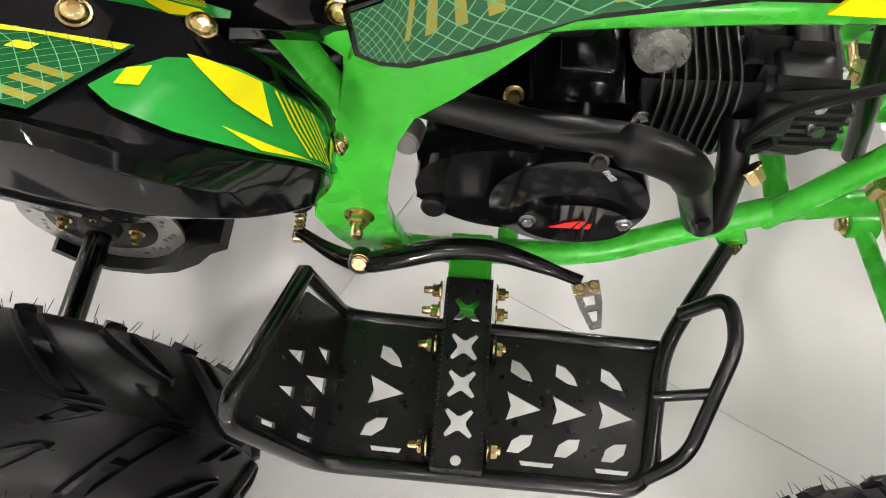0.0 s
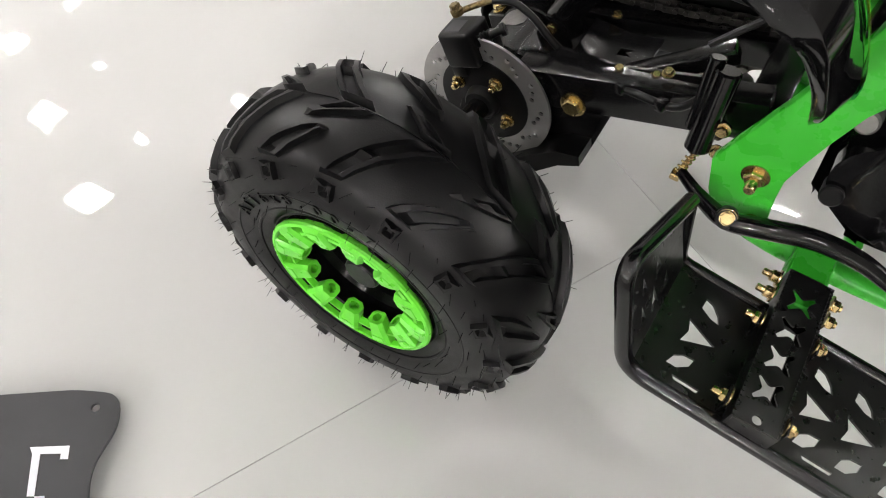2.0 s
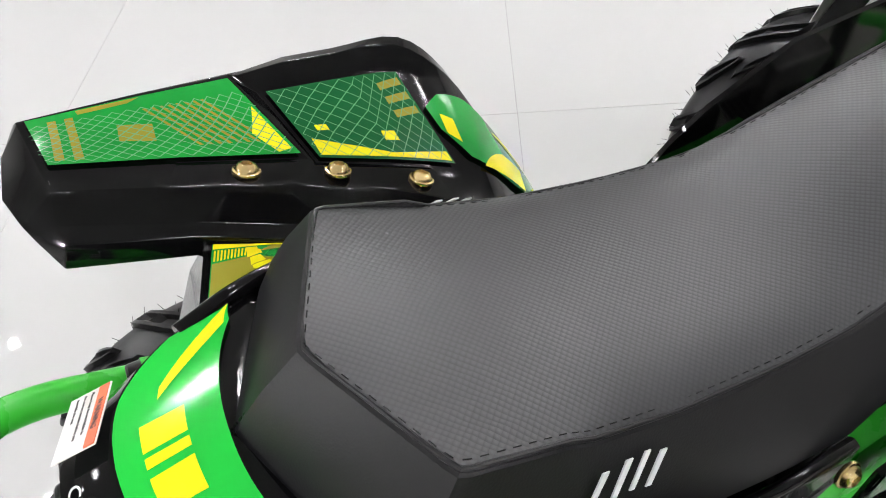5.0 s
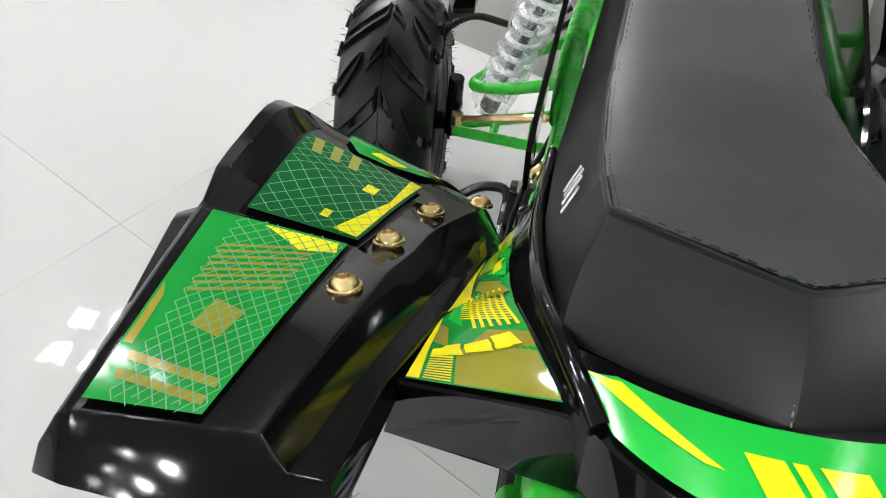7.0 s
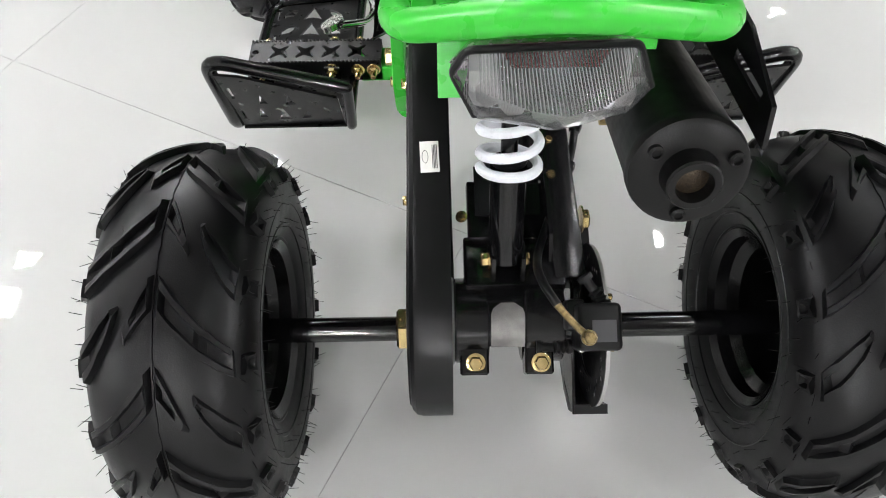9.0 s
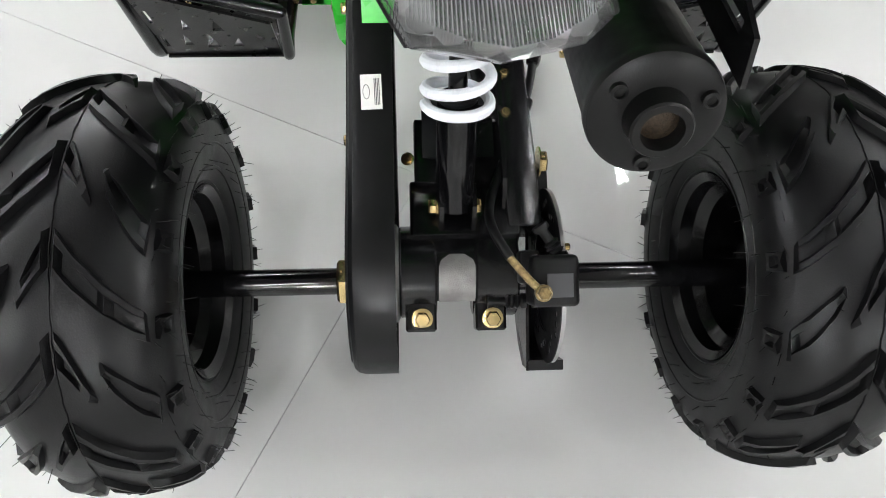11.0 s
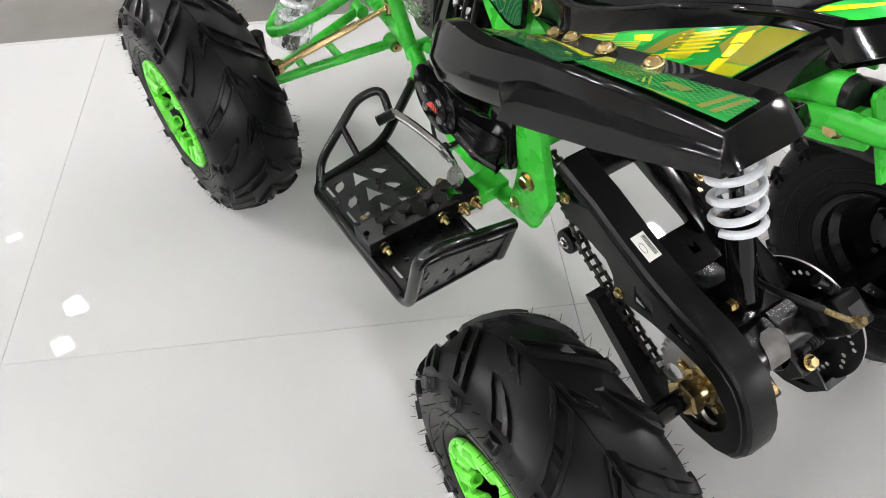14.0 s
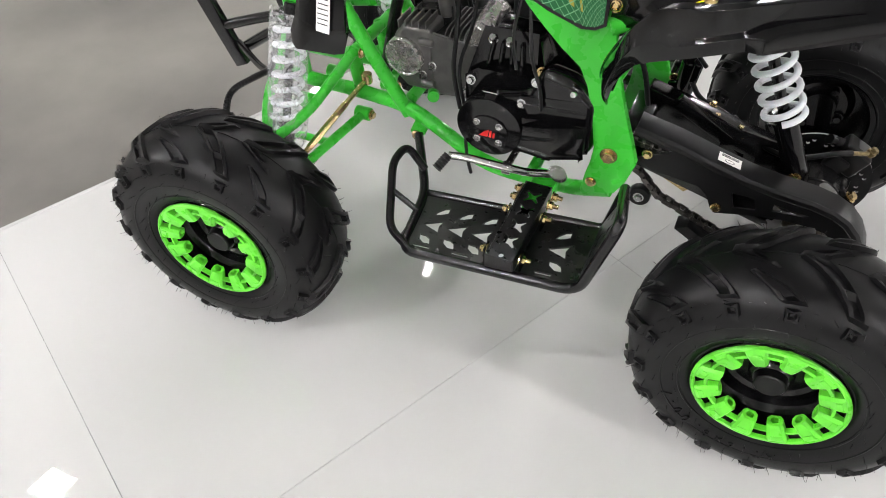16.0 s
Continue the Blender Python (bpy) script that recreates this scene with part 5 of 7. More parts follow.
# ---- rear shock, swing arm, axle ----
def coil(bm, a, b, radius, wire, turns, n=22):
    a, b = Vector(a), Vector(b)
    m = Matrix.Translation(a) @ frame_of(b - a)
    L = (b - a).length
    pts = []
    for k in range(int(turns * n) + 1):
        t = k / (turns * n)
        th = 2 * math.pi * turns * t
        tt = min(max((t - 0.06) / 0.88, 0), 1)
        pts.append(m @ Vector((radius * math.cos(th), radius * math.sin(th), tt * L)))
    tube(bm, pts, wire, 10)


def shock(bottom, top, spring_from, spring_to, radius, wire, turns, name, label):
    b, t = Vector(bottom), Vector(top)
    bm = bmesh.new()
    rod(bm, b, b.lerp(t, spring_from + 0.03), radius * 0.64, 24, None, 0.002)
    rod(bm, b.lerp(t, spring_from - 0.02), b.lerp(t, spring_from), radius * 0.98, 24, None, 0.001)
    rod(bm, b.lerp(t, spring_from), b.lerp(t, 0.95), radius * 0.30, 16)
    rod(bm, b.lerp(t, spring_to), b.lerp(t, spring_to + 0.04), radius * 0.98, 24, None, 0.001)
    rod(bm, b.lerp(t, spring_to), t, radius * 0.5, 20, None, 0.002)
    ob = part(name, bm, M_ENGINE, quad, label)
    bm = bmesh.new()
    coil(bm, b.lerp(t, spring_from), b.lerp(t, spring_to), radius, wire, turns)
    part("spring", bm, M_WHITE, ob, "white coil spring")
    return ob


SB, ST = (0.036, 0.005, 0.268), (0.150, 0.004, 0.520)
shock(SB, ST, 0.36, 0.92, 0.0265, 0.0048, 7.5, "rear_shock", "black rear shock absorber with a white spring")
bolts("shock_bolt", [((0.036, 0.020, 0.268), (0, 1, 0)), ((0.036, -0.010, 0.268), (0, -1, 0))], af=0.012, head=0.007)


def beam(bm, a, b, w, h, bevel=0.002, w2=None, h2=None):
    """A square-section bar from a to b."""
    a, b = Vector(a), Vector(b)
    d = (b - a).normalized()
    side = d.cross(Vector((0, 0, 1))).normalized()
    up = side.cross(d)
    w2, h2 = w2 or w, h2 or h
    R = []
    for p, ww, hh in ((a, w, h), (b, w2, h2)):
        R.append([p + side * ww / 2 * i + up * hh / 2 * j for i, j in ((-1, -1), (1, -1), (1, 1), (-1, 1))])
    n0 = len(bm.edges)
    loft(bm, R)


swing = None
for a, b, w, hh in (((0.285, 0.070, 0.300), (0.020, 0.068, 0.220), 0.026, 0.036), ((0.280, -0.045, 0.312), (0.030, -0.060, 0.230), 0.032, 0.048),
                    ((0.272, 0.066, 0.304), (0.272, -0.045, 0.304), 0.036, 0.030), ((0.105, 0.040, 0.256), (0.105, -0.050, 0.250), 0.075, 0.012),
                    ((0.045, 0.045, 0.238), (0.045, -0.055, 0.238), 0.060, 0.030), ((0.225, -0.010, 0.336), (0.135, -0.032, 0.268), 0.020, 0.020)):
    bm = bmesh.new()
    beam(bm, a, b, w, hh)
    bmesh.ops.bevel(bm, geom=bm.edges[:], offset=0.0025, segments=2, affect="EDGES", profile=0.5)
    ob = part("arm_beam" if swing else "swing_arm", bm, M_BLACK, swing or quad, "" if swing else "black box-section swing arm")
    swing = swing or ob
bm = bmesh.new()
for y in (0.019, -0.010):
    plate(bm, [(0.015, 0.235), (0.070, 0.240), (0.050, 0.280), (0.026, 0.282)], [disc(10, 0.004, (0.036, 0.268))], 0.004, XZ(y))
part("shock_mount", bm, M_BLACK, swing)
# axle carrier
yz = Matrix(((1, 0, 0, 0), (0, 0, 1, 0), (0, 1, 0, 0), (0, 0, 0, 1)))
for y0, y1 in ((0.022, 0.056), (-0.052, -0.012)):
    bm = bmesh.new()
    lathe(bm, [(0.041, y0), (0.043, y0 + 0.002), (0.043, y1 - 0.002), (0.041, y1)], 32, Matrix.Translation((0.002, 0, 0.208)) @ yz)
    part("axle_housing", bm, M_BLACK, swing, "black round axle housing")
bm = bmesh.new()
# upper shell between the two clamps
shell = []
for r in (0.040, 0.034):
    shell.append([(r, a) for a in range(20, 161, 14)])
for k in range(len(shell[0]) - 1):
    q = []
    for y in (-0.014, 0.024):
        for r, a in (shell[0][k], shell[0][k + 1], shell[1][k + 1], shell[1][k]):
            q.append((0.002 + r * math.cos(radians(a)), y, 0.208 + r * math.sin(radians(a))))
    v = [bm.verts.new(p) for p in q]
    for ids in ((0, 1, 2, 3), (4, 5, 6, 7), (0, 1, 5, 4), (2, 3, 7, 6)):
        bm.faces.new([v[i] for i in ids])
bmesh.ops.remove_doubles(bm, verts=bm.verts[:], dist=0.0001)
part("axle_carrier", bm, M_BLACK, swing, "black axle carrier shell")
# bright window in the carrier, rounded at its upper end
bm = bmesh.new()
win = []
for k in range(9):
    a = 96 + 8 * k
    wy = 0.0165 * math.sqrt(max(1 - max(0, (2.2 - k) / 2.4) ** 2, 0.05))
    win.append([(0.002 + 0.0412 * math.cos(radians(a)), 0.004 + wy * u, 0.208 + 0.0412 * math.sin(radians(a))) for u in (-1, -0.5, 0, 0.5, 1)])
loft(bm, win, closed=False)
part("carrier_window", bm, M_CAST, swing, "bare light grey metal in the carrier's opening")
for y in (0.037, -0.026):
    bm = bmesh.new()
    box(bm, (0.030, 0.028, 0.026), pose(-0.042, y, 0.206, 0, -25, 0), 0.002, 1)
    part("clamp_lug", bm, M_BLACK, swing)
bolts("carrier_bolt", [((-0.050, 0.036, 0.216), (-0.55, 0, 0.8)), ((-0.052, -0.027, 0.219), (-0.55, 0, 0.8))], swing, af=0.0122, head=0.007)
bolts("arm_bolt", [((0.100, -0.080, 0.246), (0, -1, 0))], swing, af=0.019, head=0.007)
bolts("small_bolt", [((0.089, 0.046, 0.268), (-0.3, 0.3, 0.9)), ((0.122, -0.044, 0.272), (0, -0.2, 1)), ((0.165, -0.046, 0.296), (0, -0.2, 1))], swing, af=0.008, head=0.005)
bm = bmesh.new()
rod(bm, (0, -0.30, AXLE_Z + 0.004), (0, 0.30, AXLE_Z + 0.004), 0.0128, 20)
axle = part("rear_axle", bm, M_ENGINE, quad, "black rear axle shaft")
bm = bmesh.new()
hexbolt(bm, (0, 0.1015, AXLE_Z + 0.004), (0, 1, 0), af=0.040, head=0.013, washer=False)
part("axle_nut", bm, M_ZINC, axle, "large yellow zinc axle nut")

# brake disc and caliper
bm = bmesh.new()
holes = []
for k in range(48):
    a = 2 * math.pi * k / 48
    r = (0.064, 0.068, 0.072, 0.076)[k % 4]
    if k % 4 != 3:
        holes.append(disc(8, 0.0031, (r * math.cos(a), r * math.sin(a))))
plate(bm, disc(64, 0.083), holes + [disc(40, 0.054)], 0.0035, Matrix.Translation((0, 0, AXLE_Z + 0.006)) @ XZ(-0.083))
rotor = part("brake_disc", bm, M_DISC, quad, "drilled steel rear brake disc")
# added sheet: paints the dark underside that the disc's inner side mirrors
bm = bmesh.new()
plate(bm, disc(64, 0.0836), holes + [disc(40, 0.054)], 0.0006, Matrix.Translation((0, 0, AXLE_Z + 0.006)) @ XZ(-0.0822))
part("dark_backing", bm, M_SATIN, rotor, "added black sheet for the dark reflection on the disc's inner side")
bm = bmesh.new()
lathe(bm, [(0.056, -0.0835), (0.056, -0.0880), (0.054, -0.0888), (0.022, -0.0892), (0.020, -0.098), (0.018, -0.100), (0.0, -0.100)], 40, Matrix.Translation((0, 0, AXLE_Z + 0.006)) @ yz)
part("disc_carrier", bm, M_SATIN, rotor, "black disc carrier")
for k in range(4):
    a = math.pi / 4 + k * math.pi / 2 + 0.45
    bm = bmesh.new()
    hexbolt(bm, (0.036 * math.cos(a), -0.0892, AXLE_Z + 0.006 + 0.036 * math.sin(a)), (0, -1, 0), af=0.011, head=0.007, stud=0.005)
    part("disc_bolt", bm, M_ZINC, rotor)
bm = bmesh.new()
CAL = pose(-0.036, -0.076, 0.258, 0, -28, 0)
box(bm, (0.044, 0.040, 0.044), CAL, 0.005, 3)
box(bm, (0.030, 0.018, 0.030), CAL @ Matrix.Translation((0.012, 0.018, -0.014)), 0.004, 2)
box(bm, (0.020, 0.030, 0.014), CAL @ Matrix.Translation((-0.010, -0.004, -0.027)), 0.003, 2)
cal = part("brake_caliper", bm, M_SATIN, quad, "black rear brake caliper")
bm = bmesh.new()
box(bm, (0.020, 0.022, 0.0008), CAL @ Matrix.Translation((-0.004, -0.003, 0.0222)), 0.0002, 1)
part("caliper_plate", bm, M_DARKPLATE, cal, "dark grey printed plate")
for dx, dy in ((-0.0223, -0.012), (-0.0223, 0.012)):
    bm = bmesh.new()
    lathe(bm, [(0.0036, 0), (0.0036, 0.0012), (0.0026, 0.0014), (0.0024, 0.0), (0.0, 0.0)], 14, CAL @ Matrix.Translation((dx, dy, -0.012)) @ frame_of((-1, 0, 0)))
    part("pin_cap", bm, M_STEEL, cal)
# slide pins in ribbed rubber boots
for p0, d in (((0.022, -0.006, 0.006), (0.8, 0.55, 0.1)), ((-0.018, 0.022, -0.030), (0.0, 1.0, 0.0))):
    bm = bmesh.new()
    mm = CAL @ Matrix.Translation(p0) @ frame_of(d)
    lathe(bm, [(0.0070, -0.004)] + [((0.0075, 0.0055)[k % 2], 0.0022 * k) for k in range(7)] + [(0.0045, 0.015), (0.0045, 0.026), (0.0075, 0.026), (0.0075, 0.031), (0.0, 0.031)], 18, mm)
    part("slide_pin", bm, M_SATIN, cal, "slide pin in a ribbed rubber boot")
BANJO = Vector((-0.058, -0.063, 0.279))
bm = bmesh.new()
lathe(bm, [(0.0068, -0.003), (0.0072, 0.0), (0.0072, 0.004), (0.0055, 0.005)], 20, Matrix.Translation(BANJO) @ frame_of((-0.5, 0, 0.85)))
hexbolt(bm, BANJO + Vector((-0.0022, 0, 0.0038)), (-0.5, 0, 0.85), af=0.0105, head=0.006, washer=False)
part("banjo_bolt", bm, M_OLDGOLD, cal, "dull gold banjo bolt")
# brake hose, braided at its end, clipped along the arm
tube_part("brake_pipe", [BANJO, (-0.046, -0.050, 0.284), (-0.030, -0.036, 0.291)], 0.0034, M_OLDGOLD, quad, 0.02, "dull gold braided hose end")
hose = tube_part("brake_hose", [(-0.031, -0.037, 0.2905), (-0.010, -0.026, 0.292), (0.015, -0.023, 0.281), (0.045, -0.028, 0.263), (0.085, -0.042, 0.262), (0.125, -0.062, 0.279), (0.165, -0.074, 0.292), (0.200, -0.080, 0.300), (0.218, -0.078, 0.330)], 0.0042, M_SATIN, quad, 0.03, "black brake hose")
for x, y, z in ((0.098, -0.050, 0.267), (0.140, -0.067, 0.284), (0.185, -0.078, 0.297)):
    bm = bmesh.new()
    box(bm, (0.012, 0.013, 0.013), pose(x, y, z, 0, -18, -25), 0.003, 2)
    part("hose_clip", bm, M_BLACK, hose)
# ground steel collar at the far end of the carrier, weld plates of the arm
bm = bmesh.new()
lathe(bm, [(0.044, 0.056), (0.047, 0.058), (0.047, 0.064), (0.044, 0.066), (0.030, 0.066)], 36, Matrix.Translation((0.002, 0, 0.208)) @ yz)
part("carrier_collar", bm, M_DISC, swing, "bright steel collar")
bm = bmesh.new()
plate(bm, [(0.035, 0.244), (0.060, 0.276), (0.130, 0.288), (0.205, 0.318), (0.205, 0.300), (0.120, 0.262)], [], 0.004, XZ(-0.040))
part("weld_plate", bm, M_BLACK, swing)
bm = bmesh.new()
plate(bm, [(-0.034, 0.0), (0.034, 0.0), (0.034, 0.056), (-0.034, 0.056)], [[(-0.006, 0.018), (0.006, 0.018), (0.006, 0.034), (0.000, 0.026), (-0.006, 0.034)]], 0.003, basis((0.095, -0.002, 0.262), (0, 1, 0), (0.92, 0, 0.26)))
part("web_plate", bm, M_BLACK, swing, "black web plate with a notched cut-out")
bolts("arm_screw", [((0.128, -0.046, 0.284), (-0.2, -0.2, 1)), ((0.176, -0.052, 0.312), (-0.2, -0.2, 1))], swing, af=0.0085, head=0.005)
# disc guard under the rotor
bm = bmesh.new()
arc = [(-0.078, 0.150), (-0.060, 0.118), (-0.030, 0.104), (0.010, 0.101), (0.050, 0.112), (0.085, 0.138), (0.108, 0.166), (0.132, 0.182), (0.128, 0.196), (0.100, 0.186), (0.072, 0.160), (0.045, 0.130), (0.010, 0.112), (-0.028, 0.114), (-0.054, 0.128), (-0.070, 0.156)]
plate(bm, arc, [], 0.034, XZ(-0.066))
for v in bm.verts:
    v.co.z += 0.0
guard = part("disc_guard", bm, M_SATIN, quad, "black steel guard under the brake disc")
bm = bmesh.new()
plate(bm, [(-0.078, 0.150), (0.020, 0.105), (0.085, 0.140), (0.132, 0.182), (0.140, 0.240), (0.060, 0.245)], [], 0.003, XZ(-0.064))
part("guard_back", bm, M_BLACK, guard)


# ---- chain drive ----
def chain_drive():
    top = [(0.262, 0.352), (0.200, 0.3375), (0.143, 0.319), (0.100, 0.3065), (0.055, 0.298), (0.008, 0.293), (-0.023, 0.285), (-0.045, 0.273), (-0.063, 0.254), (-0.077, 0.229), (-0.085, 0.204),
           (-0.087, 0.180), (-0.079, 0.156), (-0.056, 0.139), (-0.024, 0.131), (0.008, 0.133)]
    low = [(0.006, 0.151), (-0.020, 0.156), (-0.042, 0.170), (-0.052, 0.190), (-0.0535, 0.208), (-0.0457, 0.226), (-0.035, 0.2345), (-0.019, 0.2475), (0.004, 0.252), (0.042, 0.2515), (0.079, 0.247), (0.117, 0.2375),
           (0.129, 0.2345), (0.136, 0.240), (0.146, 0.2625), (0.161, 0.276), (0.189, 0.2795), (0.229, 0.284), (0.258, 0.300)]
    path = [Vector((x, 0, z)) for x, z in top]
    # how far in from the skin each point of the section lies
    inward = []
    for k, p in enumerate(path):
        d = (path[min(k + 1, len(path) - 1)] - path[max(k - 1, 0)]).normalized()
        inward.append(Vector((-d.z, 0, d.x)))
    section = [(0.0585, 0.0), (0.0885, 0.0), (0.0945, 0.0015), (0.0983, 0.0055), (0.0998, 0.0105), (0.1013, 0.0112), (0.1013, 0.0135), (0.0980, 0.0135), (0.0945, 0.0075), (0.0835, 0.003), (0.0585, 0.003)]
    bm = bmesh.new()
    loft(bm, [[p + q * depth + Vector((0, y, 0)) for y, depth in section] for p, q in zip(path, inward)])
    cheek = [(p + q * 0.0132) for p, q in zip(path, inward)]
    windows = [[(0.1135, 0.278), (0.083, 0.2785), (0.0765, 0.2580), (0.106, 0.2528)], [(0.0555, 0.2765), (0.032, 0.2725), (0.008, 0.2705), (0.016, 0.2665), (0.034, 0.2655), (0.056, 0.263)]]
    plate(bm, [(p.x, p.z) for p in cheek[1:-1]] + low, windows, 0.003, XZ(0.1013))
    cover = part("chain_cover", bm, M_SATIN, quad, "black plastic chain cover", 25)
    bolts("cover_bolt", [((0.129, 0.1013, 0.246), (0, 1, 0)), ((0.240, 0.1013, 0.312), (0, 1, 0))], cover, af=0.010, head=0.005)
    m = Matrix.Translation((0.129, 0.0775, 0.3157)) @ Matrix.Rotation(radians(-16.5), 4, "Y") @ Matrix.Rotation(radians(2), 4, "Z")
    bm = bmesh.new()
    box(bm, (0.034, 0.019, 0.0006), m)
    lab = part("cover_label", bm, M_LABEL, quad, "small white sticker")
    for k in range(4):
        bm = bmesh.new()
        box(bm, (0.026, 0.0007, 0.0003), m @ Matrix.Translation((0, -0.003 - 0.0014 * k, 0.0004)))
        part("print_line", bm, M_BARS, lab)
    bm = bmesh.new()
    tube(bm, [m @ Vector((0.007 * math.cos(a), 0.0045 + 0.003 * math.sin(a), 0.0004)) for a in [k * math.pi / 8 for k in range(16)]], 0.0003, 5, closed=True)
    part("print_oval", bm, M_BARS, lab)
    # sprocket
    teeth = []
    for k in range(37 * 4):
        a = 2 * math.pi * k / (37 * 4)
        r = (0.0655, 0.0655, 0.059, 0.059)[k % 4]
        teeth.append((r * math.cos(a), r * math.sin(a)))
    holes = [disc(18, 0.0125, (0.0435 * math.cos(a), 0.0435 * math.sin(a))) for a in [1.0 + k * math.pi / 2 for k in range(4)]] + [disc(20, 0.016)]
    bm = bmesh.new()
    plate(bm, teeth, holes, 0.005, Matrix.Translation((0, 0, AXLE_Z + 0.004)) @ XZ(0.0815))
    sp = part("sprocket", bm, M_DISC, quad, "steel rear sprocket with cut-outs")
    bm = bmesh.new()
    lathe(bm, [(0.0235, 0.0805), (0.0235, 0.0865), (0.019, 0.088), (0.019, 0.102), (0.013, 0.102)], 28, Matrix.Translation((0, 0, AXLE_Z + 0.004)) @ yz)
    part("sprocket_hub", bm, M_ZINC, sp, "gold-plated hub flange")
    bolts("sprocket_bolt", [((0.0300 * math.cos(a), 0.0825, AXLE_Z + 0.004 + 0.030 * math.sin(a)), (0, 1, 0)) for a in [0.215 + k * math.pi / 2 for k in range(4)]], sp, af=0.010, head=0.005)
    # chain links round the sprocket and forward to the roller
    path = []
    c = Vector((0, 0.0790, AXLE_Z + 0.004))
    for k in range(40):
        a = radians(75 + 200 * k / 39)
        path.append(c + Vector((0.0625 * math.cos(a), 0, 0.0625 * math.sin(a))))
    path += [Vector((0.10, 0.0790, 0.172)), Vector((0.215, 0.0790, 0.222)), Vector((0.250, 0.0790, 0.262)), Vector((0.30, 0.0790, 0.285))]
    path = [Vector((0.30, 0.0790, 0.325)), Vector((0.12, 0.0790, 0.278))] + path
    fine = [path[0]]
    step = 0.0125
    acc = 0.0
    for a, b in zip(path, path[1:]):
        L = (b - a).length
        d = step - acc
        while d <= L:
            fine.append(a.lerp(b, d / L))
            d += step
        acc = L - (d - step)
    bm = bmesh.new()
    for k, (a, b) in enumerate(zip(fine, fine[1:])):
        mid = (a + b) / 2
        ang = math.atan2(b.z - a.z, b.x - a.x)
        for y in ((0.0062, -0.0062) if k % 2 else (0.0040, -0.0040)):
            box(bm, (0.0165, 0.0014, 0.0085), Matrix.Translation(mid + Vector((0, y, 0))) @ Matrix.Rotation(-ang, 4, "Y"))
        rod(bm, a - Vector((0, 0.0085, 0)), a + Vector((0, 0.0085, 0)), 0.0030, 8)
    tagged(part("chain", bm, M_STEEL_DARK, quad, "dark steel roller chain"), kind="stuff")
    bm = bmesh.new()
    lathe(bm, [(0.0165, -0.007), (0.0175, -0.005), (0.0175, 0.005), (0.0165, 0.007), (0.008, 0.007)], 28, Matrix.Translation((0.242, 0.082, 0.217)) @ yz)
    ro = part("chain_roller", bm, M_SATIN, quad, "black chain roller on a bolt")
    bolts("roller_bolt", [((0.242, 0.089, 0.217), (0, 1, 0))], ro, M_STEEL, af=0.011, head=0.005)
    # lower chain guard and zinc tab
    bm = bmesh.new()
    plate(bm, [(0.178, 0.186), (0.160, 0.196), (0.030, 0.118), (0.018, 0.086)], [], 0.030, XZ(0.104))
    part("chain_guide", bm, M_SATIN, quad, "black lower chain guide")
    bm = bmesh.new()
    plate(bm, [(0.235, 0.268), (0.180, 0.240), (0.172, 0.248), (0.190, 0.272), (0.232, 0.288)], [], 0.003, XZ(0.078))
    part("guide_tab", bm, M_ZINC, quad)


M_STEEL_DARK = material("dark_chain_steel", (0.09, 0.085, 0.08), 0.35, metal=0.9, var=0.3, scale=90)
chain_drive()

# ---- footrests ----
def star(cx, cy, r):
    pts = []
    for k in range(16):
        a = 2 * math.pi * k / 16 + math.pi / 4 - math.pi / 16
        rr = r if k % 4 in (0, 1) else r * 0.42
        a = math.pi / 4 + (k // 4) * math.pi / 2 + (-0.11, 0.11, 0.56, 1.01)[k % 4]
        pts.append((cx + rr * math.cos(a), cy + rr * math.sin(a)))
    return pts


def tray_z(x):
    return 0.2195 - (x - 0.28) * 0.108


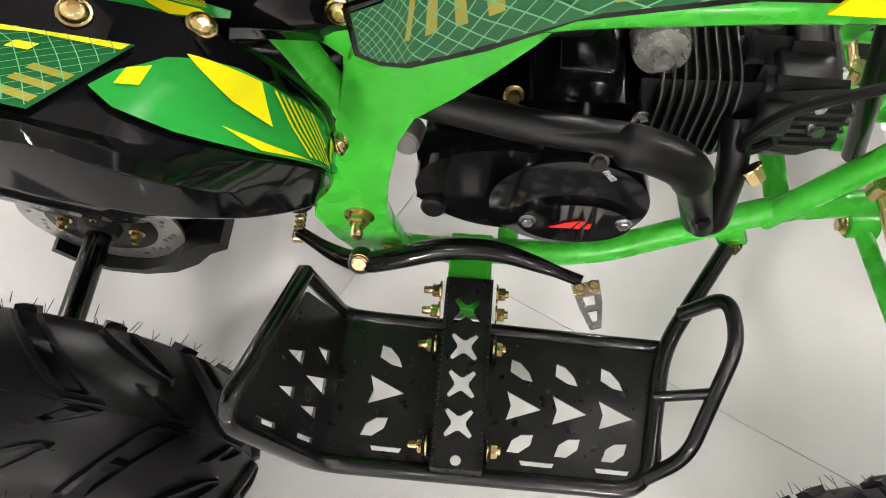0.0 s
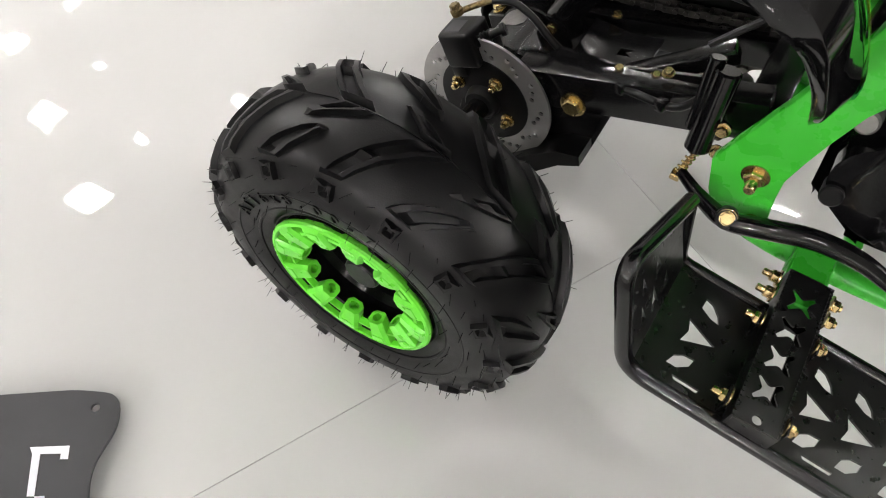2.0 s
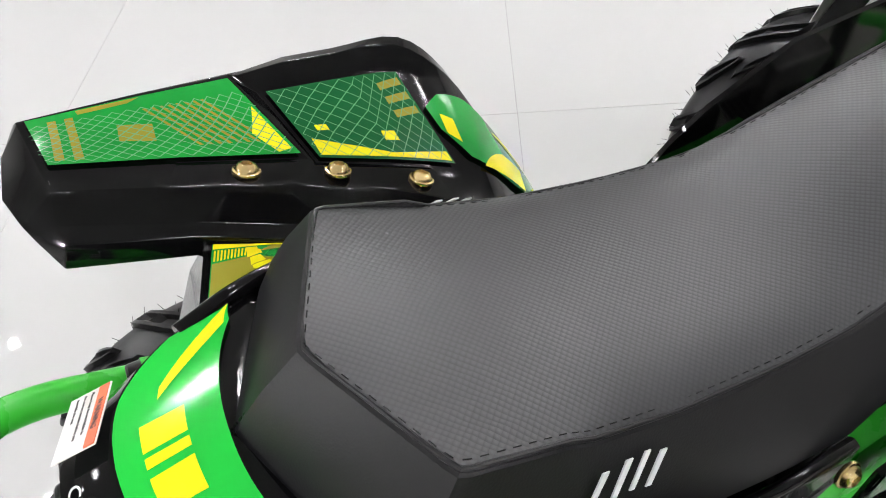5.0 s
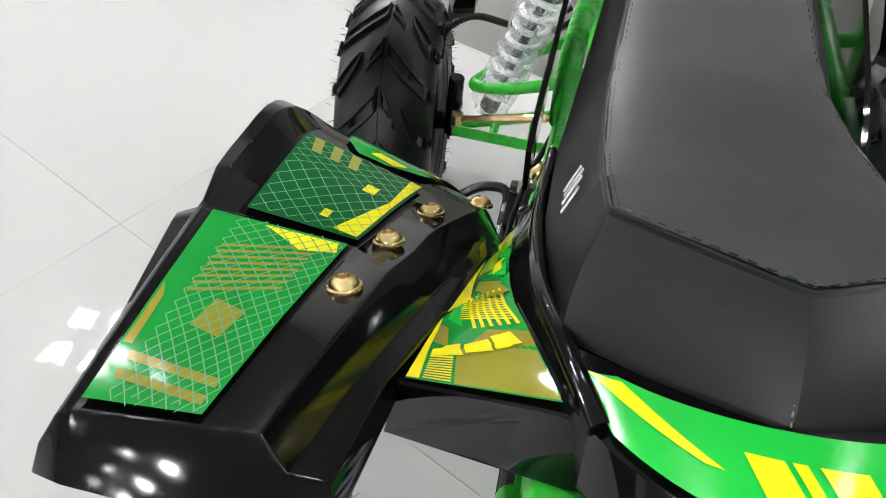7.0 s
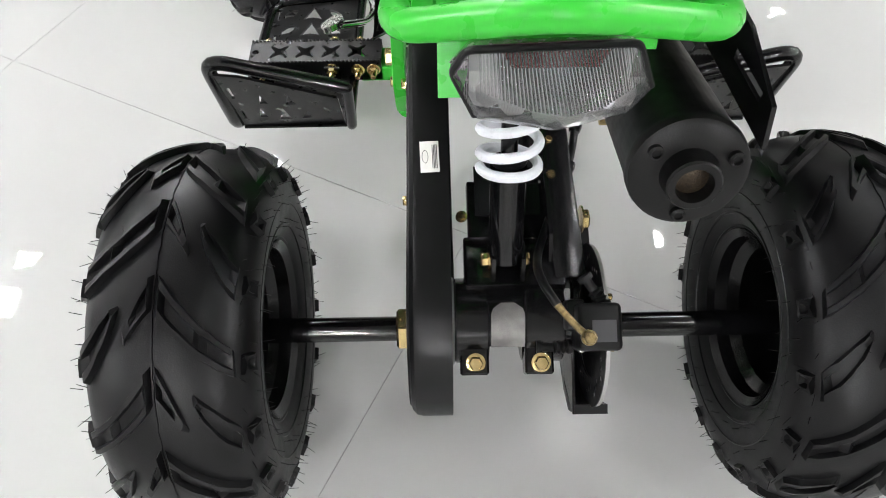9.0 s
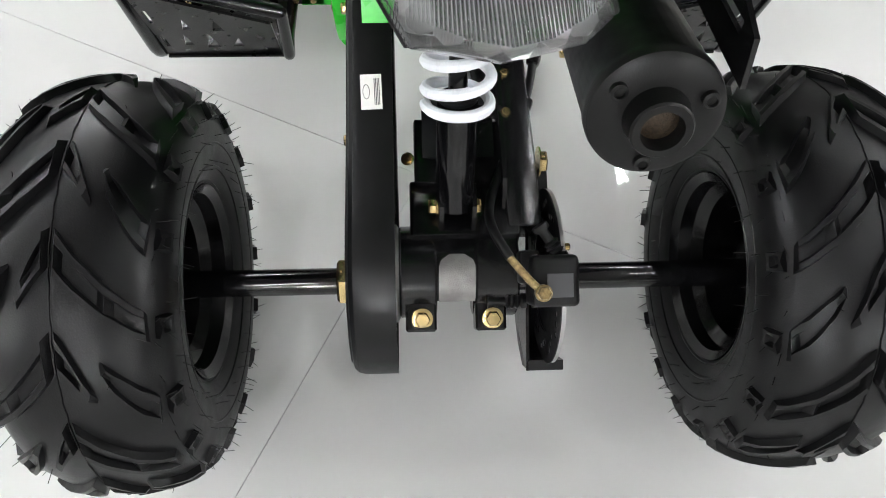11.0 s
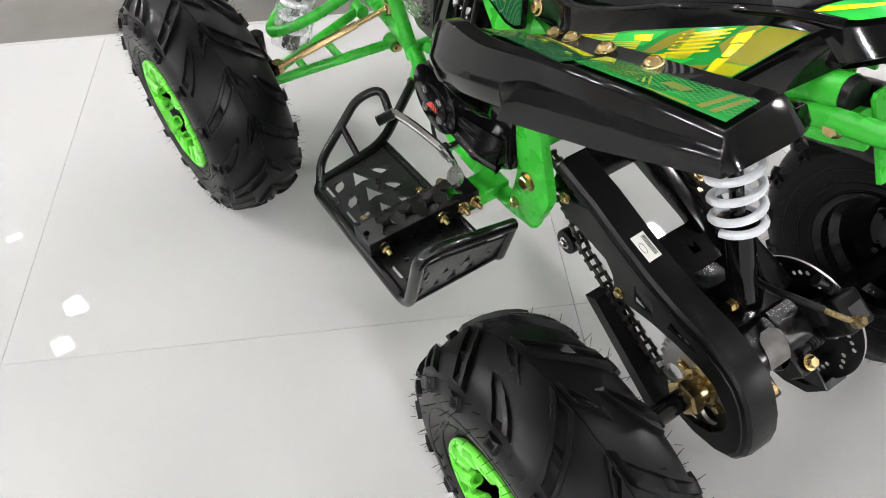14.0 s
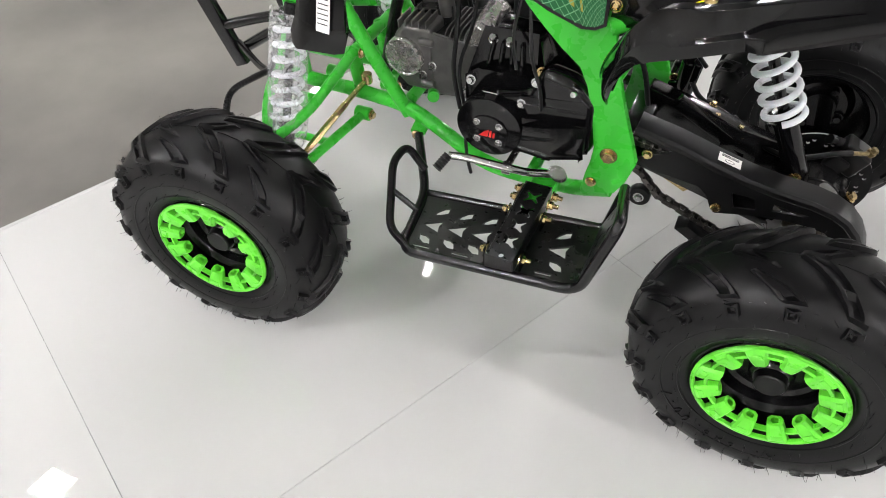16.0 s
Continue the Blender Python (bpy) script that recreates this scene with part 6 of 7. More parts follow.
def footrest(s):
    root = part("footrest_crossbar", crossbar_mesh(s), M_STEP, quad, "black steel footrest with cut-outs and a toe hoop")
    # tray sheets
    tri = lambda x, y: [(x - 0.003, y - 0.0130), (x + 0.0008, y), (x - 0.003, y + 0.0130), (x + 0.028, y + 0.001)]
    leaf_in = lambda x, y: [(x - 0.001, y + 0.003), (x, y - 0.009), (x + 0.008, y - 0.0065), (x + 0.016, y + 0.002), (x + 0.0195, y + 0.0105), (x + 0.010, y + 0.009)]
    leaf_out = lambda x, y: [(x - 0.001, y + 0.0065), (x + 0.003, y - 0.004), (x + 0.011, y - 0.0095), (x + 0.0215, y - 0.0105), (x + 0.019, y - 0.001), (x + 0.009, y + 0.0065)]

    def sheet(x0, x1, y0, y1, holes):
        bm = bmesh.new()
        c = 0.026 if x1 > 0.5 else 0.0005
        plate(bm, [(x0, y0), (x1, y0), (x1, y1 - c), (x1 - c * 0.3, y1 - c * 0.3), (x1 - c, y1), (x0, y1)], holes, 0.003, Matrix.Identity(4))
        for v in bm.verts:
            v.co.z += tray_z(v.co.x) - 0.003
            v.co.y *= s
        return part("tray_sheet", bm, M_STEP, root, "black perforated steel tray")

    sheet(0.400, 0.564, 0.178, 0.3045, [tri(0.430 + 0.041 * k, 0.246) for k in range(3)] + [leaf_in(0.430 + 0.041 * k, 0.212)[::-1] for k in range(3)] + [leaf_out(0.430 + 0.041 * k, 0.280) for k in range(3)]
          + [[(0.440, 0.2925), (0.470, 0.2925), (0.468, 0.2965), (0.442, 0.2965)], [(0.505, 0.2925), (0.535, 0.2925), (0.533, 0.2965), (0.507, 0.2965)]])
    sheet(0.270, 0.374, 0.178, 0.3045, [tri(0.308, 0.244), leaf_in(0.312, 0.211)[::-1], leaf_out(0.303, 0.278), [(0.312, 0.2925), (0.339, 0.2925), (0.337, 0.2965), (0.314, 0.2965)]])
    # upright rear guard sheet
    O = Vector((0.278, 0.182 * s, 0.218))
    U = Vector((-0.002, 0.122 * s, 0.0))
    V = Vector((-0.034, 0.0, 0.090))
    bm = bmesh.new()
    outl = [(0, 0), (1, 0), (1, 1.36), (0.80, 1.30), (0.0, 0.72)]
    hl = [[(0.30, 0.22), (0.40, 0.22), (0.32, 0.42)], [(0.50, 0.20), (0.62, 0.20), (0.55, 0.52)], [(0.72, 0.28), (0.80, 0.28), (0.76, 0.52)], [(0.40, 0.60), (0.50, 0.60), (0.45, 0.84)], [(0.66, 0.64), (0.74, 0.64), (0.70, 0.86)], [(0.93, 0.25), (0.965, 0.25), (0.965, 0.48), (0.93, 0.48)], [(0.93, 0.80), (0.965, 0.80), (0.965, 1.06), (0.93, 1.06)]]
    plate(bm, outl, hl, 0.003, Matrix.Identity(4))
    nrm = U.cross(V).normalized() * s
    for v in bm.verts:
        v.co = O + U * v.co.x + V * v.co.y - nrm * v.co.z
    part("guard_sheet", bm, M_STEP, root, "black perforated heel guard")
    # frame tube
    z = tray_z
    tube_part("edge_tube", [(0.252, 0.170 * s, 0.297), (0.229, 0.310 * s, 0.360), (0.270, 0.311 * s, z(0.27) - 0.002), (0.549, 0.308 * s, z(0.55) - 0.003), (0.568, 0.180 * s, z(0.565) + 0.004), (0.622, 0.090 * s, 0.232)], 0.0078, M_BLACK, root, 0.028, "", 14, 6)
    tube_part("inner_tube", [(0.252, 0.170 * s, 0.297), (0.272, 0.174 * s, 0.214), (0.300, 0.177 * s, z(0.30) - 0.002), (0.565, 0.177 * s, z(0.565))], 0.0065, M_BLACK, root, 0.02)
    tube_part("toe_hoop", [(0.546, 0.298 * s, z(0.55)), (0.584, 0.278 * s, 0.194), (0.618, 0.190 * s, 0.250), (0.612, 0.150 * s, 0.256), (0.580, 0.154 * s, 0.218)], 0.0068, M_BLACK, root, 0.03, "", 14, 6)
    tube_part("hoop_rung", [(0.560, 0.226 * s, 0.194), (0.602, 0.228 * s, 0.226)], 0.005, M_BLACK, root)
    # clamp at the frame
    bm = bmesh.new()
    box(bm, (0.026, 0.012, 0.032), pose(0.624, 0.080 * s, 0.238, 0, -25, 0), 0.003, 2)
    part("clamp", bm, M_GREEN, root, "green welded frame lug")
    bolts("clamp_bolt", [((0.627, 0.086 * s, 0.228), (0, s * 0.8, 0.5))], root, af=0.013, head=0.007)
    for x, d in ((0.362, -1), (0.412, 1)):
        places = [((x, 0.203 * s, 0.2285), (d, 0, 0)), ((x, 0.291 * s, 0.2265), (d, 0, 0)), ((x, 0.150 * s, 0.2275), (d, 0, 0)), ((x, 0.170 * s, 0.2275), (d, 0, 0))]
        bolts("bar_bolt", places, root, af=0.0115, head=0.007, stud=0.008 if d < 0 else 0.003)
    for x in (0.357, 0.417):
        for y in (0.203, 0.291):
            bm = bmesh.new()
            box(bm, (0.003, 0.020, 0.028), Matrix.Translation((x + (0.002 if x < 0.4 else -0.003), y * s, 0.221)), 0.001, 1)
            part("bolt_tab", bm, M_BLACK, root)


def crossbar_mesh(s):
    bm = bmesh.new()
    holes = [star(0.3870, 0.172 + 0.0335 * k, 0.0155) for k in range(4)] + [disc(12, 0.0045, (0.387, 0.303))]
    plate(bm, [(0.366, 0.140), (0.409, 0.140), (0.409, 0.310), (0.366, 0.310)], holes, 0.0025, Matrix.Translation((0, 0, 0.2345)))
    for x in (0.366, 0.4065):
        box(bm, (0.0025, 0.170, 0.028), Matrix.Translation((x + 0.00125, 0.225, 0.2204)))
        for k in range(34):
            box(bm, (0.0022, 0.0026, 0.0022), Matrix.Translation((x + 0.00125, 0.143 + 0.005 * k, 0.2378)))
    box(bm, (0.038, 0.0025, 0.028), Matrix.Translation((0.3875, 0.309, 0.2204)))
    bmesh.ops.scale(bm, vec=(1, s, 1), verts=bm.verts[:])
    return bm


for s in (1, -1):
    footrest(s)

# ---- brake pedal and master cylinder, right side ----
bm = bmesh.new()
pts = rounded([(0.231, -0.118, 0.268), (0.262, -0.134, 0.262), (0.290, -0.142, 0.258), (0.325, -0.139, 0.270), (0.365, -0.131, 0.279), (0.410, -0.131, 0.280), (0.450, -0.140, 0.273), (0.484, -0.153, 0.274)], 0.03)
n = len(pts)
tube(bm, pts, [0.0055 + 0.0050 * math.sin(math.pi * min(1, (k / (n - 1)) * 1.05)) ** 0.7 for k in range(n)], 14)
pedal = part("brake_pedal", bm, M_ENGINE, quad, "black forged brake pedal with a steel toe plate")
bm = bmesh.new()
lathe(bm, [(0.011, 0), (0.011, 0.012), (0.009, 0.014)], 24, Matrix.Translation((0.290, -0.136, 0.259)) @ frame_of((0, -0.75, 0.6)))
part("pedal_boss", bm, M_SATIN, pedal)
bolts("pedal_bolt", [((0.290, -0.145, 0.267), (0, -0.75, 0.6))], pedal, af=0.012, head=0.003)
bm = bmesh.new()
m = basis((0.490, -0.168, 0.272), (0.25, -0.9, -0.15), (0.9, 0.25, 0.1))
plate(bm, [(-0.014, -0.012), (0.006, -0.010), (0.026, -0.005), (0.026, 0.004), (0.006, 0.010), (-0.014, 0.012)], [[(-0.002, -0.005), (0.006, -0.004), (0.006, 0.004), (-0.002, 0.005)][::-1], [(0.011, -0.004), (0.020, -0.002), (0.020, 0.002), (0.011, 0.004)][::-1]], 0.004, m)
part("toe_plate", bm, M_STEEL, pedal, "bright steel toe plate")
bolts("toe_bolt", [(m @ Vector((-0.009, -0.006, 0.004)), m.to_3x3() @ Vector((0, 0, 1))), (m @ Vector((-0.009, 0.006, 0.004)), m.to_3x3() @ Vector((0, 0, 1)))], pedal, af=0.007, head=0.004)
bm = bmesh.new()
rod(bm, (0.234, -0.100, 0.285), (0.226, -0.078, 0.368), 0.0125, 20, None, 0.002)
rod(bm, (0.222, -0.092, 0.300), (0.212, -0.070, 0.370), 0.008, 16, None, 0.001)
box(bm, (0.034, 0.012, 0.018), pose(0.236, -0.088, 0.312, 0, 20, 0), 0.003, 2)
mc = part("brake_master_cylinder", bm, M_ENGINE, quad, "black rear brake master cylinder")
bm = bmesh.new()
coil(bm, (0.230, -0.117, 0.266), (0.235, -0.104, 0.286), 0.0042, 0.0013, 5, 12)
rod(bm, (0.229, -0.119, 0.262), (0.236, -0.102, 0.290), 0.0024, 10)
box(bm, (0.010, 0.010, 0.008), Matrix.Translation((0.229, -0.120, 0.262)), 0.001, 1)
part("push_rod", bm, M_ZINC, mc, "gold push rod with a spring")
bolts("cylinder_bolt", [((0.247, -0.096, 0.318), (0, -1, 0.2)), ((0.252, -0.098, 0.292), (0, -1, 0.2))], mc, af=0.010, head=0.005)

# ---- gear lever, left side ----
bm = bmesh.new()
pts = rounded([(0.525, 0.176, 0.280), (0.500, 0.166, 0.276), (0.470, 0.155, 0.266), (0.440, 0.148, 0.260), (0.405, 0.156, 0.268), (0.375, 0.172, 0.288), (0.352, 0.184, 0.304)], 0.03)
tube(bm, pts, 0.0062, 12, flat=0.7)
lever = part("gear_lever", bm, M_CHROME, quad, "chrome heel and toe gear lever")
bm = bmesh.new()
prof = []
for k in range(13):
    prof.append((0.0068 if k % 2 else 0.0082, k * 0.0022))
lathe(bm, prof, 18, Matrix.Translation((0.526, 0.176, 0.279)) @ frame_of((0.35, 0.85, -0.40)))
part("toe_rubber", bm, M_RUBBER, lever, "ribbed black toe rubber")
bm = bmesh.new()
m = basis((0.346, 0.190, 0.310), (0.80, -0.52, -0.05), (0.50, 0.78, -0.30))
plate(bm, disc(24, 0.0165, (0, 0), 0, 0.62), [], 0.007, m @ Matrix.Translation((0, 0, -0.003)))
for i in range(-6, 7):
    for j in range(-4, 5):
        if (i * 0.0031) ** 2 + (j * 0.0031 / 0.62) ** 2 < 0.0147 ** 2:
            box(bm, (0.0020, 0.0020, 0.0014), m @ Matrix.Translation((i * 0.0031, j * 0.0031, 0.0045)))
part("heel_pad", bm, M_STEEL, lever, "knurled chrome heel pad")
bm = bmesh.new()
box(bm, (0.016, 0.014, 0.018), Matrix.Translation((0.440, 0.146, 0.258)), 0.003, 2)
rod(bm, (0.440, 0.09, 0.260), (0.440, 0.15, 0.260), 0.006, 14)
part("lever_boss", bm, M_STEEL, lever)


# ---- engine ----
def rounded_block(bm, pts, y0, y1, bevel=0.006):
    """A cast block: outline in x-z, from y0 to y1, edges rounded."""
    t = bmesh.new()
    plate(t, pts, [], abs(y1 - y0), XZ(max(y0, y1)))
    bmesh.ops.dissolve_limit(t, angle_limit=0.01, verts=t.verts[:], edges=t.edges[:])
    es = [e for e in t.edges if len(e.link_faces) == 2 and e.calc_face_angle(0) > 0.3]
    bmesh.ops.bevel(t, geom=es, offset=bevel, segments=3, affect="EDGES", profile=0.5, clamp_overlap=True)
    me = bpy.data.meshes.new("block")
    t.to_mesh(me)
    t.free()
    bm.from_mesh(me)
    bpy.data.meshes.remove(me)


def oval(cx, cz, rx, rz, n=28, tilt=0.0):
    c, s_ = math.cos(tilt), math.sin(tilt)
    return [(cx + rx * math.cos(a) * c - rz * math.sin(a) * s_, cz + rx * math.cos(a) * s_ + rz * math.sin(a) * c) for a in [2 * math.pi * k / n for k in range(n)]]


bm = bmesh.new()
rounded_block(bm, [(0.345, 0.300), (0.350, 0.385), (0.385, 0.400), (0.470, 0.402), (0.502, 0.388), (0.520, 0.375), (0.522, 0.300), (0.500, 0.270), (0.400, 0.262)], -0.088, 0.100, 0.008)
engine = part("engine", bm, M_ENGINE, quad, "black horizontal engine with a grey cylinder head")
bm = bmesh.new()
rounded_block(bm, [(0.400, 0.390), (0.425, 0.450), (0.490, 0.448), (0.512, 0.385)], 0.035, 0.090, 0.012)
rounded_block(bm, [(0.436, 0.440), (0.448, 0.462), (0.482, 0.461), (0.492, 0.440)], 0.045, 0.084, 0.005)
for k in range(4):
    rounded_block(bm, [(0.436 + 0.018 * k, 0.396), (0.442 + 0.018 * k, 0.396), (0.444 + 0.014 * k, 0.442), (0.438 + 0.014 * k, 0.442)], 0.086, 0.097, 0.002)
part("timing_case", bm, M_ENGINE, engine, "black upper crankcase")
bm = bmesh.new()
rounded_block(bm, [(0.425, 0.396), (0.430, 0.412), (0.500, 0.408), (0.503, 0.390)], -0.070, 0.030, 0.003)
rounded_block(bm, [(0.445, 0.405), (0.450, 0.424), (0.490, 0.421), (0.494, 0.402)], -0.050, 0.030, 0.003)
part("breather_cover", bm, M_ENGINE, engine)
# right cover
bm = bmesh.new()
rounded_block(bm, oval(0.420, 0.339, 0.078, 0.060, 64, -0.10), -0.108, -0.086, 0.007)
rounded_block(bm, oval(0.465, 0.337, 0.063, 0.064, 64), -0.1165, -0.100, 0.006)
part("clutch_cover", bm, M_ENGINE, engine, "black round clutch cover")
bm = bmesh.new()
rounded_block(bm, oval(0.472, 0.317, 0.046, 0.031, 64), -0.1215, -0.114, 0.002)
cp = part("cover_plate", bm, M_ENGINE, quad, "black oval cover plate")
bolts("cover_screw", [((0.434, -0.1215, 0.3225), (0, -1, 0.1)), ((0.511, -0.1205, 0.3225), (0, -1, 0.1))], cp, M_STEEL, af=0.009, head=0.004)
bm = bmesh.new()
m = Matrix.Translation((0.472, -0.1222, 0.317)) @ XZ(0.0)
for pl_ in ([(-0.020, -0.005), (-0.006, 0.004), (0.004, 0.008), (-0.002, -0.005)], [(0.000, -0.005), (0.005, 0.007), (0.009, 0.007), (0.005, -0.005)], [(0.009, -0.005), (0.011, 0.004), (0.014, 0.004), (0.013, -0.005)]):
    plate(bm, pl_, [], 0.0006, m)
part("red_mark", bm, M_RED, cp, "red slanted maker's mark")
letters("cast_code", "FH02", 0.007, basis((0.484, -0.1172, 0.391), (0.55, 0.0, -0.80), (0.80, 0.0, 0.55)), M_SILVERINK, engine)
# left cover
bm = bmesh.new()
rounded_block(bm, [(0.318, 0.300), (0.318, 0.385), (0.350, 0.418), (0.400, 0.430), (0.420, 0.385), (0.500, 0.365), (0.520, 0.320), (0.490, 0.275), (0.420, 0.268), (0.350, 0.275)], 0.085, 0.124, 0.015)
lc = part("crankcase_cover", bm, M_ENGINE, quad, "black left crankcase cover")
bm = bmesh.new()
rounded_block(bm, oval(0.473, 0.322, 0.052, 0.050, 32), 0.10, 0.141, 0.011)
part("stator_cover", bm, M_ENGINE, lc, "black round stator cover")
bm = bmesh.new()
rod(bm, (0.452, 0.112, 0.316), (0.338, 0.108, 0.328), 0.027, 28, None, 0.010)
for a, b in (((0.436, 0.124, 0.364), (0.332, 0.121, 0.372)), ((0.430, 0.124, 0.378), (0.336, 0.121, 0.388)), ((0.426, 0.124, 0.284), (0.352, 0.121, 0.292))):
    rib = bmesh.new()
    beam(rib, a, b, 0.006, 0.005)
    part("cover_rib", rib, M_ENGINE, lc)
rounded_block(bm, [(0.330, 0.305), (0.330, 0.350), (0.400, 0.345), (0.440, 0.330), (0.440, 0.295), (0.380, 0.290)], 0.12, 0.136, 0.007)
part("shaft_bulge", bm, M_ENGINE, lc, "rounded bulge of the cover")
bm = bmesh.new()
rounded_block(bm, oval(0.473, 0.316, 0.032, 0.028, 28), 0.136, 0.1435, 0.002)
cp = part("cover_plate", bm, M_ENGINE, lc, "black oval cover plate")
bm = bmesh.new()
m = Matrix.Translation((0.473, 0.1445, 0.314)) @ Matrix(((-1, 0, 0, 0), (0, 0, 1, 0), (0, 1, 0, 0), (0, 0, 0, 1)))
for pl_ in ([(-0.014, -0.006), (-0.004, 0.004), (0.003, 0.007), (0.000, -0.006)], [(0.002, -0.006), (0.004, 0.006), (0.007, 0.006), (0.006, -0.006)], [(0.008, -0.006), (0.009, 0.003), (0.012, 0.003), (0.011, -0.006)]):
    plate(bm, pl_, [], 0.0006, m)
part("red_mark", bm, M_RED, lc, "red slanted maker's mark")
bolts("cover_screw", [((0.473 + 0.025 * math.cos(a), 0.1435, 0.316 + 0.022 * math.sin(a)), (0, 1, 0)) for a in (0.8, 2.4, 3.9, 5.5)], lc, M_STEEL, af=0.008, head=0.003)
bolts("case_screw", [((0.408, 0.121, 0.405), (0, 1, 0.2)), ((0.352, 0.120, 0.400), (0, 1, 0.2)), ((0.428, 0.123, 0.366), (0, 1, 0.2))], lc, M_STEEL, af=0.009, head=0.005)
bolts("engine_bolt", [((0.417, -0.060, 0.402), (0, -0.8, 0.6)), ((0.405, 0.104, 0.412), (0, 1, 0.3))], engine, af=0.0105, head=0.008)
bm = bmesh.new()
box(bm, (0.020, 0.0006, 0.010), Matrix.Translation((0.476, 0.128, 0.376)) @ pose(0, 0, 0, -50, 0, 0))
part("case_label", bm, M_LABEL, lc)
# oil filler knob and drain
bm = bmesh.new()
rod(bm, (0.342, -0.085, 0.392), (0.339, -0.108, 0.400), 0.0105, 24, None, 0.002)
part("filler_cap", bm, M_CAST, engine, "grey oil filler cap")
bm = bmesh.new()
rod(bm, (0.357, -0.090, 0.312), (0.355, -0.116, 0.318), 0.0105, 24, None, 0.002)
part("drain_plug", bm, M_SATIN, engine)
# finned cylinder and head
def fin_outline(w, z0, z1, r):
    pts = []
    for cy, cz, a0 in ((w - r, z0 + r, -90), (w - r, z1 - r, 0), (-w + r, z1 - r, 90), (-w + r, z0 + r, 180)):
        pts += [(cy + r * math.cos(radians(a0 + 15 * q)), cz + r * math.sin(radians(a0 + 15 * q))) for q in range(7)]
    return pts


for k in range(8):
    x = 0.5275 + 0.0082 * k
    bm = bmesh.new()
    plate(bm, fin_outline(0.0515, 0.309, 0.410, 0.022), [], 0.0020, basis((x - 0.001, 0, 0), (0, 1, 0), (0, 0, 1)))
    fin = part("cooling_fin", bm, M_FIN, engine)
    # bare machined edge
    bm = bmesh.new()
    tube(bm, [(x, y, z) for y, z in fin_outline(0.0515, 0.309, 0.410, 0.022)], 0.0011, 6, closed=True)
    part("fin_edge", bm, M_ALU, fin, "bare machined fin edge")
bm = bmesh.new()
rounded_block(bm, [(0.518, 0.318), (0.602, 0.318), (0.602, 0.398), (0.518, 0.398)], -0.040, 0.042, 0.006)
part("cylinder", bm, M_FIN, engine, "dark cast cylinder")
bm = bmesh.new()
rounded_block(bm, [(0.602, 0.300), (0.654, 0.300), (0.672, 0.318), (0.672, 0.392), (0.655, 0.412), (0.604, 0.414)], -0.036, 0.058, 0.007)
rounded_block(bm, [(0.532, 0.306), (0.604, 0.302), (0.604, 0.404), (0.532, 0.396)], 0.050, 0.0575, 0.003)
head = part("cylinder_head", bm, M_ALU, quad, "grey cast cylinder head")
for k in range(5):
    bm = bmesh.new()
    rounded_block(bm, [(0.612 + 0.012 * k, 0.405), (0.6146 + 0.012 * k, 0.405), (0.6146 + 0.012 * k, 0.4235 - 0.001 * k), (0.612 + 0.012 * k, 0.4235 - 0.001 * k)], 0.012, 0.056, 0.0006)
    part("head_fin", bm, M_ALU, head)
# right-hand fins and cover in the dark material, shade put into the colour
for k in range(5):
    bm = bmesh.new()
    rounded_block(bm, [(0.630, 0.346 + 0.0105 * k), (0.671, 0.346 + 0.0105 * k), (0.671, 0.3490 + 0.0105 * k), (0.630, 0.3490 + 0.0105 * k)], -0.0560, -0.040, 0.0006)
    part("head_fin", bm, M_FIN, head)
bm = bmesh.new()
rounded_block(bm, [(0.600, 0.334), (0.650, 0.334), (0.666, 0.346), (0.666, 0.392), (0.652, 0.411), (0.602, 0.413)], -0.0520, -0.0350, 0.006)
rounded_block(bm, [(0.606, 0.398), (0.660, 0.396), (0.652, 0.418), (0.608, 0.421)], -0.050, 0.010, 0.004)
rounded_block(bm, [(0.600, 0.362), (0.630, 0.362), (0.628, 0.400), (0.602, 0.400)], -0.0600, -0.0500, 0.005)
rounded_block(bm, [(0.607, 0.370), (0.624, 0.370), (0.623, 0.392), (0.608, 0.392)], -0.0640, -0.0580, 0.004)
part("rocker_cover", bm, M_FIN, head, "right side of the cylinder head, coloured dark for shade")
for x, y in ((0.590, -0.008), (0.618, -0.012)):
    bm = bmesh.new()
    rounded_block(bm, [(x, 0.405), (x + 0.024, 0.405), (x + 0.023, 0.428), (x + 0.001, 0.428)], y - 0.012, y + 0.016, 0.004)
    part("valve_cap", bm, M_FIN, head, "dark square valve cover")
bm = bmesh.new()
rod(bm, (0.600, 0.0, 0.412), (0.604, 0.004, 0.470), 0.013, 20, None, 0.002)
part("intake_pipe", bm, M_ALU, head, "grey intake pipe")
for z0 in (0.318, 0.392):
    bm = bmesh.new()
    rod(bm, (0.600, 0.060, z0), (0.624, 0.060, z0), 0.006, 12, None, 0.001)
    part("head_lug", bm, M_ALU, head)
bm = bmesh.new()
lathe(bm, [(0.034, 0.052), (0.034, 0.063), (0.032, 0.0665), (0.029, 0.067), (0.028, 0.066), (0.0, 0.068)], 40, Matrix.Translation((0.653, 0, 0.359)) @ yz)
part("cam_cover", bm, M_CAN, head, "polished round cam cover")
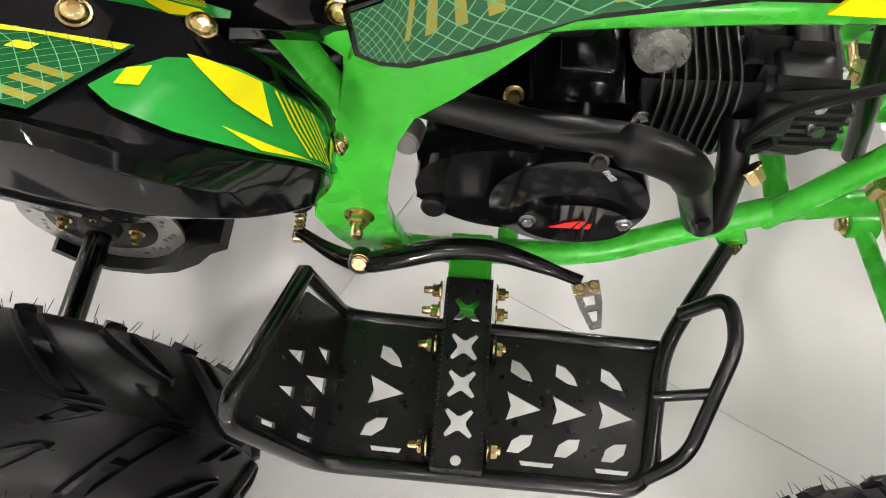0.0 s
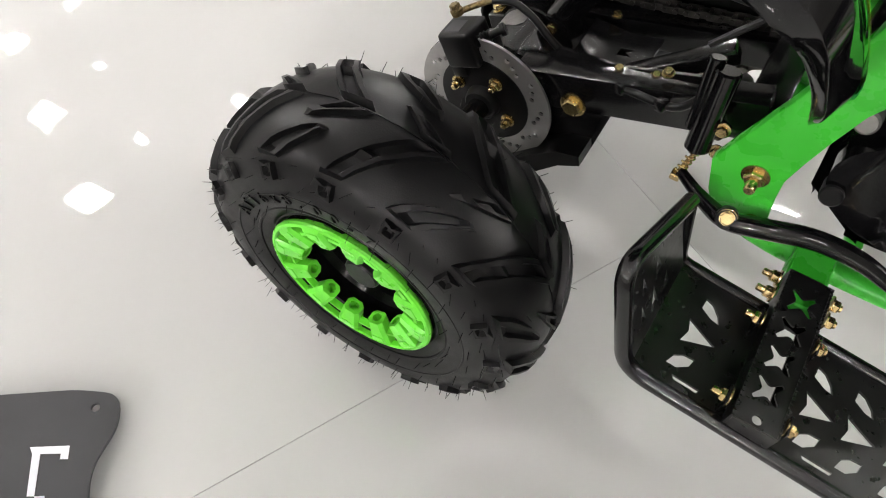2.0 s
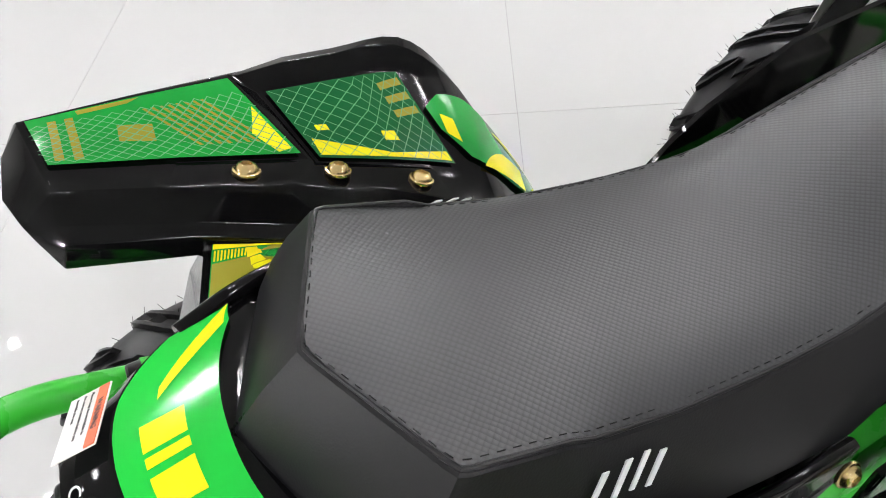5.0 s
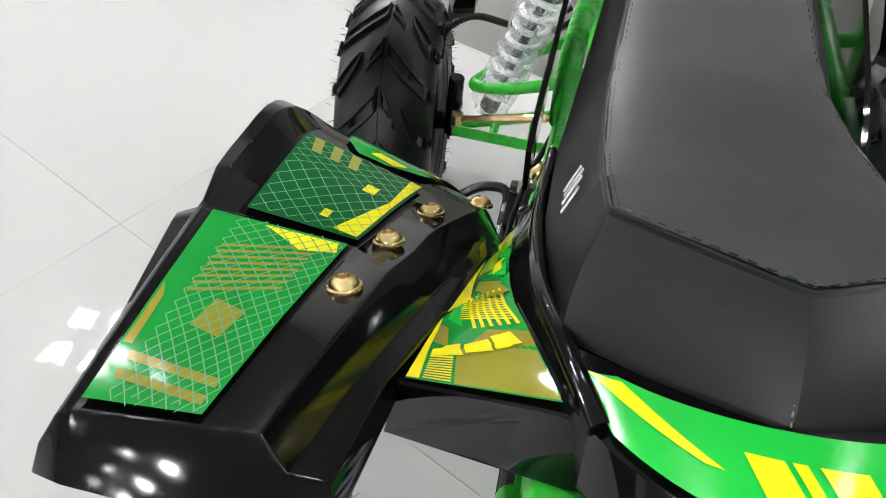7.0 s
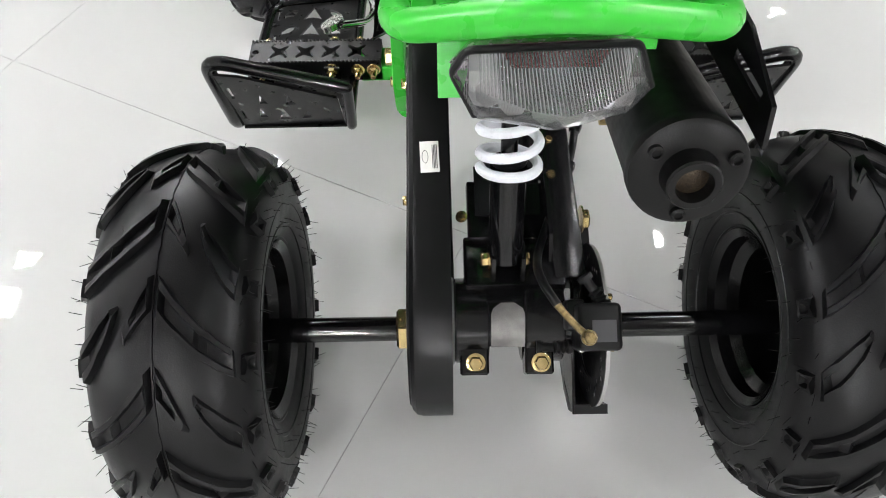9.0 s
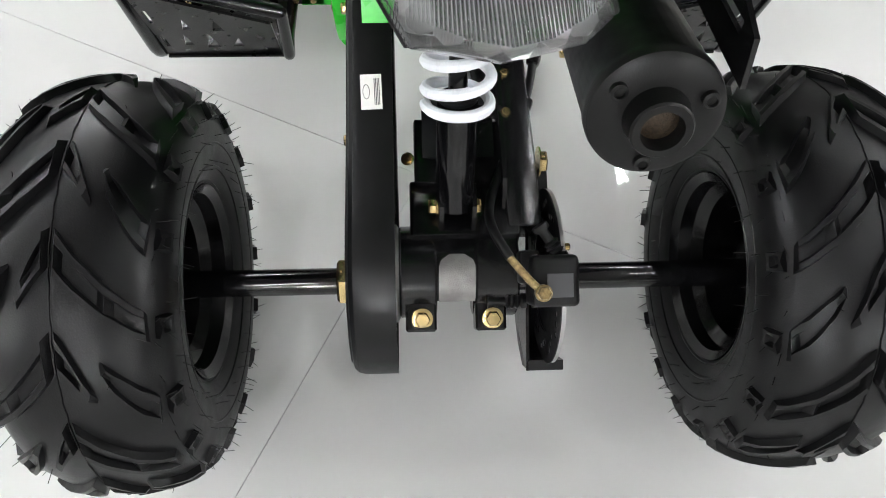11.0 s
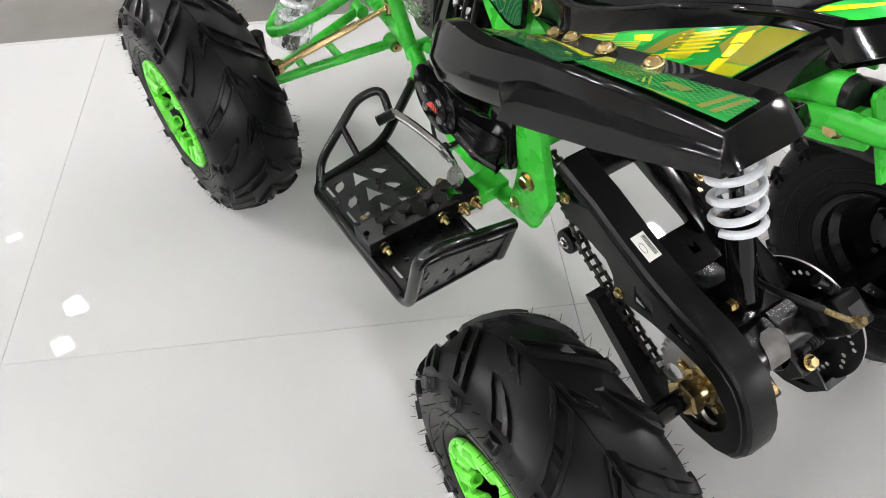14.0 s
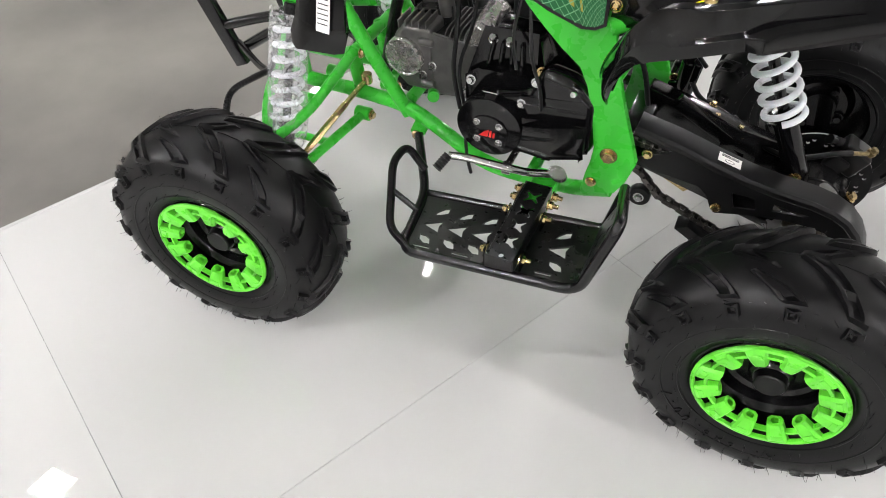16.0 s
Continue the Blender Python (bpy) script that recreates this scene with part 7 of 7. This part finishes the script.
bolts("head_bolt", [((0.654, -0.031, 0.404), (0.2, -0.5, 0.9)), ((0.640, -0.053, 0.398), (0.1, -1, 0.5)), ((0.650, -0.053, 0.370), (0.2, -1, 0.3)), ((0.512, -0.070, 0.392), (0.3, -1, 0.3)), ((0.622, 0.058, 0.330), (0, 1, 0.2)), ((0.604, 0.0585, 0.350), (0, 1, 0.2)), ((0.545, 0.0575, 0.318), (0, 1, 0.2)), ((0.460, 0.089, 0.440), (0, 0.6, 0.8)), ((0.486, 0.089, 0.440), (0, 0.6, 0.8)), ((0.517, 0.102, 0.373), (0, 1, 0.3))], head, M_STEEL, af=0.010, head=0.007)
# starter motor
bm = bmesh.new()
lathe(bm, [(0.016, -0.030), (0.0195, -0.029), (0.0215, -0.026), (0.0222, -0.020), (0.0222, 0.050), (0.020, 0.052)], 32, Matrix.Translation((0.524, 0, 0.416)) @ Matrix.Rotation(radians(-8), 4, "X") @ yz)
st = part("starter_motor", bm, M_CAN, quad, "grey steel starter motor")
bm = bmesh.new()
lathe(bm, [(0.0, -0.042), (0.0075, -0.042), (0.0085, -0.040), (0.0088, -0.031), (0.012, -0.0305), (0.012, -0.028)], 24, Matrix.Translation((0.524, 0, 0.416)) @ Matrix.Rotation(radians(-8), 4, "X") @ yz)
part("starter_boss", bm, M_CAN, st, "bright steel end boss")
bm = bmesh.new()
lathe(bm, [(0.0205, -0.0295), (0.0205, -0.0300), (0.012, -0.0310), (0.0, -0.0310)], 32, Matrix.Translation((0.524, 0, 0.416)) @ Matrix.Rotation(radians(-8), 4, "X") @ yz)
part("starter_cap", bm, M_CAN, st, "bright steel end cap")
# exhaust
tube_part("exhaust_pipe", [(0.590, -0.050, 0.376), (0.594, -0.076, 0.345), (0.598, -0.088, 0.276), (0.581, -0.094, 0.282), (0.548, -0.100, 0.384), (0.510, -0.102, 0.410), (0.434, -0.102, 0.420), (0.367, -0.096, 0.434), (0.250, -0.085, 0.455), (0.130, -0.090, 0.455)], 0.0125, M_HEAT, quad, 0.030, "matt black exhaust pipe", 16, 7)
bm = bmesh.new()
pts = rounded([(0.584, -0.099, 0.284), (0.549, -0.107, 0.386), (0.510, -0.109, 0.412), (0.428, -0.107, 0.423)], 0.045, 9)
n = len(pts)
tube(bm, pts, [0.0165 * min(1, (0.35 + 0.25 * (n - 1 - k)) if k > n - 4 else 1) * min(1, 0.6 + 0.25 * k) for k in range(n)], 20)
part("heat_shield", bm, M_HEAT, quad, "matt black heat shield over the exhaust")
bolts("shield_bolt", [((0.478, -0.125, 0.4165), (0, -0.8, 0.4)), ((0.574, -0.113, 0.318), (0, -0.9, 0.3))], quad, M_BLACK, af=0.009, head=0.004)
bm = bmesh.new()
hexbolt(bm, (0.604, -0.082, 0.352), (0.6, -0.6, -0.5), af=0.013, head=0.012)
part("exhaust_nut", bm, M_ZINC, quad)
bm = bmesh.new()
a, b = Vector((-0.068, -0.0860, 0.5145)), Vector((0.125, -0.093, 0.452))
m = Matrix.Translation(a) @ frame_of(b - a)
L = (b - a).length
lathe(bm, [(0.018, -0.0035), (0.0340, -0.0035), (0.0372, -0.0015), (0.0380, 0.002), (0.0380, 0.008), (0.0368, 0.010), (0.0368, L - 0.02), (0.028, L), (0.014, L + 0.02)], 48, m)
muffler = part("muffler", bm, M_HEAT, quad, "matt black round muffler")
bm = bmesh.new()
lathe(bm, [(0.0185, -0.003), (0.0175, -0.008), (0.0170, -0.0165), (0.0158, -0.018), (0.0118, -0.018), (0.0108, -0.016), (0.0108, -0.004)], 36, m)
part("tail_tip", bm, M_HEAT, muffler)
bm = bmesh.new()
lathe(bm, [(0.0109, -0.008), (0.006, -0.0095), (0.0, -0.0105)], 24, m)
part("spark_screen", bm, material("brown_mesh", (0.035, 0.024, 0.014), 0.5, metal=0.6, var=0.5, scale=500, bump=0.6, bump_scale=900), muffler, "brown wire spark screen")
for k in range(3):
    q = 0.6 + k * 2.094
    bm = bmesh.new()
    mm = m @ Matrix.Translation((0.0285 * math.cos(q), 0.0285 * math.sin(q), -0.003))
    lathe(bm, [(0.0048, 0.0), (0.0048, -0.004), (0.003, -0.005), (0.003, -0.003), (0.0, -0.003)], 16, mm)
    part("end_screw", bm, M_HEAT, muffler)
bm = bmesh.new()
plate(bm, [(-0.070, 0.535), (0.140, 0.500), (0.140, 0.555), (0.000, 0.570), (-0.060, 0.560)], [[(-0.045, 0.549), (0.005, 0.541), (0.005, 0.549), (-0.045, 0.557)][::-1], [(0.030, 0.538), (0.080, 0.530), (0.080, 0.538), (0.030, 0.546)][::-1]], 0.003, XZ(-0.124))
part("muffler_bracket", bm, M_BLACK, muffler, "black slotted bracket")

# carburettor, air filter and wiring seen between the frame tubes
bm = bmesh.new()
rounded_block(bm, [(0.555, 0.462), (0.620, 0.465), (0.622, 0.500), (0.556, 0.502)], -0.025, 0.035, 0.006)
rod(bm, (0.50, 0.005, 0.480), (0.560, 0.005, 0.482), 0.017, 20, None, 0.002)
part("carburettor", bm, M_CAST, engine, "grey cast carburettor")
bm = bmesh.new()
rounded_block(bm, [(0.330, 0.455), (0.470, 0.462), (0.470, 0.520), (0.335, 0.510)], -0.06, 0.06, 0.008)
part("air_box", bm, M_SATIN, quad, "black plastic air box")
bm = bmesh.new()
rounded_block(bm, [(0.19, 0.50), (0.33, 0.46), (0.33, 0.51), (0.20, 0.55)], -0.05, 0.05, 0.006)
part("battery_tray", bm, M_SATIN, quad, "black battery tray under the seat")
for pts, r in (([(0.74, -0.085, 0.49), (0.66, -0.090, 0.468), (0.605, -0.082, 0.425), (0.590, -0.075, 0.375), (0.600, -0.070, 0.355), (0.62, -0.062, 0.360)], 0.0042),
               ([(0.545, 0.070, 0.50), (0.548, 0.082, 0.43), (0.556, 0.085, 0.37), (0.540, 0.095, 0.31)], 0.0038),
               ([(0.515, 0.070, 0.51), (0.520, 0.085, 0.45), (0.545, 0.092, 0.38), (0.528, 0.098, 0.30)], 0.003),
               ([(0.430, 0.095, 0.51), (0.418, 0.120, 0.44), (0.398, 0.130, 0.40), (0.395, 0.132, 0.368)], 0.0028),
               ([(0.445, 0.085, 0.52), (0.452, 0.105, 0.46), (0.438, 0.122, 0.42)], 0.0025),
               ([(0.530, 0.10, 0.29), (0.52, 0.12, 0.24), (0.515, 0.115, 0.20)], 0.003),
               ([(0.30, 0.05, 0.47), (0.27, 0.06, 0.42), (0.26, 0.05, 0.36)], 0.004),
               ([(0.29, -0.04, 0.46), (0.24, -0.05, 0.42), (0.20, -0.06, 0.37)], 0.0035)):
    tube_part("cable", pts, r, M_SATIN, quad, 0.04, "black rubber cable", 8)


# ---- front suspension ----
def front_corner(s):
    lo = tube_part("lower_arm", [(0.755, 0.052 * s, 0.214), (0.800, 0.262 * s, 0.196)], 0.0085, M_GREEN, quad, 0.02, "green tubular lower control arm")
    tube_part("arm_tube", [(0.875, 0.052 * s, 0.214), (0.816, 0.262 * s, 0.196)], 0.0085, M_GREEN, lo)
    tube_part("arm_tube", [(0.773, 0.140 * s, 0.206), (0.850, 0.140 * s, 0.206)], 0.007, M_GREEN, lo)
    tube_part("arm_tube", [(0.785, 0.200 * s, 0.201), (0.834, 0.200 * s, 0.201)], 0.007, M_GREEN, lo)
    for x in (0.755, 0.875):
        bm = bmesh.new()
        rod(bm, (x - 0.014, 0.050 * s, 0.214), (x + 0.014, 0.050 * s, 0.214), 0.0125, 18, None, 0.001)
        part("arm_bush", bm, M_GREEN, lo)
    bolts("arm_bolt", [((0.740, 0.050 * s, 0.214), (-1, 0, 0))], lo, af=0.012, head=0.006)
    up = tube_part("upper_arm", [(0.745, 0.066 * s, 0.352), (0.772, 0.180 * s, 0.300), (0.812, 0.250 * s, 0.272), (0.856, 0.180 * s, 0.300), (0.880, 0.066 * s, 0.352)], 0.0088, M_GREEN, quad, 0.035, "green bent upper control arm", 14, 7)
    bolts("arm_bolt", [((0.732, 0.066 * s, 0.352), (-1, 0, 0))], up, af=0.012, head=0.006)
    # knuckle
    bm = bmesh.new()
    rod(bm, (0.812, 0.268 * s, 0.182), (0.812, 0.262 * s, 0.285), 0.012, 18, None, 0.002)
    rod(bm, (0.826, 0.268 * s, AXLE_Z), (0.826, 0.330 * s, AXLE_Z), 0.014, 18)
    box(bm, (0.055, 0.012, 0.016), Matrix.Translation((0.790, 0.258 * s, 0.236)), 0.003, 1)
    part("steering_knuckle", bm, M_BLACK, quad, "black steering knuckle")
    bm = bmesh.new()
    rod(bm, (0.730, 0.062 * s, 0.300), (0.768, 0.252 * s, 0.242), 0.0048, 12)
    a, b = Vector((0.730, 0.062 * s, 0.300)), Vector((0.768, 0.252 * s, 0.242))
    rod(bm, a.lerp(b, 0.30), a.lerp(b, 0.80), 0.0062, 6)
    rod(bm, a - Vector((0, 0, 0.008)), a + Vector((0, 0, 0.010)), 0.0095, 14, None, 0.001)
    rod(bm, b - Vector((0, 0, 0.008)), b + Vector((0, 0, 0.010)), 0.0095, 14, None, 0.001)
    part("tie_rod", bm, M_ZINC, quad, "yellow zinc tie rod")
    sh = shock((0.812, 0.212 * s, 0.238), (0.800, 0.132 * s, 0.462), 0.16, 0.86, 0.0225, 0.0047, 8, "front_shock", "black front shock absorber with a white spring in clear wrap")
    # wrinkled clear wrap round the spring
    a, b = Vector((0.812, 0.212 * s, 0.238)), Vector((0.800, 0.132 * s, 0.462))
    m = Matrix.Translation(a) @ frame_of(b - a)
    L = (b - a).length
    bm = bmesh.new()
    rings = []
    for k in range(19):
        t = k / 18
        ring = []
        for j in range(28):
            th = 2 * math.pi * j / 28
            r = 0.0305 + 0.004 * noise.noise(Vector((math.cos(th) * 2.2, math.sin(th) * 2.2, t * 9))) + 0.010 * max(0, t - 0.72) + 0.003 * math.sin(5 * th + 7 * t)
            ring.append(m @ Vector((r * math.cos(th), r * math.sin(th), (0.03 + 0.92 * t) * L)))
        rings.append(ring)
    loft(bm, rings, cap=False)
    wrap = part("plastic_wrap", bm, M_FILM, sh, "wrinkled clear plastic wrap", angle=15)
    # brake hose with a spiral guard
    pts = rounded([(0.834, 0.292 * s, 0.300), (0.845, 0.290 * s, 0.342), (0.862, 0.250 * s, 0.362), (0.842, 0.205 * s, 0.365), (0.835, 0.170 * s, 0.360), (0.86, 0.110 * s, 0.39)], 0.03, 8)
    bm = bmesh.new()
    tube(bm, pts, 0.0042, 8)
    fine = []
    for p, q in zip(pts, pts[1:]):
        k = max(1, int((q - p).length / 0.004))
        fine += [p.lerp(q, i / k) for i in range(k)]
    for p, q in zip(fine, fine[1:]):
        rod(bm, p, p.lerp(q, 0.5), 0.0055, 8)
    part("front_brake_hose", bm, M_SATIN, quad, "black brake hose with a spiral guard")
    # hanging front fairing with a white label
    bm = bmesh.new()
    R = []
    for k, (xa, xb, z, y) in enumerate(((0.640, 0.716, 0.630, 0.170), (0.642, 0.712, 0.560, 0.215), (0.641, 0.718, 0.510, 0.232), (0.637, 0.727, 0.486, 0.238), (0.643, 0.727, 0.468, 0.240))):
        R.append([(xa, y * s, z), (xa + 0.012, (y + 0.007) * s, z), (xb - 0.012, (y + 0.009) * s, z - 0.002), (xb, y * s, z), (xb - 0.010, (y - 0.022) * s, z + 0.004), (xa + 0.010, (y - 0.024) * s, z + 0.004)])
    loft(bm, R)
    fa = part("front_fairing", bm, M_GLOSS, quad, "black plastic front fairing with a white label", angle=50)
    m2 = basis((0.6645, 0.2375 * s, 0.533), (0.004, 0.020 * s, -0.075), (-0.9 * s, 0.1, 0.0))
    m2 = m2 @ Matrix.Translation((0, 0, 0.0015))
    bm = bmesh.new()
    box(bm, (0.070, 0.022, 0.0008), m2)
    lab = part("fairing_label", bm, M_LABEL, quad, "white instruction label")
    for k in range(9):
        bm = bmesh.new()
        box(bm, (0.0014, 0.017, 0.0004), m2 @ Matrix.Translation((-0.028 + 0.0065 * k, 0, 0.0006)))
        part("print_line", bm, M_BARS, lab)
    # front bumper
    bm = bmesh.new()
    beam(bm, (1.040, 0.092 * s, 0.480), (0.978, 0.080 * s, 0.285), 0.016, 0.026)
    bmesh.ops.bevel(bm, geom=bm.edges[:], offset=0.002, segments=2, affect="EDGES", profile=0.5)
    bp = part("front_bumper", bm, M_BLACK, quad, "black steel front bumper bracket")
    tube_part("bumper_bar", [(0.992, 0.082 * s, 0.360), (0.93, 0.08 * s, 0.382), (0.87, 0.075 * s, 0.400)], 0.009, M_BLACK, bp)
    tube_part("bumper_bar", [(0.960, 0.082 * s, 0.324), (0.92, 0.08 * s, 0.350), (0.87, 0.078 * s, 0.380)], 0.010, M_BLACK, bp)
    tube_part("bumper_bar", [(0.975, 0.082 * s, 0.330), (0.90, 0.13 * s, 0.330), (0.838, 0.172 * s, 0.350)], 0.006, M_BLACK, bp)


for s in (1, -1):
    front_corner(s)
tube_part("frame_tube", [(0.80, -0.128, 0.465), (0.80, 0.128, 0.465)], 0.010, M_GREEN, frame_tubes)
tube_part("frame_tube", [(0.745, -0.066, 0.352), (0.745, 0.066, 0.352)], 0.010, M_GREEN, frame_tubes)
tube_part("frame_tube", [(0.880, -0.066, 0.352), (0.880, 0.066, 0.352)], 0.010, M_GREEN, frame_tubes)
tube_part("steering_column", [(0.735, 0.0, 0.26), (0.640, 0.0, 0.60)], 0.010, M_BLACK, quad, 0.02, "black steering column")


# ---- tank side panels in front of the seat ----
def tank_panel(s):
    outl = [(0.319, 0.546), (0.320, 0.508), (0.334, 0.500), (0.352, 0.498), (0.400, 0.515), (0.448, 0.540), (0.540, 0.556), (0.640, 0.555), (0.700, 0.560), (0.700, 0.600), (0.560, 0.640), (0.450, 0.632), (0.390, 0.600), (0.366, 0.580), (0.345, 0.556)]
    bm = bmesh.new()
    plate(bm, outl, [], 0.004, XZ(0.0))
    for v in bm.verts:
        t = max(0, v.co.x - 0.33)
        v.co.y = (v.co.y + 0.119 - 0.02 * t - 0.10 * max(0, v.co.z - 0.55)) * s
    ob = part("tank_panel", bm, M_GLOSS, quad, "green lattice-printed panel beside the tank")
    A = [(0.322, 0.5435), (0.345, 0.554), (0.366, 0.577), (0.390, 0.597), (0.450, 0.629), (0.560, 0.637)]
    B = [(0.323, 0.511), (0.335, 0.503), (0.352, 0.501), (0.400, 0.518), (0.448, 0.543), (0.540, 0.559)]

    def f(u, v, h):
        t = min(max(v, 0), 1) * (len(A) - 1)
        k = min(int(t), len(A) - 2)
        w = t - k
        p = (A[k][0] + (A[k + 1][0] - A[k][0]) * w, A[k][1] + (A[k + 1][1] - A[k][1]) * w)
        q = (B[k][0] + (B[k + 1][0] - B[k][0]) * w, B[k][1] + (B[k + 1][1] - B[k][1]) * w)
        x, z = p[0] + (q[0] - p[0]) * u, p[1] + (q[1] - p[1]) * u
        return Vector((x, (0.119 - 0.02 * max(0, x - 0.33) - 0.10 * max(0, z - 0.55) + h) * s, z))
    print_part("decal_tank", M_TEAL, ob, [lambda b: patch(b, f, [(0.02, 0.01), (0.98, 0.01), (0.98, 0.99), (0.02, 0.99)], 0.0006)], "dark green decal with a pale lattice")
    print_part("decal_tank_print", M_OLIVE, ob, [lambda b: stripes(b, f, 0.2, 0.7, 0.35, 0.7, 4, 0.0009, 0.0, 0.4, True), lambda b: patch(b, f, [(0.05, 0.8), (0.9, 0.84), (0.9, 0.98), (0.05, 0.98)], 0.0009)])
    print_part("decal_tank_lattice", M_PALE, ob, [lambda b: lattice(b, f, 16, 0.0012, 0.0028, 0.16, 0.03, 0.97), lambda b: None])
    for p in ((0.3135, 0.107, 0.5325),):
        dome_bolt((p[0], p[1] * s, p[2]), (0, s, 0.3), ob)
    bm = bmesh.new()
    plate(bm, [(0.575, 0.552), (0.700, 0.545), (0.72, 0.59), (0.60, 0.59)], [], 0.002, XZ(0.0))
    for v in bm.verts:
        v.co.y = (v.co.y + 0.123 - 0.02 * (v.co.x - 0.33)) * s
    part("decal_front", bm, M_YELLOW, ob, "yellow printed decal")


for s in (1, -1):
    tank_panel(s)

# ---- dark grey sign board by the rear wheel ----
IDM = Matrix.Translation((0, 0, 0.016))
sign = tagged(new("sign_board"), "dark grey rounded board with white mark by the tyre", "sign board", kind="")
bm = bmesh.new()
out = rounded([(-0.330, -0.648, 0), (-0.231, -0.574, 0), (-0.189, -0.553, 0), (-0.165, -0.580, 0), (-0.156, -0.631, 0), (-0.128, -0.664, 0), (-0.06, -0.720, 0), (-0.06, -0.80, 0), (-0.33, -0.80, 0), (-0.330, -0.648, 0)], 0.018, 4)
hole = [(-0.200 + 0.005 * math.cos(a * math.pi / 6), -0.579 + 0.005 * math.sin(a * math.pi / 6)) for a in range(12)]
plate(bm, [(p.x, p.y) for p in out[:-1]], [hole], 0.005, IDM)
part("board", bm, M_DARKPLATE, sign)
bm = bmesh.new()
for x, y in ((-0.25, -0.75), (-0.14, -0.75), (-0.20, -0.62)):
    lathe(bm, [(0.007, 0), (0.007, 0.0155)], 12, Matrix.Translation((x, y, 0)))
part("stand_off", bm, M_BLACK, sign)
bm = bmesh.new()
m1 = Matrix.Translation((0, 0, 0.0212))
plate(bm, [(-0.226, -0.648), (-0.192, -0.6245), (-0.183, -0.636), (-0.190, -0.6405), (-0.1935, -0.6355), (-0.2185, -0.652)], [], 0.0006, m1)
plate(bm, [(-0.2185, -0.652), (-0.2115, -0.6475), (-0.1835, -0.6820), (-0.1900, -0.6860)], [], 0.0006, m1)
plate(bm, [(-0.1835, -0.6820), (-0.1750, -0.6760), (-0.1620, -0.6860), (-0.1700, -0.6930)], [], 0.0006, m1)
part("printed_mark", bm, M_WHITE, sign, "white angular printed mark")

# ---- raised size marking on the tyre walls ----
for (rim, tyre), side, start in WHEELS:
    c = rim.matrix_local.translation
    for k, ch in enumerate("AT16x8.00-7"):
        phi = radians(start - 8.2 * k if side < 0 else start + 8.2 * k)
        rad = Vector((math.cos(phi), 0, math.sin(phi)))
        tan = Vector((math.sin(phi), 0, -math.cos(phi))) if side < 0 else Vector((-math.sin(phi), 0, math.cos(phi)))
        at = c + rad * 0.120 + Vector((0, side * 0.0702, 0))
        tilt = (rad + Vector((0, side * 0.08, 0))).normalized()
        letters("sidewall_letter", ch, 0.019, rim.matrix_local.inverted() @ basis(at, tan, tilt), M_RUBBER, rim, 0.0011)
